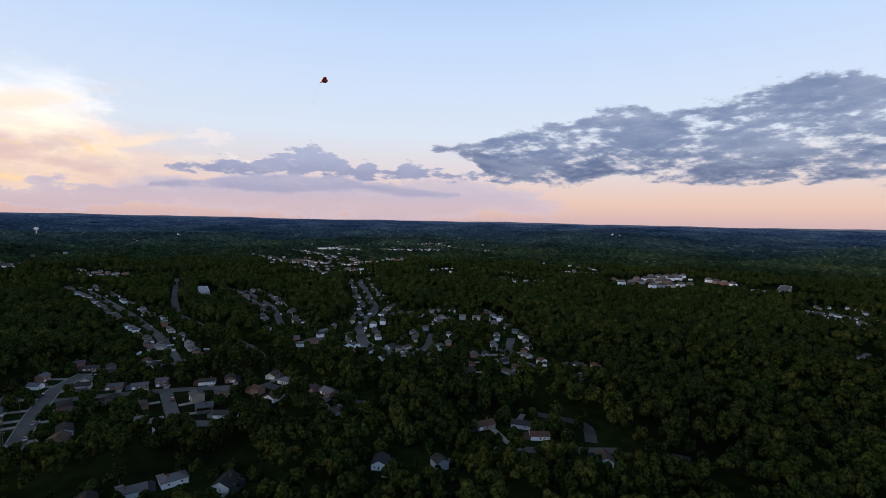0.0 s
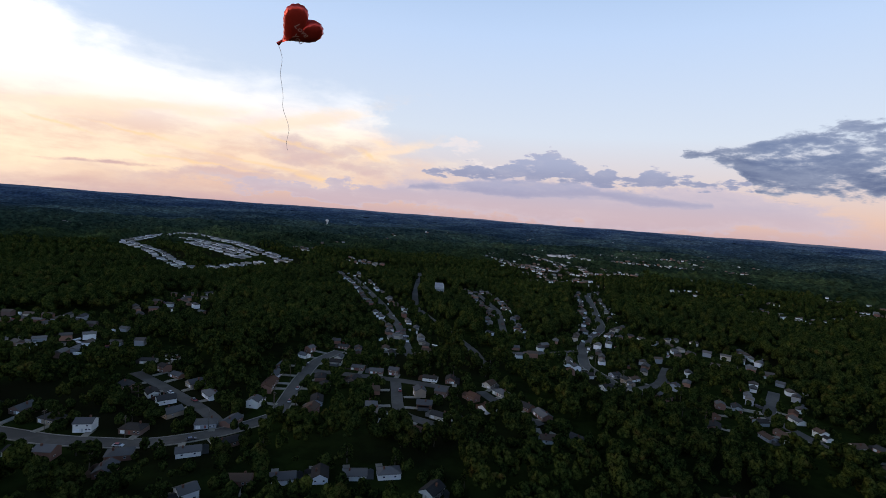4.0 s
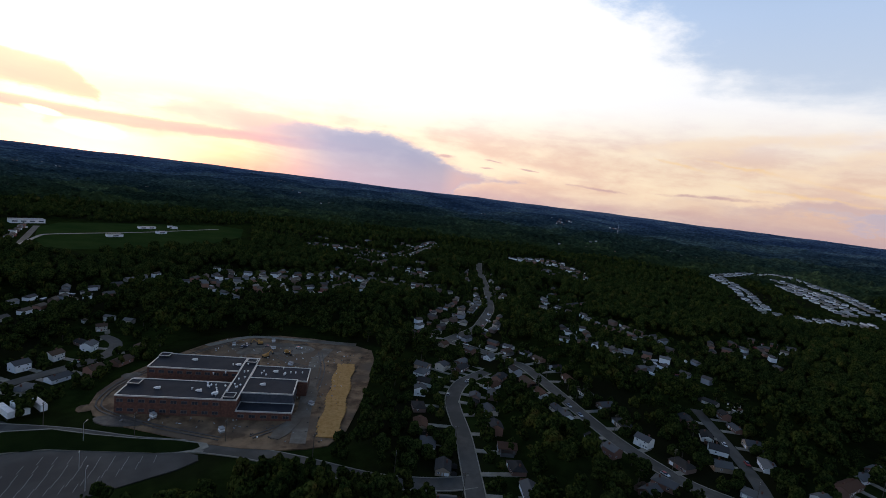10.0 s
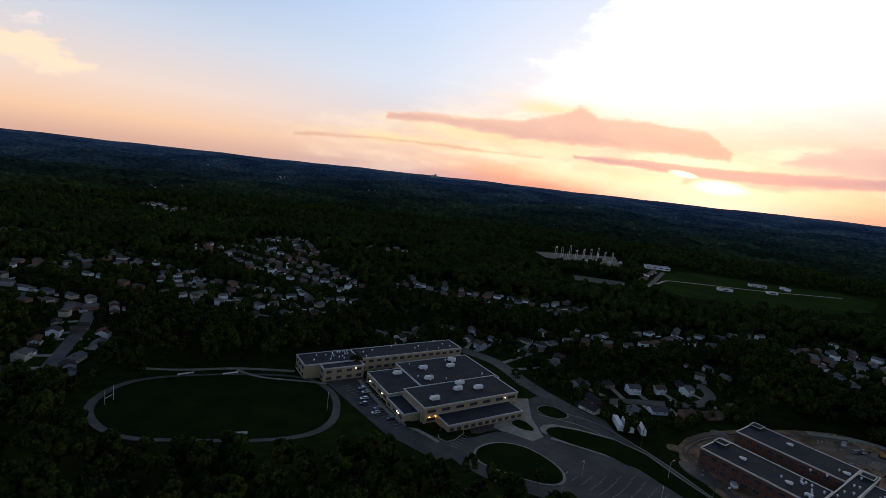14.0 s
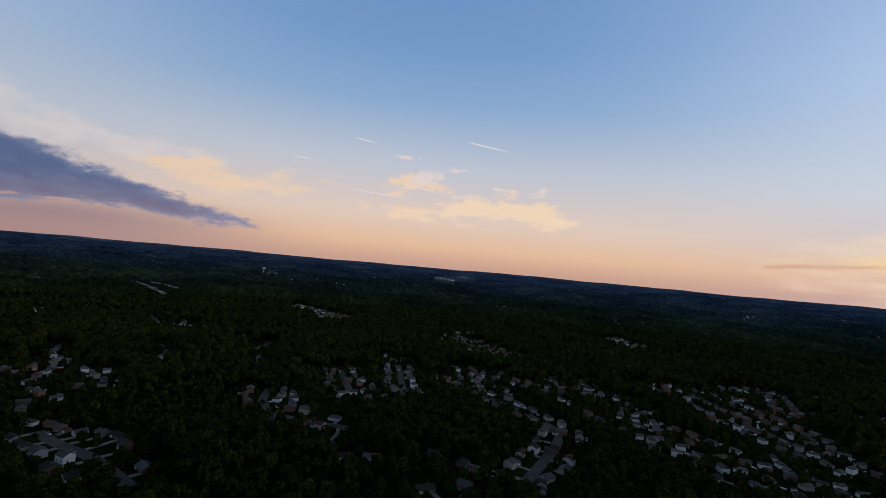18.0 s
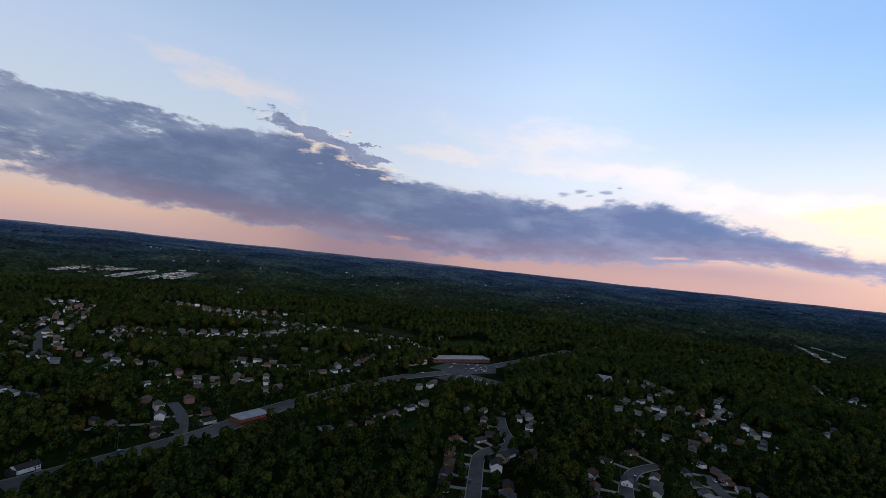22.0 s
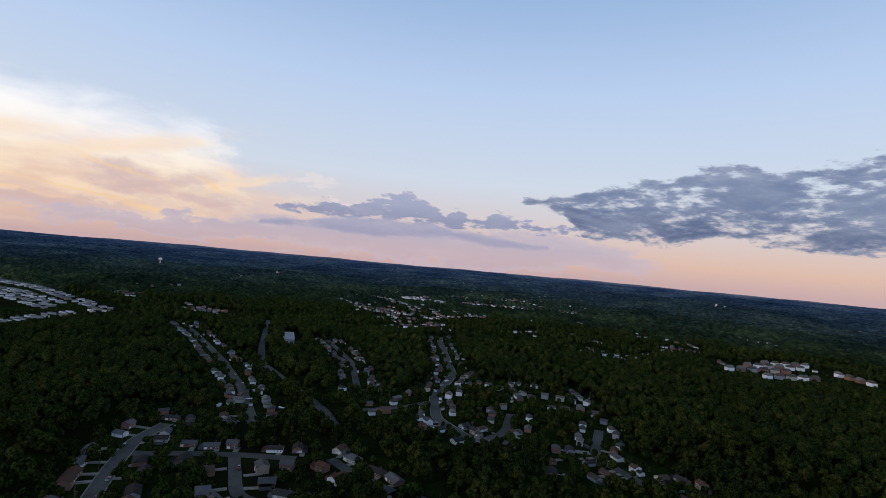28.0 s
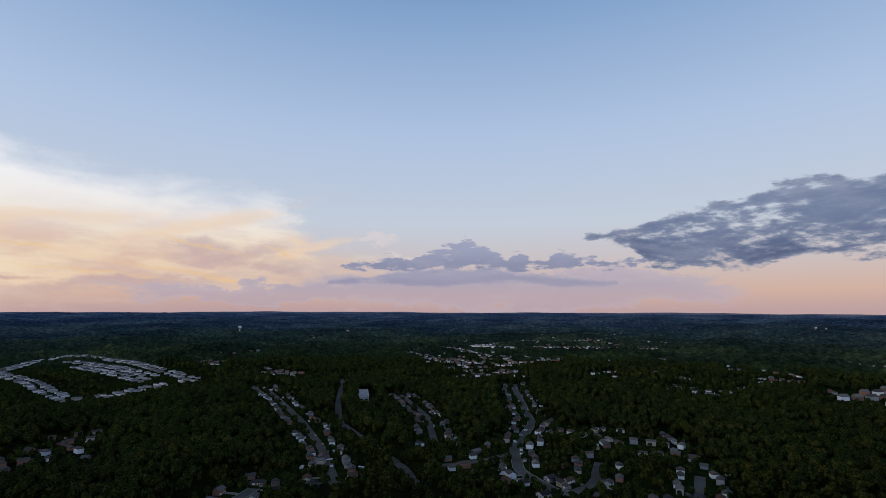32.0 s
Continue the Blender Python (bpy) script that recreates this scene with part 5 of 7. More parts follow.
def digger(x, y, a):
    root = new("excavator")
    for s in (-1.1, 1.1):
        bm = bmesh.new()
        box(bm, -2, 2, s - .35, s + .35, 0, .9)
        part("track", bm, M_TYRE, root)
    bm = bmesh.new()
    box(bm, -1.8, 1.4, -1.2, 1.2, .95, 2.1)
    box(bm, .2, 1.5, -1.2, -.1, 2.1, 3.0)
    part("cab", bm, M_STRAW, root)
    bm = bmesh.new()
    rod(bm, (1.2, .3, 1.8), (4.4, .3, 4.0), .28, .22, 5)
    rod(bm, (4.4, .3, 4.0), (6.0, .3, 1.6), .22, .16, 5)
    part("boom", bm, M_STRAW, root)
    bm = bmesh.new()
    box(bm, 5.5, 6.5, -.3, .9, .6, 1.6)
    part("bucket", bm, M_TYRE, root)
    root.matrix_basis = Matrix.Translation((x, y, gz(x, y) + .6)) @ pose(0, 0, 0, 0, 0, a)
    return tagged(root, "yellow excavator on bare earth", "excavator", "site machines")


digger(-322, -66, 40)
digger(-311, -76, 150)
digger(-334, -88, -60)


def pile(x, y, r, h, mat, label, seed):
    g = np.random.default_rng(seed)
    bm = bmesh.new()
    rings = []
    for k in range(5):
        f = k / 4
        rings.append([bm.verts.new((x + r * (1 - f) * math.cos(a) * g.uniform(.8, 1.15), y + r * (1 - f) * math.sin(a) * g.uniform(.8, 1.15), gz(x, y) + .3 + h * f ** .8 * g.uniform(.85, 1.1)))
                      for a in np.linspace(0, 2 * math.pi, 10, endpoint=False)])
    for p, q in zip(rings, rings[1:]):
        for i in range(10):
            bm.faces.new((p[i], p[(i + 1) % 10], q[(i + 1) % 10], q[i]))
    return tagged(part("earth_pile", bm, mat, smooth=True), label, "earth pile", "site piles")


for i, (x, y, r, h) in enumerate(((-326, -78, 7, 1.6), (-315, -92, 5, 1.4), (-300, -62, 4, 1.2), (-338, -70, 6, 1.5), (-222, -128, 4, 1.0), (-262, -131, 5, 1.2))):
    pile(x, y, r, h, M_GRAVEL if i % 2 else M_DIRT, "low heap of earth and rubble on the building site", i)


def pallet_stack(x, y, a):
    root = new("material_stack")
    for k in range(3):
        bm = bmesh.new()
        box(bm, -1.4 + k * .1, 1.4, -1, 1, k * .75, k * .75 + .7)
        part("pallet", bm, M_WHITE if k % 2 else M_STONE, root)
    root.matrix_basis = Matrix.Translation((x, y, gz(x, y) + .62)) @ pose(0, 0, 0, 0, 0, a)
    return tagged(root, "stack of pale building materials on the site", "material stack", "site stacks")


for k in range(4):
    pallet_stack(random.uniform(-345, -300), random.uniform(-108, -44), random.uniform(0, 180))
for x, y in ((-250, -31), (-214, -62), (-220, -96)):
    pallet_stack(x, y, random.uniform(0, 180))

# boards, offcuts and stones strewn over the site
bm = bmesh.new()
for _ in range(420):
    x, y = random.uniform(-338, -212), random.uniform(-112, -16)
    a, l, w = random.uniform(0, math.pi), random.uniform(0.3, 1.2), random.uniform(0.2, 0.5)
    c, q, z = math.cos(a), math.sin(a), gz(x, y)
    prism(bm, [(x + u * l * c - v * w * q, y + u * l * q + v * w * c) for u, v in ((-.5, -.5), (.5, -.5), (.5, .5), (-.5, .5))], z + 0.3, z + random.uniform(0.7, 1.15), random.choice((0, 0, 1, 2, 2, 2, 2)))
tagged(part("site_rubble", bm, [M_STONE, M_WHITE, M_RUT]), "offcuts, boards and stones strewn over the bare site", "rubble", kind="stuff")


# ---- sports field and street furniture ----
def bleacher(x, y, a):
    root = new("bench")
    bm = bmesh.new()
    box(bm, -4, 4, -.25, .25, .5, .62)
    part("seat", bm, M_WHITE, root)
    bm = bmesh.new()
    box(bm, -4, 4, .3, .36, .75, 1.3)
    part("backrest", bm, M_WHITE, root)
    for sx in (-3.5, 0, 3.5):
        bm = bmesh.new()
        box(bm, sx - .08, sx + .08, -.2, .36, 0, .5)
        part("leg", bm, M_METAL, root)
    root.matrix_basis = Matrix.Translation((x, y, gz(x, y) + .45)) @ pose(0, 0, 0, 0, 0, a)
    return tagged(root, "long white team bench beside the dark playing field", "bench", "team benches")


bleacher(-23.5, -191.5, 172)
bleacher(-2, -262, 8)
bleacher(-24, -258, 8)


def goal(x, y, a):
    root = new("goal_post")
    for sx in (-2.8, 2.8):
        bm = bmesh.new()
        rod(bm, (sx, 0, 0), (sx, 0, 7), .09, .09, 6)
        part("upright", bm, M_WHITE, root)
    bm = bmesh.new()
    rod(bm, (-2.8, 0, 3), (2.8, 0, 3), .09, .09, 6)
    part("crossbar", bm, M_WHITE, root)
    root.matrix_basis = Matrix.Translation((x, y, gz(x, y) + .45)) @ pose(0, 0, 0, 0, 0, a)
    return tagged(root, "white goal posts on the playing field", "goal posts", "goal posts")


goal(29, -236, 60)
goal(-66, -207, 75)


def utility_pole(h=10.5):
    root = new("utility_pole")
    bm = bmesh.new()
    rod(bm, (0, 0, -1), (0, 0, h), .17, .11, 6)
    part("pole", bm, M_BARK, root)
    for z in (h - .5, h - 1.4):
        bm = bmesh.new()
        box(bm, -1.2, 1.2, -.07, .07, z, z + .14)
        part("crossarm", bm, M_BARK, root)
    for sx in (-1.0, -.4, .4, 1.0):
        bm = bmesh.new()
        rod(bm, (sx, 0, h - .36), (sx, 0, h - .12), .06, .06, 5)
        part("insulator", bm, M_STONE, root)
    return tagged(root, "weathered wooden utility pole beside the street", "utility pole", "utility poles")


POLE = utility_pole()
first_pole = True
for key in ("A", "B", "C", "E", "I", "O", "W", "front", "N", "P"):
    c, t, nn = ribbon(ROADS[key][0], 1, 2.0)
    for i in range(8, len(c), 19):
        q = c[i] + nn[i] * (ROADS[key][1] / 2 + 1.4)
        m = Matrix.Translation((q[0], q[1], gz(*q))) @ pose(0, 0, 0, 0, 0, math.degrees(math.atan2(nn[i][1], nn[i][0])))
        if first_pole:
            POLE.matrix_basis, first_pole = m, False
        else:
            copy_thing(POLE, m)


def street_lamp(x, y, a, h=8):
    root = new("lamp_post")
    bm = bmesh.new()
    rod(bm, (0, 0, 0), (0, 0, h), .12, .08, 6)
    part("post", bm, M_METAL, root)
    bm = bmesh.new()
    rod(bm, (0, 0, h), (1.8, 0, h + .3), .06, .05, 5)
    part("arm", bm, M_METAL, root)
    bm = bmesh.new()
    box(bm, 1.5, 2.3, -.18, .18, h + .2, h + .42)
    part("lamp_head", bm, M_COPING, root)
    root.matrix_basis = Matrix.Translation((x, y, gz(x, y) + .3)) @ pose(0, 0, 0, 0, 0, a)
    return tagged(root, "grey lamp post at the school parking lot", "lamp post", "lamp posts")


for x, y, a in ((-156, -122, 30), (-176, -98, 30), (-140, -116, 200), (-165, -88, 200), (-106, -182, 0), (-195, -110, 180)):
    street_lamp(x, y, a)


# ---- houses ----
def gable(bm, x0, x1, y0, y1, z, rise, over=0.5, along="x", thick=0.22):
    """A pitched roof slab with its ridge along x or y, and closed gable ends."""
    if along == "y":
        x0, x1, y0, y1 = y0, y1, x0, x1
    ym, o = (y0 + y1) / 2, over
    drop = o * rise / ((y1 - y0) / 2)
    sec = [(y0 - o, z - drop), (ym, z + rise), (y1 + o, z - drop)]

    def at(x, y, h):
        return bm.verts.new((y, x, h) if along == "y" else (x, y, h))
    ends = []
    for x in (x0 - o, x1 + o):
        ends.append([at(x, y, h) for y, h in sec] + [at(x, y, h + thick) for y, h in sec])
    a, b = ends
    for q in ((0, 1), (1, 2)):
        i, k = q
        bm.faces.new((a[i], a[k], b[k], b[i]))
        bm.faces.new((a[i + 3], b[i + 3], b[k + 3], a[k + 3]))
        for e in (a, b):
            bm.faces.new((e[i], e[k], e[k + 3], e[i + 3]))
    for i in (0, 2):
        bm.faces.new((a[i], b[i], b[i + 3], a[i + 3]))
    bmesh.ops.recalc_face_normals(bm, faces=bm.faces)


def gable_wall(bm, x0, x1, y0, y1, z0, z1, rise, along="x"):
    """Walls with pointed ends."""
    if along == "x":
        pts = [(y0, z0), (y1, z0), (y1, z1), ((y0 + y1) / 2, z1 + rise), (y0, z1)]
        a, b = [[bm.verts.new((x, y, h)) for y, h in pts] for x in (x0, x1)]
    else:
        pts = [(x0, z0), (x1, z0), (x1, z1), ((x0 + x1) / 2, z1 + rise), (x0, z1)]
        a, b = [[bm.verts.new((x, y, h)) for x, h in pts] for y in (y0, y1)]
    bm.faces.new(a)
    bm.faces.new(b[::-1])
    for i in range(5):
        k = (i + 1) % 5
        if i not in (2, 3):
            bm.faces.new((a[i], b[i], b[k], a[k]))
    bmesh.ops.recalc_face_normals(bm, faces=bm.faces)


def hip(bm, x0, x1, y0, y1, z, rise, over=0.5):
    x0, x1, y0, y1 = x0 - over, x1 + over, y0 - over, y1 + over
    h = (y1 - y0) / 2
    lo = [bm.verts.new(c) for c in ((x0, y0, z), (x1, y0, z), (x1, y1, z), (x0, y1, z))]
    a, b = bm.verts.new((x0 + h, (y0 + y1) / 2, z + rise)), bm.verts.new((x1 - h, (y0 + y1) / 2, z + rise))
    for q in ((lo[0], lo[1], b, a), (lo[1], lo[2], b), (lo[2], lo[3], a, b), (lo[3], lo[0], a), lo[::-1]):
        bm.faces.new(q)


def add_window(house, x, y, z, w=1.3, h=1.2, face="y"):
    """A white frame with a dark pane, standing proud of the wall."""
    bm = bmesh.new()
    t = 0.09
    if face == "y":
        box(bm, x - w / 2, x + w / 2, y - t, y + t, z - h / 2, z + h / 2, 0)
        box(bm, x - w / 2 + .12, x + w / 2 - .12, y - t - .02, y + t + .02, z - h / 2 + .12, z + h / 2 - .12, 1)
    else:
        box(bm, x - t, x + t, y - w / 2, y + w / 2, z - h / 2, z + h / 2, 0)
        box(bm, x - t - .02, x + t + .02, y - w / 2 + .12, y + w / 2 - .12, z - h / 2 + .12, z + h / 2 - .12, 1)
    part("window", bm, [M_WHITE, M_GLASS], house)


def house_kind(kind):
    """One of five small suburban houses, facing -y."""
    root = new("house")
    w, d, h, rise = ((13, 8.2, 3.0, 2.1), (9.6, 8.4, 5.6, 2.3), (12.5, 8.8, 3.1, 2.4), (8.4, 8.4, 5.4, 2.2), (8.6, 11.5, 3.4, 2.6))[kind]
    x, y = w / 2, d / 2
    along = "y" if kind == 4 else "x"
    bm = bmesh.new()
    if kind == 2:
        box(bm, -x, x, -y, y, -1.5, h)
    else:
        gable_wall(bm, -x, x, -y, y, -1.5, h, rise - 0.05, along)
    if kind == 3:
        gable_wall(bm, x, x + 6, -y + .5, y - 1, -1.5, 2.9, 1.5)
    part("wall", bm, M_WALL, root)
    bm = bmesh.new()
    if kind == 2:
        hip(bm, -x, x, -y, y, h, rise)
    else:
        gable(bm, -x, x, -y, y, h, rise, along=along)
    part("roof", bm, M_ROOF, root)
    if kind == 3:
        bm = bmesh.new()
        gable(bm, x + .3, x + 6, -y + .5, y - 1, 2.9, 1.5)
        part("garage_roof", bm, M_ROOF, root)
    bm = bmesh.new()
    cx = x * 0.45
    box(bm, cx - .45, cx + .45, .6, 1.4, h, h + rise + .9)
    box(bm, cx - .55, cx + .55, .5, 1.5, h + rise + .9, h + rise + 1.05)
    part("chimney", bm, M_BRICK, root)
    bm = bmesh.new()
    box(bm, -.5, .5, -y - .08, -y + .05, 0.1, 2.2)
    part("door", bm, M_DOOR, root)
    bm = bmesh.new()
    gx = x + 3 if kind == 3 else (-x + 2.2 if kind != 4 else x - 2.0)
    gy = -y + .5 if kind == 3 else -y
    box(bm, gx - 1.3, gx + 1.3, gy - .07, gy + .05, 0, 2.2)
    part("garage_door", bm, M_WHITE, root)
    for wx in ([x * .45, x * .8] if kind != 4 else [-x * .55]):
        add_window(root, wx, -y, 1.6)
    for wx in (-x * .5, x * .5):
        add_window(root, wx, y, 1.6)
    add_window(root, -x, d * .15, 1.6, face="x")
    if h > 5:
        for wx in (-x * .55, x * .55):
            add_window(root, wx, -y, 4.3)
    if kind in (0, 4):
        bm = bmesh.new()
        sx = -1 if kind == 0 else 1
        gable_wall(bm, sx * x - (4 if sx < 0 else 0), sx * x + (0 if sx < 0 else 4), -y + 1, y - 2, -1.0, 2.5, 1.1, "y")
        part("porch", bm, M_ROOF, root)
    return root


LABELS = ("one-storey ranch house with a long shingled gable roof", "two-storey house with a shingled gable roof and chimney", "low house under a hipped shingle roof",
          "two-storey house with an attached one-storey garage wing", "small house with its gable to the street")
KINDS = [tagged(house_kind(k), LABELS[k], "house", "suburban houses") for k in range(5)]

# house plots, street by street round the compass
PLOTS = []
PLOTS += [(-1018, -28), (-831, -23), (-586, -29), (-956, -52), (-762, -49), (-857, -70), (-647, -53), (-576, -53), (-597, -60), (-1004, -111), (-591, -70), (-788, -96), (-887, -111), (-587, -88), (-844, -135), (-605, -109), (-954, -184), (-577, -118), (-588, -135), (-542, -125), (-539, -143), (-541, -157), (-494, -150), (-503, -172), (-536, -193), (-489, -184), (-468, -182), (-492, -203), (-277, -147), (-477, -254), (-437, -253), (-259, -150), (-327, -192), (-291, -175), (-396, -250), (-247, -160), (-272, -181), (-387, -263), (-242, -197), (-219, -179)]
PLOTS += [(-206, -172), (-221, -199), (-241, -242), (-230, -234), (-235, -260), (-193, -273), (-192, -290), (-262, -432), (-188, -318), (-248, -444), (-153, -302), (-226, -471), (-139, -296), (-130, -310), (-241, -654), (-159, -458), (-232, -674), (-154, -474), (-122, -394), (-144, -477), (-136, -486), (-113, -404), (-101, -391), (-191, -747), (-129, -507), (-95, -405), (-119, -527), (-94, -430), (-111, -549), (-82, -419), (-138, -730), (-105, -589), (-92, -602), (-66, -441), (-91, -654), (-75, -556), (-52, -388), (-46, -368), (-72, -639), (-51, -454)]
PLOTS += [(-35, -398), (-36, -462), (-33, -437), (-50, -673), (-23, -401), (-24, -473), (-21, -678), (-6, -479), (-5, -419), (-1, -639), (10, -478), (17, -435), (22, -506), (38, -453), (64, -570), (81, -499), (59, -355), (70, -396), (101, -570), (59, -296), (71, -337), (59, -278), (159, -710), (99, -433), (77, -326), (178, -721), (112, -448), (126, -461), (221, -757), (145, -466), (252, -770), (180, -537), (92, -274), (156, -462), (73, -210), (195, -549), (90, -251), (70, -195), (289, -799), (104, -284)]
PLOTS += [(331, -883), (207, -525), (344, -863), (187, -468), (325, -792), (124, -282), (108, -236), (217, -434), (255, -502), (106, -208), (237, -462), (99, -191), (262, -488), (316, -548), (155, -256), (227, -365), (244, -383), (250, -391), (262, -403), (284, -427), (290, -436), (307, -454), (169, -247), (199, -290), (187, -256), (292, -395), (299, -404), (283, -379), (321, -426), (215, -285), (245, -301), (229, -280), (240, -290), (264, -308), (258, -298), (460, -483), (400, -409), (651, -510), (479, -354), (526, -384)]
PLOTS += [(698, -502), (280, -181), (300, -190), (455, -278), (312, -188), (416, -250), (468, -266), (322, -180), (262, -143), (288, -153), (401, -208), (544, -280), (336, -172), (278, -140), (485, -244), (422, -207), (460, -219), (387, -179), (517, -227), (459, -197), (416, -172), (269, -111), (482, -194), (284, -114), (303, -118), (499, -189), (419, -150), (515, -183), (369, -126), (346, -100), (277, -76), (298, -79), (319, -83), (338, -47), (425, -59), (380, -50), (338, -33), (285, -26), (271, -24), (327, -27)]
PLOTS += [(310, -21), (432, -20), (426, -6), (355, 4), (326, 8), (310, 8), (293, 10), (276, 11), (429, 32), (414, 43), (396, 55), (383, 64), (570, 130), (533, 133), (345, 95), (723, 203), (500, 141), (755, 231), (899, 302), (776, 265), (832, 303), (454, 181), (817, 327), (584, 235), (664, 271), (670, 295), (812, 362), (560, 252), (432, 201), (800, 378), (636, 319), (812, 422), (628, 332), (430, 233), (829, 450), (368, 208), (859, 489), (619, 355), (842, 507), (604, 371)]
PLOTS += [(349, 218), (565, 365), (361, 235), (397, 259), (457, 305), (564, 383), (565, 400), (457, 326), (463, 341), (562, 419), (446, 344), (464, 367), (705, 571), (473, 385), (488, 408), (662, 555), (431, 363), (526, 449), (612, 529), (443, 408), (524, 485), (475, 443), (344, 321), (425, 409), (553, 533), (517, 514), (348, 346), (573, 570), (449, 457), (444, 473), (464, 509), (528, 597), (357, 407), (465, 532), (492, 574), (468, 604), (114, 359), (319, 1066), (104, 365), (335, 1215)]
PLOTS += [(272, 1032), (91, 362), (260, 1248), (76, 370), (169, 840), (74, 414), (59, 344), (145, 857), (71, 476), (129, 872), (66, 502), (110, 899), (63, 536), (54, 504), (44, 423), (56, 568), (164, 1778), (35, 390), (25, 385), (110, 1771), (20, 342), (20, 363), (11, 584), (17, 1033), (8, 533), (6, 452), (5, 424), (12, 1329), (13, 1800), (-2, 906), (-3, 515), (-3, 406), (-31, 1743), (-8, 379), (-15, 574), (-18, 480), (-68, 1799), (-25, 556), (-29, 464), (-112, 1671)]
PLOTS += [(-109, 1274), (-154, 1672), (-38, 394), (-58, 553), (-66, 591), (-188, 1669), (-151, 1302), (-48, 405), (-63, 508), (-80, 636), (-93, 704), (-165, 1219), (-219, 1595), (-106, 754), (-71, 493), (-148, 978), (-251, 1588), (-62, 391), (-93, 552), (-179, 1057), (-102, 590), (-291, 1629), (-118, 658), (-73, 404), (-130, 713), (-145, 777), (-239, 1279), (-95, 507), (-74, 391), (-205, 1061), (-83, 425), (-81, 413), (-235, 1150), (-105, 505), (-109, 484), (-297, 1299), (-246, 1040), (-114, 461), (-72, 291), (-217, 871)]
PLOTS += [(-295, 1184), (-110, 441), (-250, 990), (-112, 417), (-294, 1090), (-367, 1301), (-84, 295), (-271, 920), (-311, 1050), (-159, 525), (-486, 1592), (-174, 566), (-427, 1311), (-103, 310), (-396, 1163), (-505, 1447), (-114, 323), (-170, 468), (-182, 499), (-197, 531), (-528, 1421), (-280, 717), (-615, 1558), (-117, 256), (-132, 287), (-151, 308), (-132, 265), (-202, 388), (-228, 420), (-250, 446), (-273, 475), (-177, 303), (-255, 424), (-244, 399), (-215, 350), (-168, 266), (-184, 291), (-155, 244), (-178, 266), (-229, 332)]
PLOTS += [(-188, 272), (-243, 332), (-221, 295), (-257, 340), (-196, 252), (-184, 232), (-176, 218), (-249, 293), (-245, 267), (-234, 250), (-218, 227), (-207, 208), (-235, 203), (-202, 173), (-420, 337), (-484, 369), (-247, 184), (-293, 214), (-262, 186), (-315, 218), (-227, 155), (-463, 301), (-201, 128), (-404, 255), (-369, 228), (-246, 144), (-436, 247), (-374, 204), (-454, 242), (-266, 140), (-407, 214), (-472, 239), (-243, 117), (-289, 138), (-490, 223), (-252, 111), (-307, 131), (-420, 175), (-265, 108), (-192, 74)]
PLOTS += [(-276, 106), (-330, 126), (-477, 179), (-613, 220), (-349, 122), (-603, 207), (-209, 71), (-555, 186), (-366, 113), (-226, 69), (-639, 182), (-555, 156), (-378, 105), (-243, 65), (-266, 65), (-287, 69), (-389, 93), (-302, 70), (-357, 74), (-395, 81), (-461, 91), (-578, 110), (-641, 114), (-366, 60), (-701, 112), (-340, 52), (-222, 31), (-534, 69), (-471, 58), (-325, 38), (-675, 77), (-240, 27), (-755, 79), (-261, 25), (-296, 28), (-423, 38), (-281, 25), (-312, 25), (-587, 36), (-418, 19)]
PLOTS += [(-393, 15), (-1128, 22), (-676, 12), (-791, 10), (-589, 4)]
PLOTS += [(-485, 335), (-512, 372), (-312, 232), (-502, 390), (-446, 350), (-476, 383), (-225, 237), (-844, 916), (-809, 916), (-256, 307), (-233, 305), (-665, 900), (-626, 874), (-227, 376), (-246, 412), (-293, 504), (-229, 398), (-209, 398), (-548, 1477), (-214, 587), (-544, 1536), (-235, 664), (-212, 630), (-486, 1517), (-171, 539), (-431, 1370), (-350, 1241), (-84, 308), (-304, 1121), (-278, 1027), (-228, 913), (-261, 1089), (-285, 1246), (-309, 1452), (-342, 1644), (-245, 1309), (-182, 1032), (-287, 1722), (-197, 1183), (-276, 1890), (-196, 1343), (-229, 1823), (-169, 1470), (-184, 1749), (-170, 1888)]
PLOTS += [(-111, 1309), (-135, 1802), (-38, 562), (-115, 1924), (-37, 1868), (-15, 1069), (-6, 529), (-1, 544), (7, 1102), (20, 1893), (47, 1844), (110, 1815), (37, 540), (40, 502), (98, 1127), (22, 251), (166, 1827), (136, 1405), (54, 517), (110, 937), (47, 345), (143, 1039), (130, 906), (72, 454), (42, 253), (149, 880), (168, 886), (49, 240), (272, 1328), (201, 931), (323, 1250), (364, 1299), (98, 332), (355, 1196), (356, 1155), (331, 949), (495, 979), (534, 988), (524, 943), (745, 1126), (747, 1076), (488, 632), (513, 649), (532, 623), (348, 399)]
PLOTS += [(227, 251), (514, 563), (561, 509), (242, 217), (440, 392), (438, 379), (775, 624), (310, 235), (306, 222), (528, 373), (587, 414), (609, 424), (602, 406), (579, 338), (439, 255), (847, 464), (651, 328), (789, 397), (780, 373), (1181, 535), (1252, 559), (788, 339), (440, 175), (1253, 471), (429, 161), (756, 251), (593, 188), (739, 224), (518, 121), (356, 81), (554, 116), (590, 111), (360, 67), (610, 108), (767, 135), (879, 154), (725, 123), (827, 137), (807, 125), (2517, 382), (764, 104), (685, 87), (857, 106), (736, 77), (767, 64)]
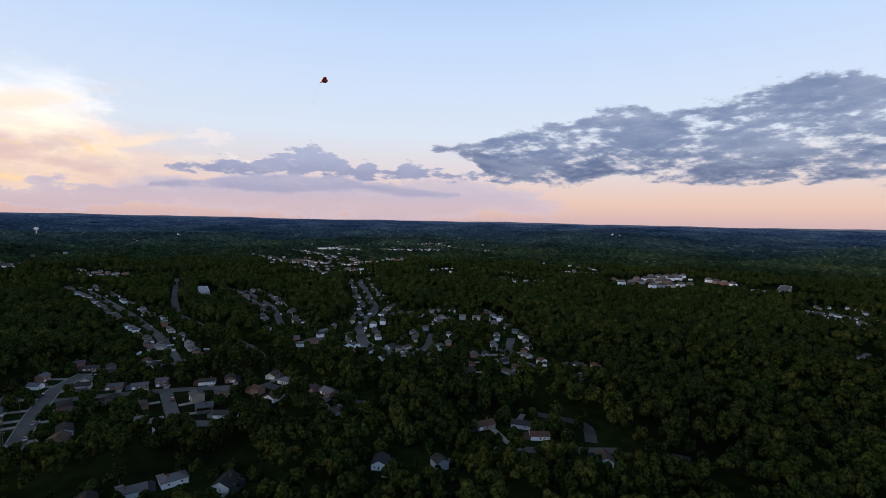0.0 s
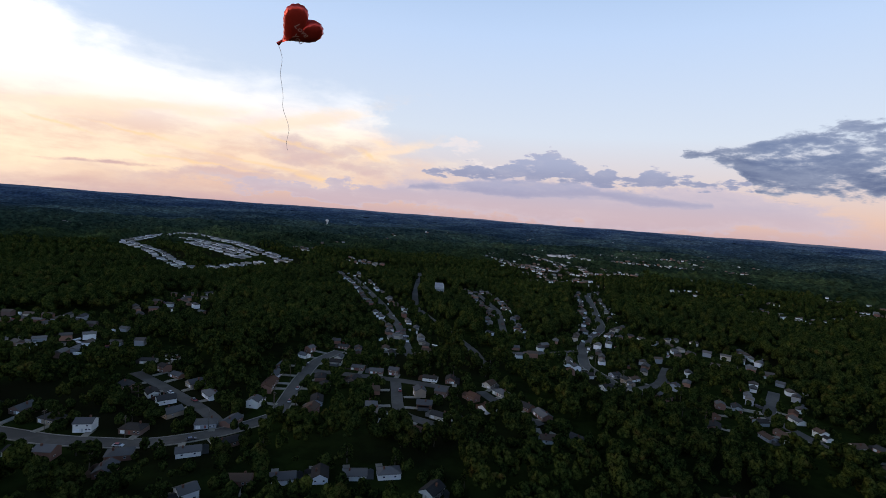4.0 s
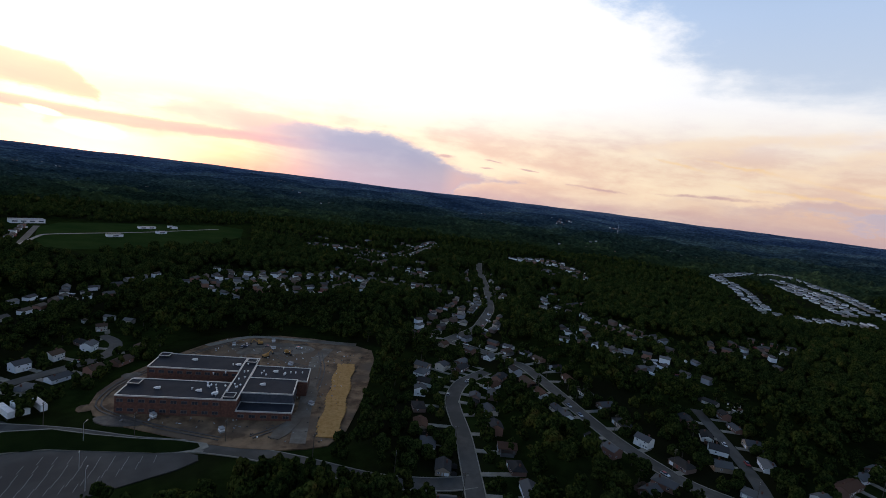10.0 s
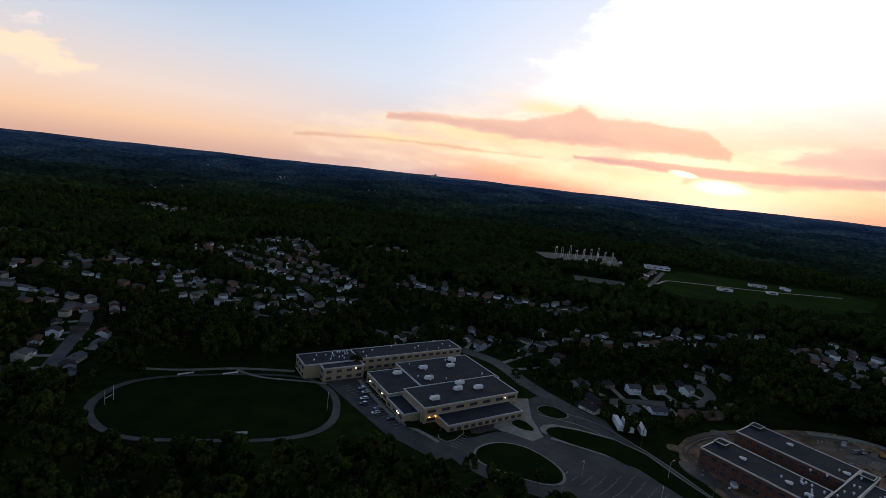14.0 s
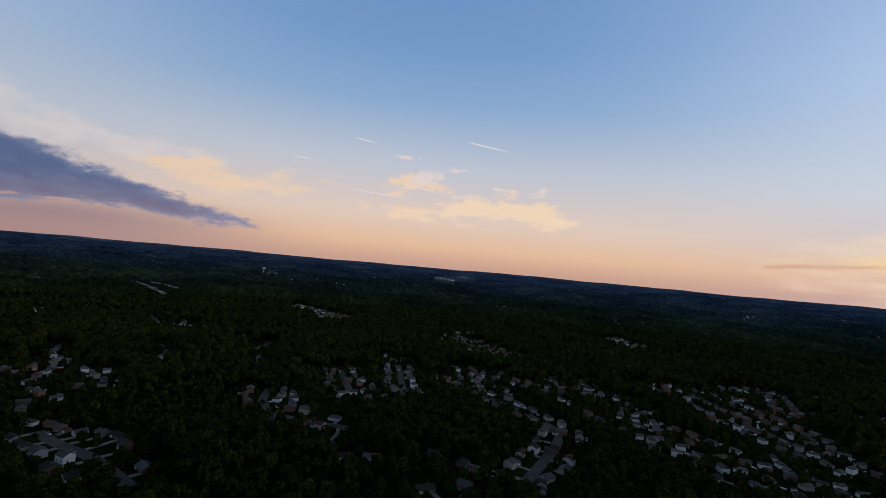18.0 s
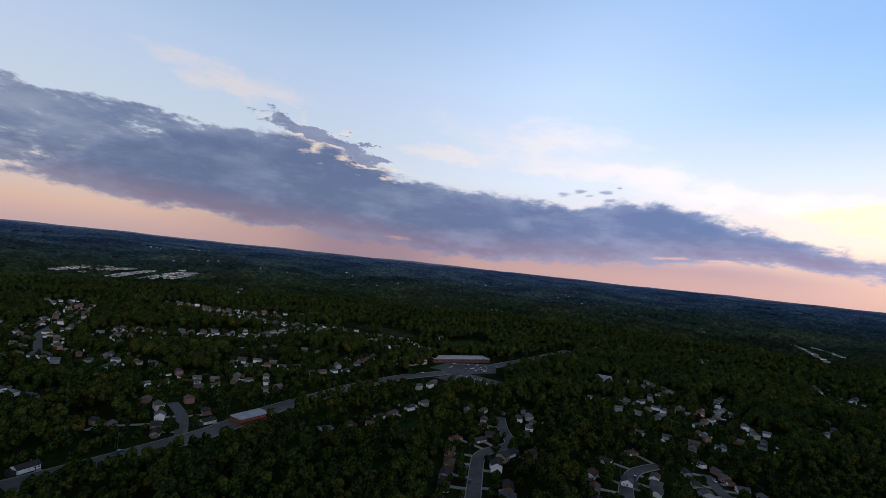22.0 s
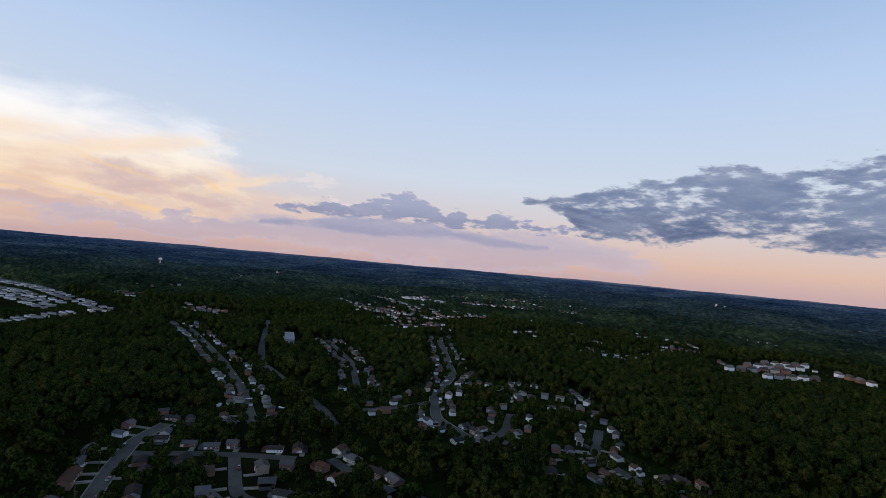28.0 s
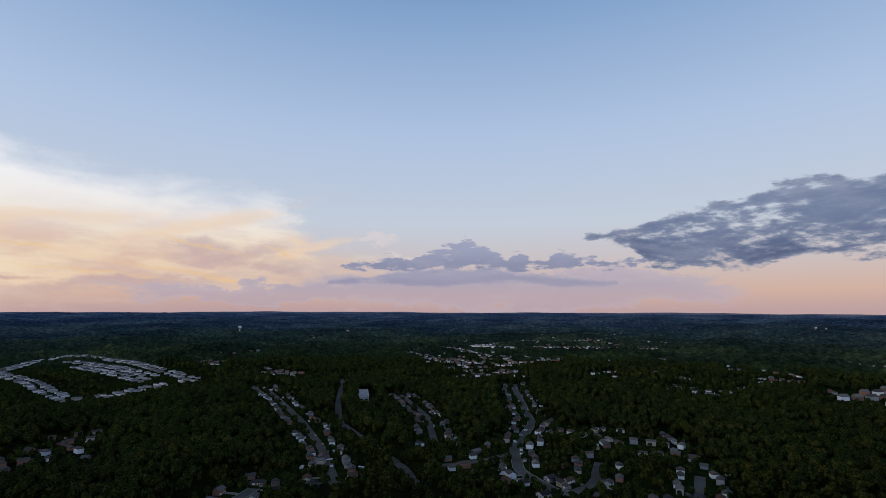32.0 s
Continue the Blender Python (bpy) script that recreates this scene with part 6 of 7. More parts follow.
PLOTS += [(707, 52), (496, 31), (509, 27), (781, 41), (1388, 59), (1479, 62), (813, 29), (1443, 46), (1446, -63), (1441, -115), (398, -55), (871, -232), (895, -248), (2203, -653), (519, -155), (1392, -421), (2081, -640), (487, -155), (1320, -426), (305, -100), (1396, -474), (483, -173), (529, -193), (537, -205), (557, -213), (473, -186), (572, -229), (407, -190), (505, -243), (348, -176), (514, -265), (575, -299), (526, -279), (725, -515), (677, -491), (472, -343), (497, -369), (632, -484), (675, -533), (519, -501), (451, -464), (274, -323), (597, -731), (709, -874), (645, -822)]
PLOTS += [(614, -810), (640, -871), (583, -812), (607, -864), (269, -419), (887, -1443), (859, -1468), (298, -534), (812, -1498), (802, -1539), (332, -755), (349, -816), (336, -837), (189, -480), (195, -507), (291, -780), (270, -740), (248, -706), (174, -502), (233, -699)]
PLOTS += [(-101, -625), (-108, -608), (-119, -593), (-123, -578), (-97, -419), (-133, -564), (-133, -537), (-136, -524), (-145, -511), (-148, -488), (-124, -408), (-230, -492), (-159, -314), (-258, -464), (-267, -412), (-206, -309), (-282, -411), (-290, -420), (-213, -285), (-304, -399), (-238, -278), (-223, -258), (-245, -269), (-375, -261), (-399, -271), (-420, -264), (-298, -184), (-410, -242), (-466, -260), (-347, -186), (-495, -251), (-518, -212), (-480, -195), (-558, -218), (-530, -207), (-516, -197), (-520, -180), (-536, -177), (-529, -165), (-552, -164), (-485, -142), (-550, -144), (-563, -143), (-508, -127), (-573, -133)]
PLOTS += [(-559, -128), (-592, -120), (-828, -136), (-652, -99), (-625, -85), (-616, -76), (-610, -65), (-840, -85), (-798, -70), (-578, -2), (-687, 0), (-661, 12), (-407, 22), (-615, 34), (-396, 27), (-324, 25), (-694, 76), (-759, 119), (-604, 118), (-957, 189), (-381, 78), (-1014, 214), (-991, 222), (-890, 231), (-615, 169), (-847, 237), (-588, 168), (-701, 202), (-926, 271), (-906, 277), (-857, 276), (-834, 275), (-537, 198), (-209, 138), (-161, 134), (-154, 152), (-141, 162), (-130, 172), (-119, 181), (-108, 190), (-86, 188), (-105, 256), (-58, 265), (-45, 273), (-27, 208)]
PLOTS += [(-1, 208), (74, 216), (108, 215), (61, -385), (64, -540), (62, -554), (23, -484), (4, -507)]


def settle_row(line, gap, back, jitter, skip=0.1):
    """Plots on both sides of a street."""
    c, t, n = ribbon(line, 1, 2.0)
    s = np.concatenate([[0], np.cumsum(np.hypot(*np.diff(c, axis=0).T))])
    for side in (-1, 1):
        at = random.uniform(4, gap)
        while at < s[-1] - 2:
            i = int(np.searchsorted(s, at))
            q = c[i] + n[i] * side * (back + random.uniform(-1, 1) * jitter)
            if random.random() > skip:
                PLOTS.append((q[0], q[1]))
            at += gap * random.uniform(0.9, 1.2)


# more rows of houses, out along the hills
ROWS = []
ROWS += [[(-562, 1595), (-439, 1505), (-306, 1350), (-202, 1316), (-116, 1268)], [(-378, 1214), (-289, 1174), (-208, 1137)], [(-266, 928), (-229, 978), (-188, 1033)], [(-417, 1674), (-289, 1860), (-123, 1944), (39, 2036), (205, 1993)], [(-488, 162), (-406, 177), (-392, 224)], [(-521, 212), (-446, 254)], [(-468, 292), (-449, 357)], [(-649, 858), (-558, 856)], [(-902, 950), (-835, 954)]]
ROWS += [[(-489, -207), (-548, -186), (-581, -131), (-599, -71), (-599, -8), (-601, 29)], [(-467, -185), (-479, -131), (-528, -87), (-569, -36)], [(-839, -203), (-872, -117), (-827, -40), (-1110, 25)], [(-772, -116), (-715, -45), (-714, 28)], [(-992, 187), (-1055, 274), (-858, 285)], [(-882, 226), (-806, 288)], [(-412, 4), (-429, 29), (-532, 62)]]
ROWS += [[(256, -693), (195, -695)], [(196, -526), (160, -546), (116, -526), (63, -547)], [(175, -468), (131, -444), (99, -421), (65, -400)], [(86, -573), (32, -539), (1, -461)], [(6, -451), (-18, -417), (-48, -387), (-81, -378), (-119, -389)], [(-43, -628), (-74, -540), (-102, -493), (-130, -472), (-157, -452)], [(-79, -715), (-144, -739), (-135, -608)], [(-203, -656), (-285, -671)], [(-217, -450), (-250, -433)], [(-249, -286), (-312, -268), (-382, -268)], [(-471, -204), (-547, -194), (-559, -127)], [(-484, -145), (-499, -106)]]
ROWS += [[(360, -840), (264, -744), (191, -724), (159, -724)], [(329, -435), (279, -423), (241, -374)], [(261, -481), (210, -407)], [(220, -566), (157, -482), (123, -480)], [(19, -492), (-13, -443), (-53, -404), (-77, -379)], [(22, -621), (-38, -671), (-96, -623), (-134, -603)], [(-86, -588), (-118, -516), (-151, -438)], [(-71, -405), (-137, -387)], [(540, -1650), (463, -1638)], [(772, -901), (579, -841)], [(-213, -473), (-245, -431), (-264, -382)], [(90, -596), (53, -554)], [(88, -1120), (26, -1021)]]
ROWS += [[(517, -207), (493, -253), (407, -249)], [(637, -225), (575, -251)], [(829, 479), (840, 403), (881, 300)], [(605, 354), (644, 320), (650, 264)], [(782, 345), (766, 200)]]
ROWS += [[(471, 621), (456, 511), (550, 525)], [(777, 656), (685, 534), (492, 433), (448, 335), (454, 306)], [(556, 407), (624, 375), (624, 295)], [(885, 532), (854, 446), (815, 345), (896, 296)], [(639, 326), (658, 271), (752, 223)], [(785, 224), (810, 143)], [(275, 1101), (334, 1044)], [(504, 244), (509, 179)], [(430, 247), (420, 198), (439, 180)]]
ROWS += [[(-544, 1371), (-365, 1173), (-289, 1137)], [(-267, 1330), (-170, 1162)], [(-294, 1624), (-97, 1707), (150, 1775)]]
for line in ROWS:
    settle_row(line, 15.5, 9.5, 3.5, 0.25)
for key in ("F", "I", "V", "P", "Q", "A", "C", "D", "E", "H", "J", "M", "K", "Ka", "L", "X", "brick", "rd", "Ns", "O", "R", "S", "T", "W", "j", "cul", "s"):
    settle_row(ROADS[key][0], 15.5, ROADS[key][1] / 2 + 10.5, 1.5, 0.22)
settle_row(ROADS["B"][0][2:], 16, 15, 2.0, 0.3)
road_pts = np.concatenate([ribbon(l, w, 5)[0] for l, w in ROADS.values()])
road_half = np.concatenate([np.full(len(ribbon(l, w, 5)[0]), w / 2) for l, w in ROADS.values()])
kept = []
plot_a = np.array(PLOTS, float)
for i, (x, y) in enumerate(PLOTS):
    gap = np.hypot(road_pts[:, 0] - x, road_pts[:, 1] - y) - road_half
    k = int(gap.argmin())
    if gap[k] < 5.2:                      # set back from the kerb
        away = np.array((x, y)) - road_pts[k]
        x, y = road_pts[k] + away / max(np.hypot(*away), 1e-3) * (road_half[k] + 6.5)
    if any(inside(p, np.array([x]), np.array([y]))[0] for p in OPEN):
        continue
    if any((x - q[0]) ** 2 + (y - q[1]) ** 2 < 11.0 ** 2 for q in kept):
        continue
    if gap[k] < 38:
        street = tuple(road_pts[k])
        facing = math.degrees(math.atan2(street[1] - y, street[0] - x)) + 90
    else:                                 # in line with the next plot
        d = np.hypot(plot_a[:, 0] - x, plot_a[:, 1] - y)
        d[d < 4] = 1e9
        nb = plot_a[int(d.argmin())]
        facing = math.degrees(math.atan2(nb[1] - y, nb[0] - x)) + random.choice((0, 180))
        street = (x + 14 * math.sin(radians(facing)), y - 14 * math.cos(radians(facing)))
    kept.append((x, y, facing + random.uniform(-5, 5), street))
kept.sort(key=lambda k: math.hypot(k[0], k[1] - 18))
NEAR = 270
drive_bm = bmesh.new()
box(drive_bm, -1.5, 1.5, 0, 1, -0.4, 0.0)
drive_mesh = part("driveway", drive_bm, M_CONCRETE)
used = set()
for i, (x, y, a, street) in enumerate(kept[:NEAR]):
    k = random.choice((0, 0, 0, 2, 2, 4, 4, 1, 0, 3))
    m = Matrix.Translation((x, y, gz(x, y) + 0.35)) @ pose(0, 0, 0, 0, 0, a)
    size = (0.78 if math.hypot(x, y) < 345 else 0.68) * random.uniform(0.94, 1.06)
    KINDS[k].scale = (size, size, size * 0.86)
    if k in used:
        copy_thing(KINDS[k], m)
    else:
        KINDS[k].matrix_basis = m @ Matrix.Diagonal((size, size, size * 0.86, 1))
        used.add(k)
    out = Vector((street[0] - x, street[1] - y, 0))
    side = Vector((-out.y, out.x, 0)).normalized() * (3.2 if k != 3 else 5)
    m = Matrix.Translation((x + side.x, y + side.y, gz(x, y) + 0.3)) @ pose(0, 0, 0, 0, 0, math.degrees(math.atan2(out.y, out.x)) - 90) @ Matrix.Diagonal((1, max(out.length - 4, 3), 1, 1))
    dr = drive_mesh if i == 0 else drive_mesh.copy()
    if i:
        scene.collection.objects.link(dr)
    dr.matrix_basis = m
    tagged(dr, "pale concrete driveway from street to house", "driveway", kind="structure")

# houses further off
far_spots = [(x, y, a, 0.3) for x, y, a, _ in kept[NEAR:]]
taken = np.array([k[:2] for k in kept] + [(0.0, 0.0)] * 1500)
count = len(kept)
for x, y, a, _ in kept[NEAR:]:             # their neighbours along the street
    for side in (-1, 1):
        q = np.array((x + side * 14.5 * math.cos(radians(a)), y + side * 14.5 * math.sin(radians(a)))) + [random.uniform(-2, 2), random.uniform(-2, 2)]
        free = np.hypot(*(taken[:count] - q).T).min() > 11 and (np.hypot(*(road_pts - q).T) - road_half).min() > 6
        if random.random() < 0.4 and free and count < len(taken) and not any(inside(p, q[:1], q[1:])[0] for p in OPEN):
            far_spots.append((q[0], q[1], a + random.uniform(-8, 8), 0.3))
            taken[count] = q
            count += 1
for _ in range(120):
    r, b = random.uniform(1500, 3300), random.uniform(0, 2 * math.pi)
    cx, cy, hd = r * math.cos(b), r * math.sin(b), random.uniform(0, math.pi)
    for _ in range(random.randint(3, 13)):
        q, o = random.uniform(-130, 130), random.uniform(-32, 32)
        far_spots.append((cx + q * math.cos(hd) - o * math.sin(hd), cy + q * math.sin(hd) + o * math.cos(hd), math.degrees(hd) + random.choice((0, 90)), 0.3))


def block_stuff(name, places, sizes, mats, label, category):
    """Many small pitched-roof buildings as one mesh; a place is x, y, heading, base."""
    V, F, I = [], [], []
    for (x, y, a, base), (w, d, h, rise) in zip(places, sizes):
        c, s = math.cos(radians(a)), math.sin(radians(a))
        z = gz(x, y) + base + (8.0 if math.hypot(x, y) > 2600 else 4.0 if max(abs(x), abs(y)) > 1990 else 0)
        lo = [(-w / 2, -d / 2), (w / 2, -d / 2), (w / 2, d / 2), (-w / 2, d / 2)]
        pts = [(px, py, -5) for px, py in lo] + [(px, py, h) for px, py in lo]
        o = 0.4
        pts += [(-w / 2 - o, -d / 2 - o, h - .1), (w / 2 + o, -d / 2 - o, h - .1), (w / 2 + o, d / 2 + o, h - .1), (-w / 2 - o, d / 2 + o, h - .1), (-w / 2 - o, 0, h + rise), (w / 2 + o, 0, h + rise)]
        n = len(V)
        V += [(x + px * c - py * s, y + px * s + py * c, z + pz) for px, py, pz in pts]
        F += [[n + i for i in q] for q in ((0, 1, 5, 4), (1, 2, 6, 5), (2, 3, 7, 6), (3, 0, 4, 7))]
        F += [[n + i for i in q] for q in ((8, 9, 13, 12), (10, 11, 12, 13), (9, 10, 13, 13), (11, 8, 12, 12))]
        I += [0] * 4 + [1] * 4
    quads = [q if q[2] != q[3] else q[:3] for q in F]
    me = bpy.data.meshes.new(name)
    me.from_pydata(V, [], quads)
    for m in mats:
        me.materials.append(m)
    me.polygons.foreach_set("material_index", I)
    me.update()
    return tagged(new(name, me), label, category, kind="stuff")


block_stuff("distant_houses", far_spots, [(random.uniform(5.6, 8.6), random.uniform(4.8, 6), random.choice((2.3, 2.5, 2.7, 3.8)), random.uniform(1.2, 1.7)) for _ in far_spots],
            [M_FARWALL, M_FARROOF], "pale and brick houses scattered among far trees", "houses")

M_FARCAR = material("far_car_paint", isle_colours([(0.75, 0.75, 0.77), (0.05, 0.05, 0.06), (0.80, 0.80, 0.80), (0.30, 0.31, 0.33), (0.25, 0.03, 0.03), (0.62, 0.62, 0.64)]), 0.35)
lots = [(x + random.uniform(-9, 9), y + random.uniform(-9, 9), random.uniform(0, 180), 0.3) for x, y, *_ in far_spots if math.hypot(x, y) < 1500 and random.random() < 0.8]
lots = [q for q in lots if not any(abs(q[0] - h[0]) < 5 and abs(q[1] - h[1]) < 5 for h in far_spots)]
block_stuff("parked_cars", lots, [(random.uniform(3.9, 4.8), 1.8, 1.1, 0.35) for _ in lots], [M_FARCAR, M_FARCAR], "cars parked beside far houses", "cars")
sheds = [(x + random.choice((-1, 1)) * random.uniform(9, 13), y + random.choice((-1, 1)) * random.uniform(7, 12), random.uniform(0, 90), 0.2) for x, y, *_ in far_spots if math.hypot(x, y) < 1200 and random.random() < 0.4]
block_stuff("garden_sheds", sheds, [(random.uniform(2.4, 4), random.uniform(2, 3), 2.0, 0.6) for _ in sheds], [M_FARWALL, M_FARROOF], "small sheds and garages behind far houses", "sheds")

# mobile home parks and terraces
homes = []


def home_rows(lines, gap=11, sides=(1,)):
    for line in lines:
        c, t, n = ribbon(line, 1, 2.0)
        s = np.concatenate([[0], np.cumsum(np.hypot(*np.diff(c, axis=0).T))])
        for side in sides:
            at = 5.0
            while at < s[-1]:
                i = int(np.searchsorted(s, at))
                q = c[i] + n[i] * side * 8.5
                if random.random() > 0.3:
                    homes.append((q[0] + random.uniform(-2, 2), q[1] + random.uniform(-2, 2), math.degrees(math.atan2(n[i][1], n[i][0])) + random.uniform(-14, 14), 0.4))
                at += gap * random.uniform(0.9, 1.25)


home_rows([[(-1110, 670), (-1260, 835), (-1295, 960), (-1025, 886), (-822, 792), (-690, 730), (-695, 665), (-682, 550)], [(-690, 520), (-765, 544), (-929, 620), (-1110, 670)],
           [(-1060, 790), (-889, 735), (-756, 690)], [(-1180, 860), (-960, 800), (-790, 735)]], 9.5, (-1, 1))
home_rows([[(1193, 1008), (1635, 1141)], [(1190, 940), (1700, 1085)], [(1200, 870), (1780, 1010)], [(1206, 800), (1640, 890)], [(1300, 780), (1560, 830)]], 11, (-1, 1))
home_rows([[(1440, -1000), (1150, -880)], [(1440, -950), (1060, -770)]], 14)
block_stuff("mobile_homes", homes, [(random.uniform(6.5, 12), random.uniform(3.2, 4.6), random.uniform(2.0, 2.7), 0.6) for _ in homes], [M_TRAILER, M_TRAILERTOP], "rows of pale mobile homes on open lots", "mobile homes")
terraces = []
for cx, cy, n, hd in ((380, 900, 6, 20), (430, 960, 6, 20), (470, 1010, 5, 20), (410, 860, 5, 20), (520, 930, 4, 100)):
    for i in range(n):
        q = (i - n / 2) * 21
        terraces.append((cx + q * math.cos(radians(hd)), cy + q * math.sin(radians(hd)), hd, 0.4))
block_stuff("terraced_homes", terraces, [(random.uniform(9, 13), 9, 5.0, 3.6) for _ in terraces], [M_FARWALL, M_FARROOF], "pale two-storey terraced homes with grey roofs", "terraces")

# ---- woods ----
CELL = 4.0
EXT = 2000
gx, gy = np.meshgrid(np.arange(-EXT, EXT, CELL) + CELL / 2, np.arange(-EXT, EXT, CELL) + CELL / 2, indexing="ij")
closed = np.zeros(gx.shape, np.uint8)          # 1: nothing grows; 2: garden trees only


def stamp(x, y, r, value):
    i0, i1 = int((x - r + EXT) / CELL), int((x + r + EXT) / CELL) + 1
    j0, j1 = int((y - r + EXT) / CELL), int((y + r + EXT) / CELL) + 1
    if i0 < 0 or j0 < 0 or i1 > gx.shape[0] or j1 > gx.shape[0]:
        return
    s = np.s_[i0:i1, j0:j1]
    near = (gx[s] - x) ** 2 + (gy[s] - y) ** 2 < r * r
    closed[s] = np.where(near & ((closed[s] != 1) | (value == 1)), value, closed[s])


def open_view(x, y, r, value, back):
    """Clears round a place and a little way on its downhill, southern or open side."""
    d = math.hypot(x, y)
    for k in np.arange(0, back, 6.0):
        stamp(x - x / d * k, y - y / d * k, r, value)


for x, y, *_ in kept:
    open_view(x, y, 15, 2, 0.06 * math.hypot(x, y))
for x, y, *_ in far_spots:
    open_view(x, y, 13, 2, 45)
for (x, y), h in zip(road_pts, road_half):
    open_view(x, y, h + 4, 2, 0.06 * math.hypot(x, y))
for x, y, *_ in homes + terraces:
    open_view(x, y, 24, 2, 110)
for x, y, *_ in homes + terraces:
    open_view(x, y, 11, 1, 26)
for x, y, *_ in kept:
    open_view(x, y, 7.6 if math.hypot(x, y) < 345 else 7.0, 1, 5 if math.hypot(x, y) < 345 else 9)
for x, y, *_ in far_spots:
    open_view(x, y, 5.4, 1, 7)
for (x, y), h in zip(road_pts, road_half):
    open_view(x, y, h + (3.0 if math.hypot(x, y) < 345 else 1.5), 1, 6)
for x, y in ((560, -10), (545, -28), (566, 8), (585, -30), (610, -10), (628, -25), (603, 14), (640, 0)):
    open_view(x, y, 24, 1, 40)
for x, y in ribbon(*ROADS["N"], 8)[0]:
    open_view(x, y, 9, 1, 26)
for p in OPEN[4:8]:                            # the slopes below the substation and the big meadow
    for (x0, y0), (x1, y1) in zip(p, p[1:] + p[:1]):
        for k in np.arange(0, 1, 0.12):
            open_view(x0 + (x1 - x0) * k, y0 + (y1 - y0) * k, 9, 1, 60)
for p in OPEN:
    closed[inside(p, gx, gy)] = 1


def scatter(r0, r1, cell, garden):
    n = int(r1 / cell) + 1
    i, j = np.meshgrid(np.arange(-n, n), np.arange(-n, n), indexing="ij")
    x = (i + rng.uniform(-.42, .42, i.shape)) * cell
    y = (j + rng.uniform(-.42, .42, i.shape)) * cell
    r = np.hypot(x, y)
    k = (r > r0) & (r < r1) & (np.abs(x) < EXT - 5) & (np.abs(y) < EXT - 5)
    x, y = x[k], y[k]
    c = closed[((x + EXT) / CELL).astype(int), ((y + EXT) / CELL).astype(int)]
    ok = (c == 0) | ((c == 2) & (rng.random(len(x)) < garden))
    return x[ok], y[ok], c[ok]


def ico():
    bm = bmesh.new()
    bmesh.ops.create_icosphere(bm, subdivisions=1, radius=1)
    v = np.array([q.co for q in bm.verts])
    f = np.array([[q.index for q in p.verts] for p in bm.faces])
    bm.free()
    return v, f


ICO_V, ICO_F = ico()


def crown_template(clumps, seed, tufts=0):
    """Clumps of leaves in a loose, uneven dome one metre in radius."""
    g = np.random.default_rng(seed)
    V, F = [], []
    for c in range(clumps):
        a, h = 2.4 * c + g.uniform(-.4, .4), g.uniform(-0.35, 0.75)
        rr = 0.62 * math.sqrt(max(0.05, 1 - h * h)) * g.uniform(0.7, 1.15)
        s = g.uniform(0.28, 0.5) if clumps > 3 else g.uniform(0.7, 0.9)
        if clumps <= 3:
            rr *= 0.75 * (clumps > 1)
        q = ICO_V * (1 + g.uniform(-.22, .22, (len(ICO_V), 1))) * s * [1, 1, 0.85] + [rr * math.cos(a), rr * math.sin(a), h * 0.85]
        F.append(ICO_F + len(V) * len(ICO_V))
        V.append(q)
    V, F = np.concatenate(V), np.concatenate(F)
    if tufts:                                      # ragged leaf sprays that break the outline
        t = F[g.integers(0, len(F), tufts)]
        at = V[t].mean(1)
        out = at - [0, 0, -0.1]
        out /= np.linalg.norm(out, axis=1)[:, None]
        side = np.cross(out, g.normal(0, 1, (tufts, 3)))
        side /= np.linalg.norm(side, axis=1)[:, None]
        s = g.uniform(0.05, 0.11, (tufts, 1))
        tri = np.stack([at - side * s - out * .05, at + side * s - out * .05, at + out * s * 1.3 + g.normal(0, .04, (tufts, 3))], 1).reshape(-1, 3)
        F = np.concatenate([F, np.arange(tufts * 3).reshape(-1, 3) + len(V)])
        V = np.concatenate([V, tri])
    return V, F


def plant(name, x, y, c, clumps, kinds, label, seed, low=10.5, high=18.0, garden=9.0, tufts=0):
    """A stretch of woods as one mesh of leaf clumps."""
    g = np.random.default_rng(seed)
    V, F, base = [], [], 0
    pick = g.integers(0, kinds, len(x))
    for k in range(kinds):
        m = pick == k
        tv, tf = crown_template(clumps, seed * 31 + k, tufts)
        n = int(m.sum())
        s = np.where(c[m] == 2, g.uniform(1.5, 4.0, n), 3.0 + 3.9 * g.random(n) ** 1.6)
        tall = s * g.uniform(1.1, 1.8, n)
        top = np.where(c[m] == 2, g.uniform(garden * .5, garden, n), g.uniform(low, high, n) + 3 * np.sin(x[m] / 31 + 2 * np.sin(y[m] / 57)) + s * .4)
        a = g.uniform(0, 2 * np.pi, n)
        ca, sa = np.cos(a)[:, None], np.sin(a)[:, None]
        vx = (tv[None, :, 0] * ca - tv[None, :, 1] * sa) * s[:, None] + x[m][:, None]
        vy = (tv[None, :, 0] * sa + tv[None, :, 1] * ca) * s[:, None] + y[m][:, None]
        vz = tv[None, :, 2] * tall[:, None] + (ground_z(x[m], y[m]) + top - tall)[:, None]
        V.append(np.stack([vx, vy, vz], -1).reshape(-1, 3))
        F.append((tf[None] + (np.arange(n) * len(tv))[:, None, None]).reshape(-1, 3) + base)
        base += n * len(tv)
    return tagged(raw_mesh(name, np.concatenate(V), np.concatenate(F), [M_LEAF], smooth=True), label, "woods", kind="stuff")


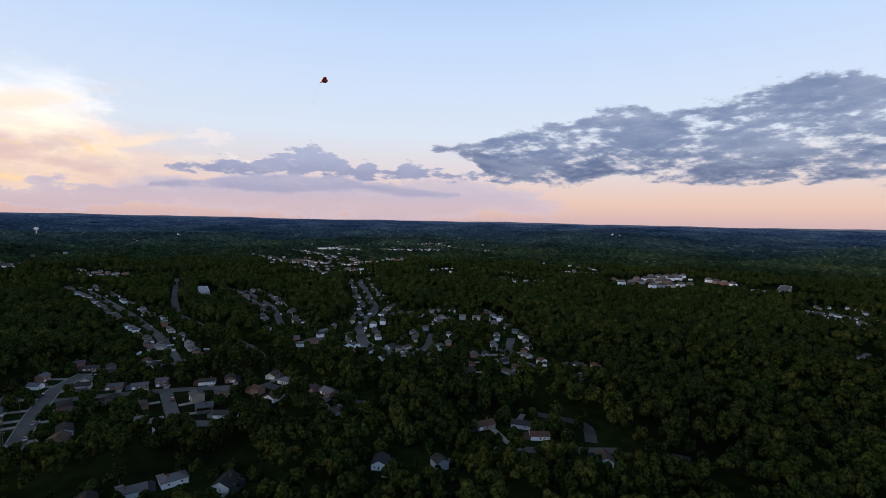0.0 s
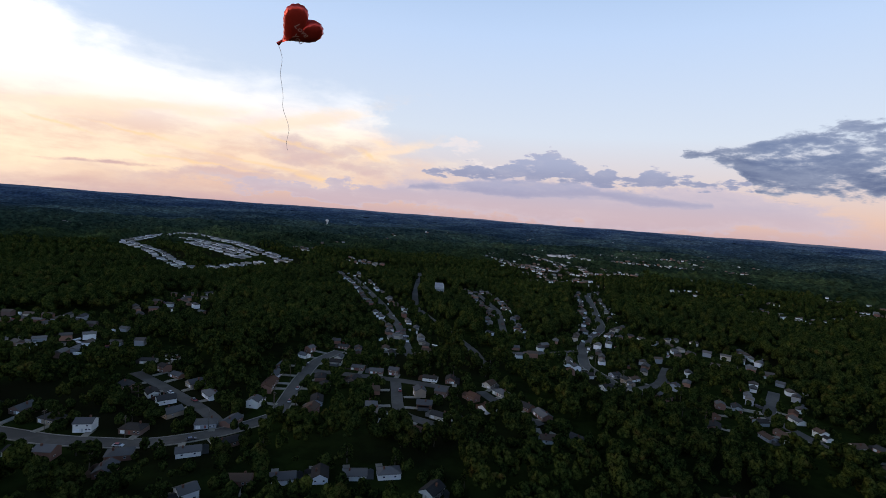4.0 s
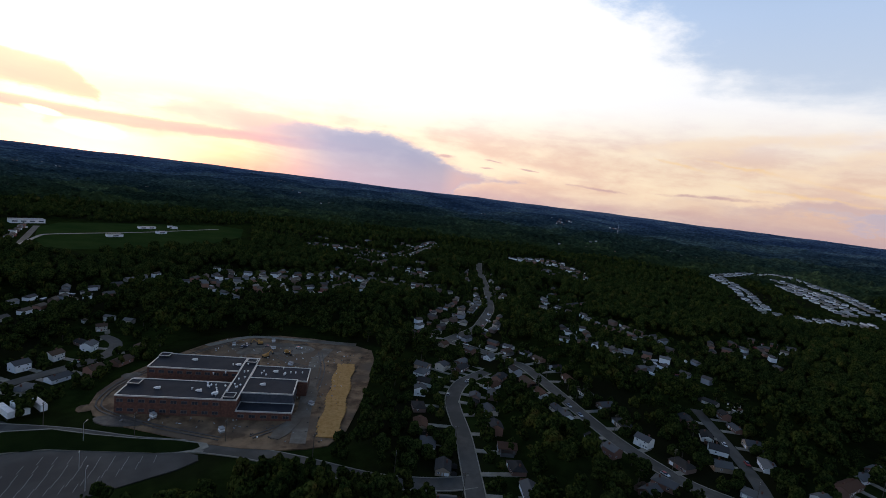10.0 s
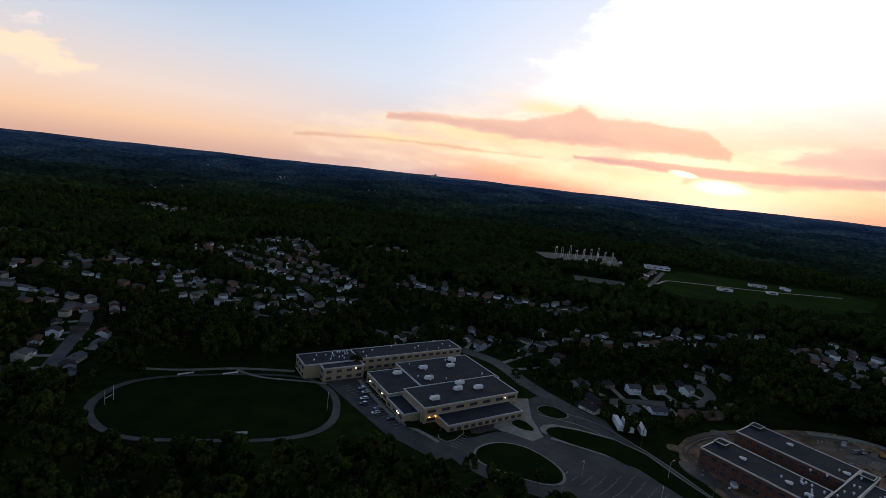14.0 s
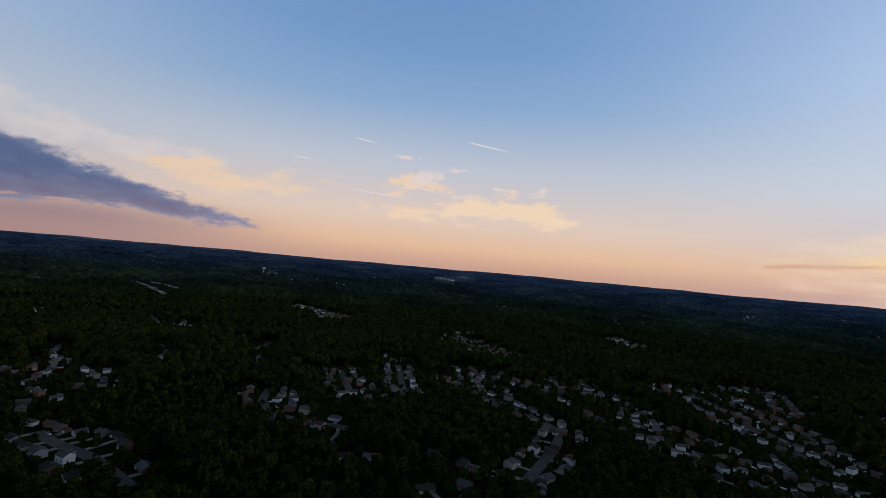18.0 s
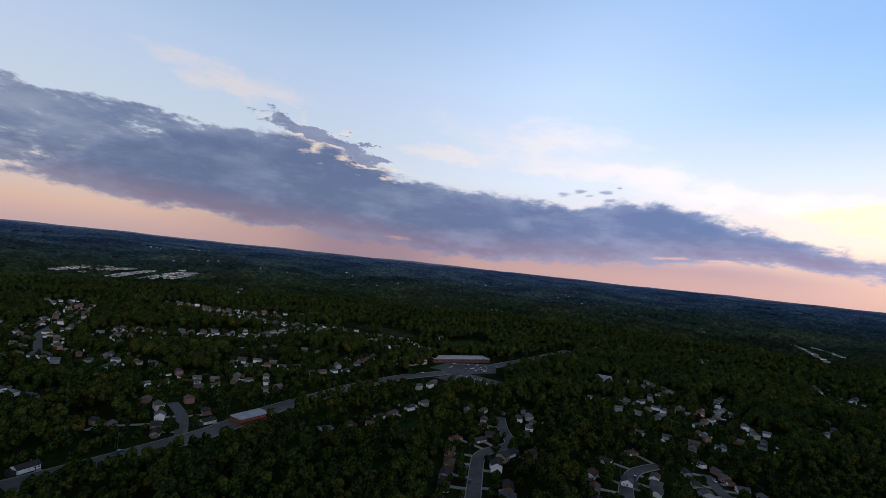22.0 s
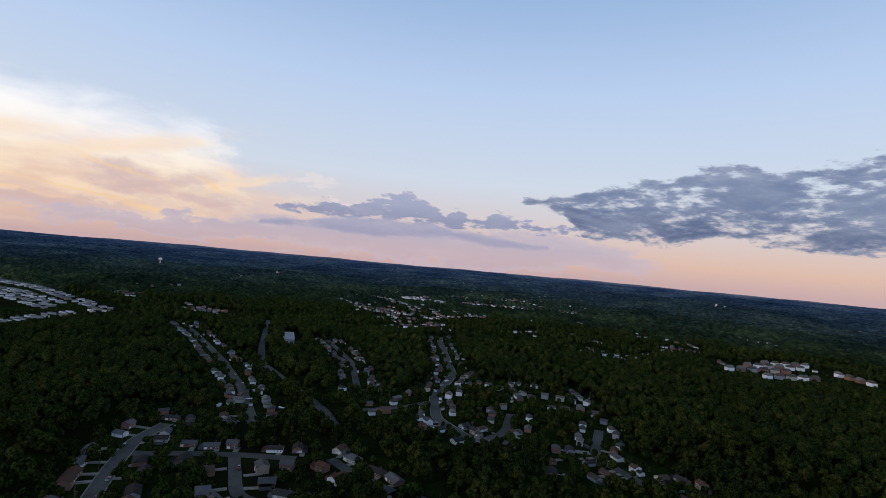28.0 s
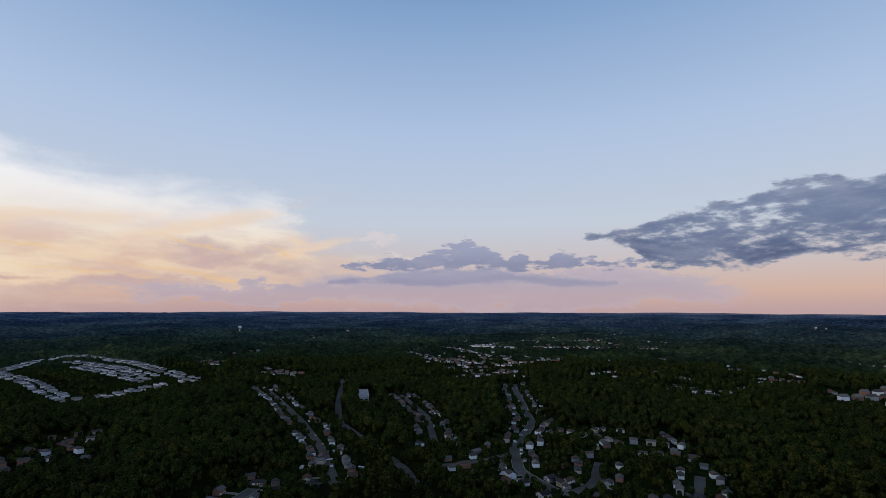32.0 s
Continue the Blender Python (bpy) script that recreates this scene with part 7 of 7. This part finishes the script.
wx, wy, wc = scatter(125, 470, 9.0, 0.62)
close = np.hypot(wx, wy) < 330
plant("near_woods", wx[close], wy[close], wc[close], 10, 10, "dense spring-green deciduous woods between the streets", 1, tufts=70)
plant("near_woods", wx[~close], wy[~close], wc[~close], 7, 10, "dense spring-green woods behind the nearer streets", 4, tufts=30)
wx, wy, wc = scatter(470, 900, 9.2, 0.55)
plant("middle_woods", wx, wy, wc, 2, 10, "green woods and garden trees between farther streets", 2, 9.5, 15.5, 7.5)
wx, wy, wc = scatter(165, 950, 8.6, 0.82)
wx, wy, wc = wx[wc == 2], wy[wc == 2], wc[wc == 2]
plant("garden_trees", wx, wy, wc, 3, 8, "small green trees and tall shrubs in the gardens", 5, 8, 12, 8.0)
wx, wy, wc = scatter(900, 1300, 12.0, 0.5)
plant("farther_woods", wx, wy, wc, 1, 8, "dark green woods on the slopes beyond the suburb", 3, 7.5, 12.5, 5.0)


def canopy_top(x, y):
    """Tops of the far woods, sunk to the ground where houses and roads stand."""
    i = np.clip(((x + EXT) / CELL).astype(int), 0, len(closed) - 1)
    j = np.clip(((y + EXT) / CELL).astype(int), 0, len(closed) - 1)
    c = np.where(np.maximum(np.abs(x), np.abs(y)) < EXT - 5, closed[i, j], 0)
    stand = 6 + 8 * np.sin(x / 47 + 3 * np.sin(y / 90)) * np.sin(y / 53) + 3.4 * rng.normal(0, 1, x.shape)
    return ground_z(x, y) + np.where(c == 1, -0.8, np.where(c == 2, np.maximum(stand - 6, -0.5), stand + 2))


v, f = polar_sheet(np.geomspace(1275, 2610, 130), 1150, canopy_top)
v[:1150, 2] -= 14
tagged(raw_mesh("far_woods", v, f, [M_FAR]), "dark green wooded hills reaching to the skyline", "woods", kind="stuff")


# ---- single trees in the gardens ----
def tree_kind(seed, tall, wide):
    g = np.random.default_rng(seed)
    root = new("tree")
    bm = bmesh.new()
    rod(bm, (0, 0, -.5), (.1, .05, tall * .45), .28, .18, 7)
    rod(bm, (.1, .05, tall * .45), (.0, .0, tall * .8), .18, .06, 6)
    for k in range(6):
        a = k * 1.05 + g.uniform(-.3, .3)
        z = tall * g.uniform(.3, .55)
        rod(bm, (.07, .03, z), (wide * .65 * math.cos(a), wide * .65 * math.sin(a), z + tall * g.uniform(.14, .26)), .11, .03, 5)
    part("trunk", bm, M_BARK, root)
    V, F = [], []
    for k in range(46):
        d = g.normal(0, 1, 3)
        d /= np.linalg.norm(d)
        q = d * g.uniform(.45, 1.0) * [wide, wide, tall * .36] + [0, 0, tall * .64]
        s = g.uniform(.16, .3) * wide
        F.append(ICO_F + len(V) * len(ICO_V))
        V.append(ICO_V * (1 + g.uniform(-.3, .3, (len(ICO_V), 1))) * s * [1, 1, .75] + q)
    crown = raw_mesh("crown", np.concatenate(V), np.concatenate(F), [M_LEAF])
    crown.parent = root
    return root


TREE_LABELS = ("rounded spring-green garden tree", "tall green deciduous tree beside a house", "small spreading tree on a lawn", "slender young tree beside the street")
TREES = [tagged(tree_kind(k + 40, t, w), TREE_LABELS[k], "tree", "garden trees") for k, (t, w) in enumerate(((9, 3.2), (12, 3.8), (6.5, 2.8), (8, 2.0)))]
tx, ty, tc = scatter(170, 400, 8.6, 0.9)
g_ok = np.where(tc == 2)[0]
rng.shuffle(g_ok)
for n, i in enumerate(g_ok[:230]):
    k = n % 4
    m = Matrix.Translation((tx[i], ty[i], gz(tx[i], ty[i]))) @ pose(0, 0, 0, 0, 0, random.uniform(0, 360)) @ Matrix.Diagonal((1, 1, 1, 1))
    if n < 4:
        TREES[k].matrix_basis = m
    else:
        copy_thing(TREES[k], m)
# shrubs and trees close to the school
for n, (x, y, k) in enumerate(((-92, -248, 1), (-184, -214, 0), (-193, -206, 0), (-134, -124, 2), (-152, -80, 3), (-367, -18, 1))):
    copy_thing(TREES[k], Matrix.Translation((x, y, gz(x, y) + .3)))


# ---- the heart balloon ----
def heart_edge(a):
    """Outline of the heart, about half a metre across, by angle from its middle."""
    t = a
    x = 16 * math.sin(t) ** 3
    y = 13 * math.cos(t) - 5 * math.cos(2 * t) - 2 * math.cos(3 * t) - math.cos(4 * t)
    return x / 16 * 0.225, (y + 2.0) / 15 * 0.225


def bulge(q):
    return 0.085 * max(0.0, 1 - q * q) ** 0.55


balloon = new("balloon")
bm = bmesh.new()
N, RINGS = 96, 14
for side in (1, -1):
    rows = []
    for k in range(1, RINGS + 1):
        q = k / RINGS
        row = []
        for i in range(N):
            a = 2 * math.pi * i / N
            x, y = heart_edge(a)
            crease = 1 + 0.02 * math.sin(i * 2 * math.pi / N * 30) * q ** 4
            row.append(bm.verts.new((x * q * crease, y * q * crease, side * (bulge(q) + 0.004 * math.sin(a * 34) * q ** 3 * (1 - q)))))
        rows.append(row)
    mid = bm.verts.new((0, 0, side * bulge(0)))
    for i in range(N):
        bm.faces.new((mid, rows[0][i], rows[0][(i + 1) % N]))
    for p, q in zip(rows, rows[1:]):
        for i in range(N):
            bm.faces.new((p[i], q[i], q[(i + 1) % N], p[(i + 1) % N]))
bmesh.ops.remove_doubles(bm, verts=bm.verts, dist=0.0004)
bmesh.ops.recalc_face_normals(bm, faces=bm.faces)
M_FOIL = material("red_foil", mottled((0.50, 0.035, 0.02), (0.62, 0.05, 0.03), 9.0), 0.3, 0.55, bump=0.003, bump_scale=30.0, spec=0.6)
M_INK = material("pink_lettering", mottled((0.85, 0.48, 0.40), (0.9, 0.55, 0.45), 9.0), 0.4, 0.3)
part("envelope", bm, M_FOIL, balloon, "shiny red foil heart", smooth=True)
tip = heart_edge(math.pi)
bm = bmesh.new()
rod(bm, (0, tip[1] + .01, 0), (0, tip[1] - .045, 0), .012, .02, 8)
part("neck", bm, M_FOIL, balloon)
for words, size, x0, y0 in (("I", 0.075, -0.13, 0.09), ("Love", 0.085, -0.085, 0.015), ("You", 0.085, -0.03, -0.075)):
    cu = bpy.data.curves.new("lettering", "FONT")
    cu.body, cu.size, cu.resolution_u, cu.shear = words, size, 3, 0.25
    ob = bpy.data.objects.new("lettering", cu)
    me = bpy.data.meshes.new_from_object(ob)
    bpy.data.objects.remove(ob)
    for v in me.vertices:
        x, y = v.co.x + x0, v.co.y + y0
        v.co = (x, y, bulge(min(0.98, math.hypot(x / 0.225, y / 0.235))) + 0.004)
    me.materials.append(M_INK)
    letters = new("lettering", me)
    letters.parent = balloon
bm = bmesh.new()
p = Vector((0, tip[1] - .04, 0))
ribbon_pts = []
axis = Matrix.Rotation(radians(50), 3, "Z")
for k in range(22):
    ribbon_pts.append(Vector((0.02 * math.sin(k * .9), tip[1] - .04, 0)) + axis @ Vector((0.015 * math.sin(k * .5), -0.07 * k, 0.01 * math.cos(k * .7))))
for a, b in zip(ribbon_pts, ribbon_pts[1:]):
    rod(bm, a, b, .0022, .0022, 4)
part("ribbon", bm, M_WHITE, balloon, "thin white ribbon")
balloon.matrix_basis = look((-6.46, 18.83, 115.0), (-3.77, 16.06, 113.73)) @ pose(0, 0, 0, 0, 180, 0) @ pose(0, 0, 0, 30, 8, 0) @ pose(0, 0, 0, 0, 0, -40) @ Matrix.Scale(0.72, 4)
tagged(balloon, "shiny red foil heart balloon trailing a thin ribbon", "balloon")
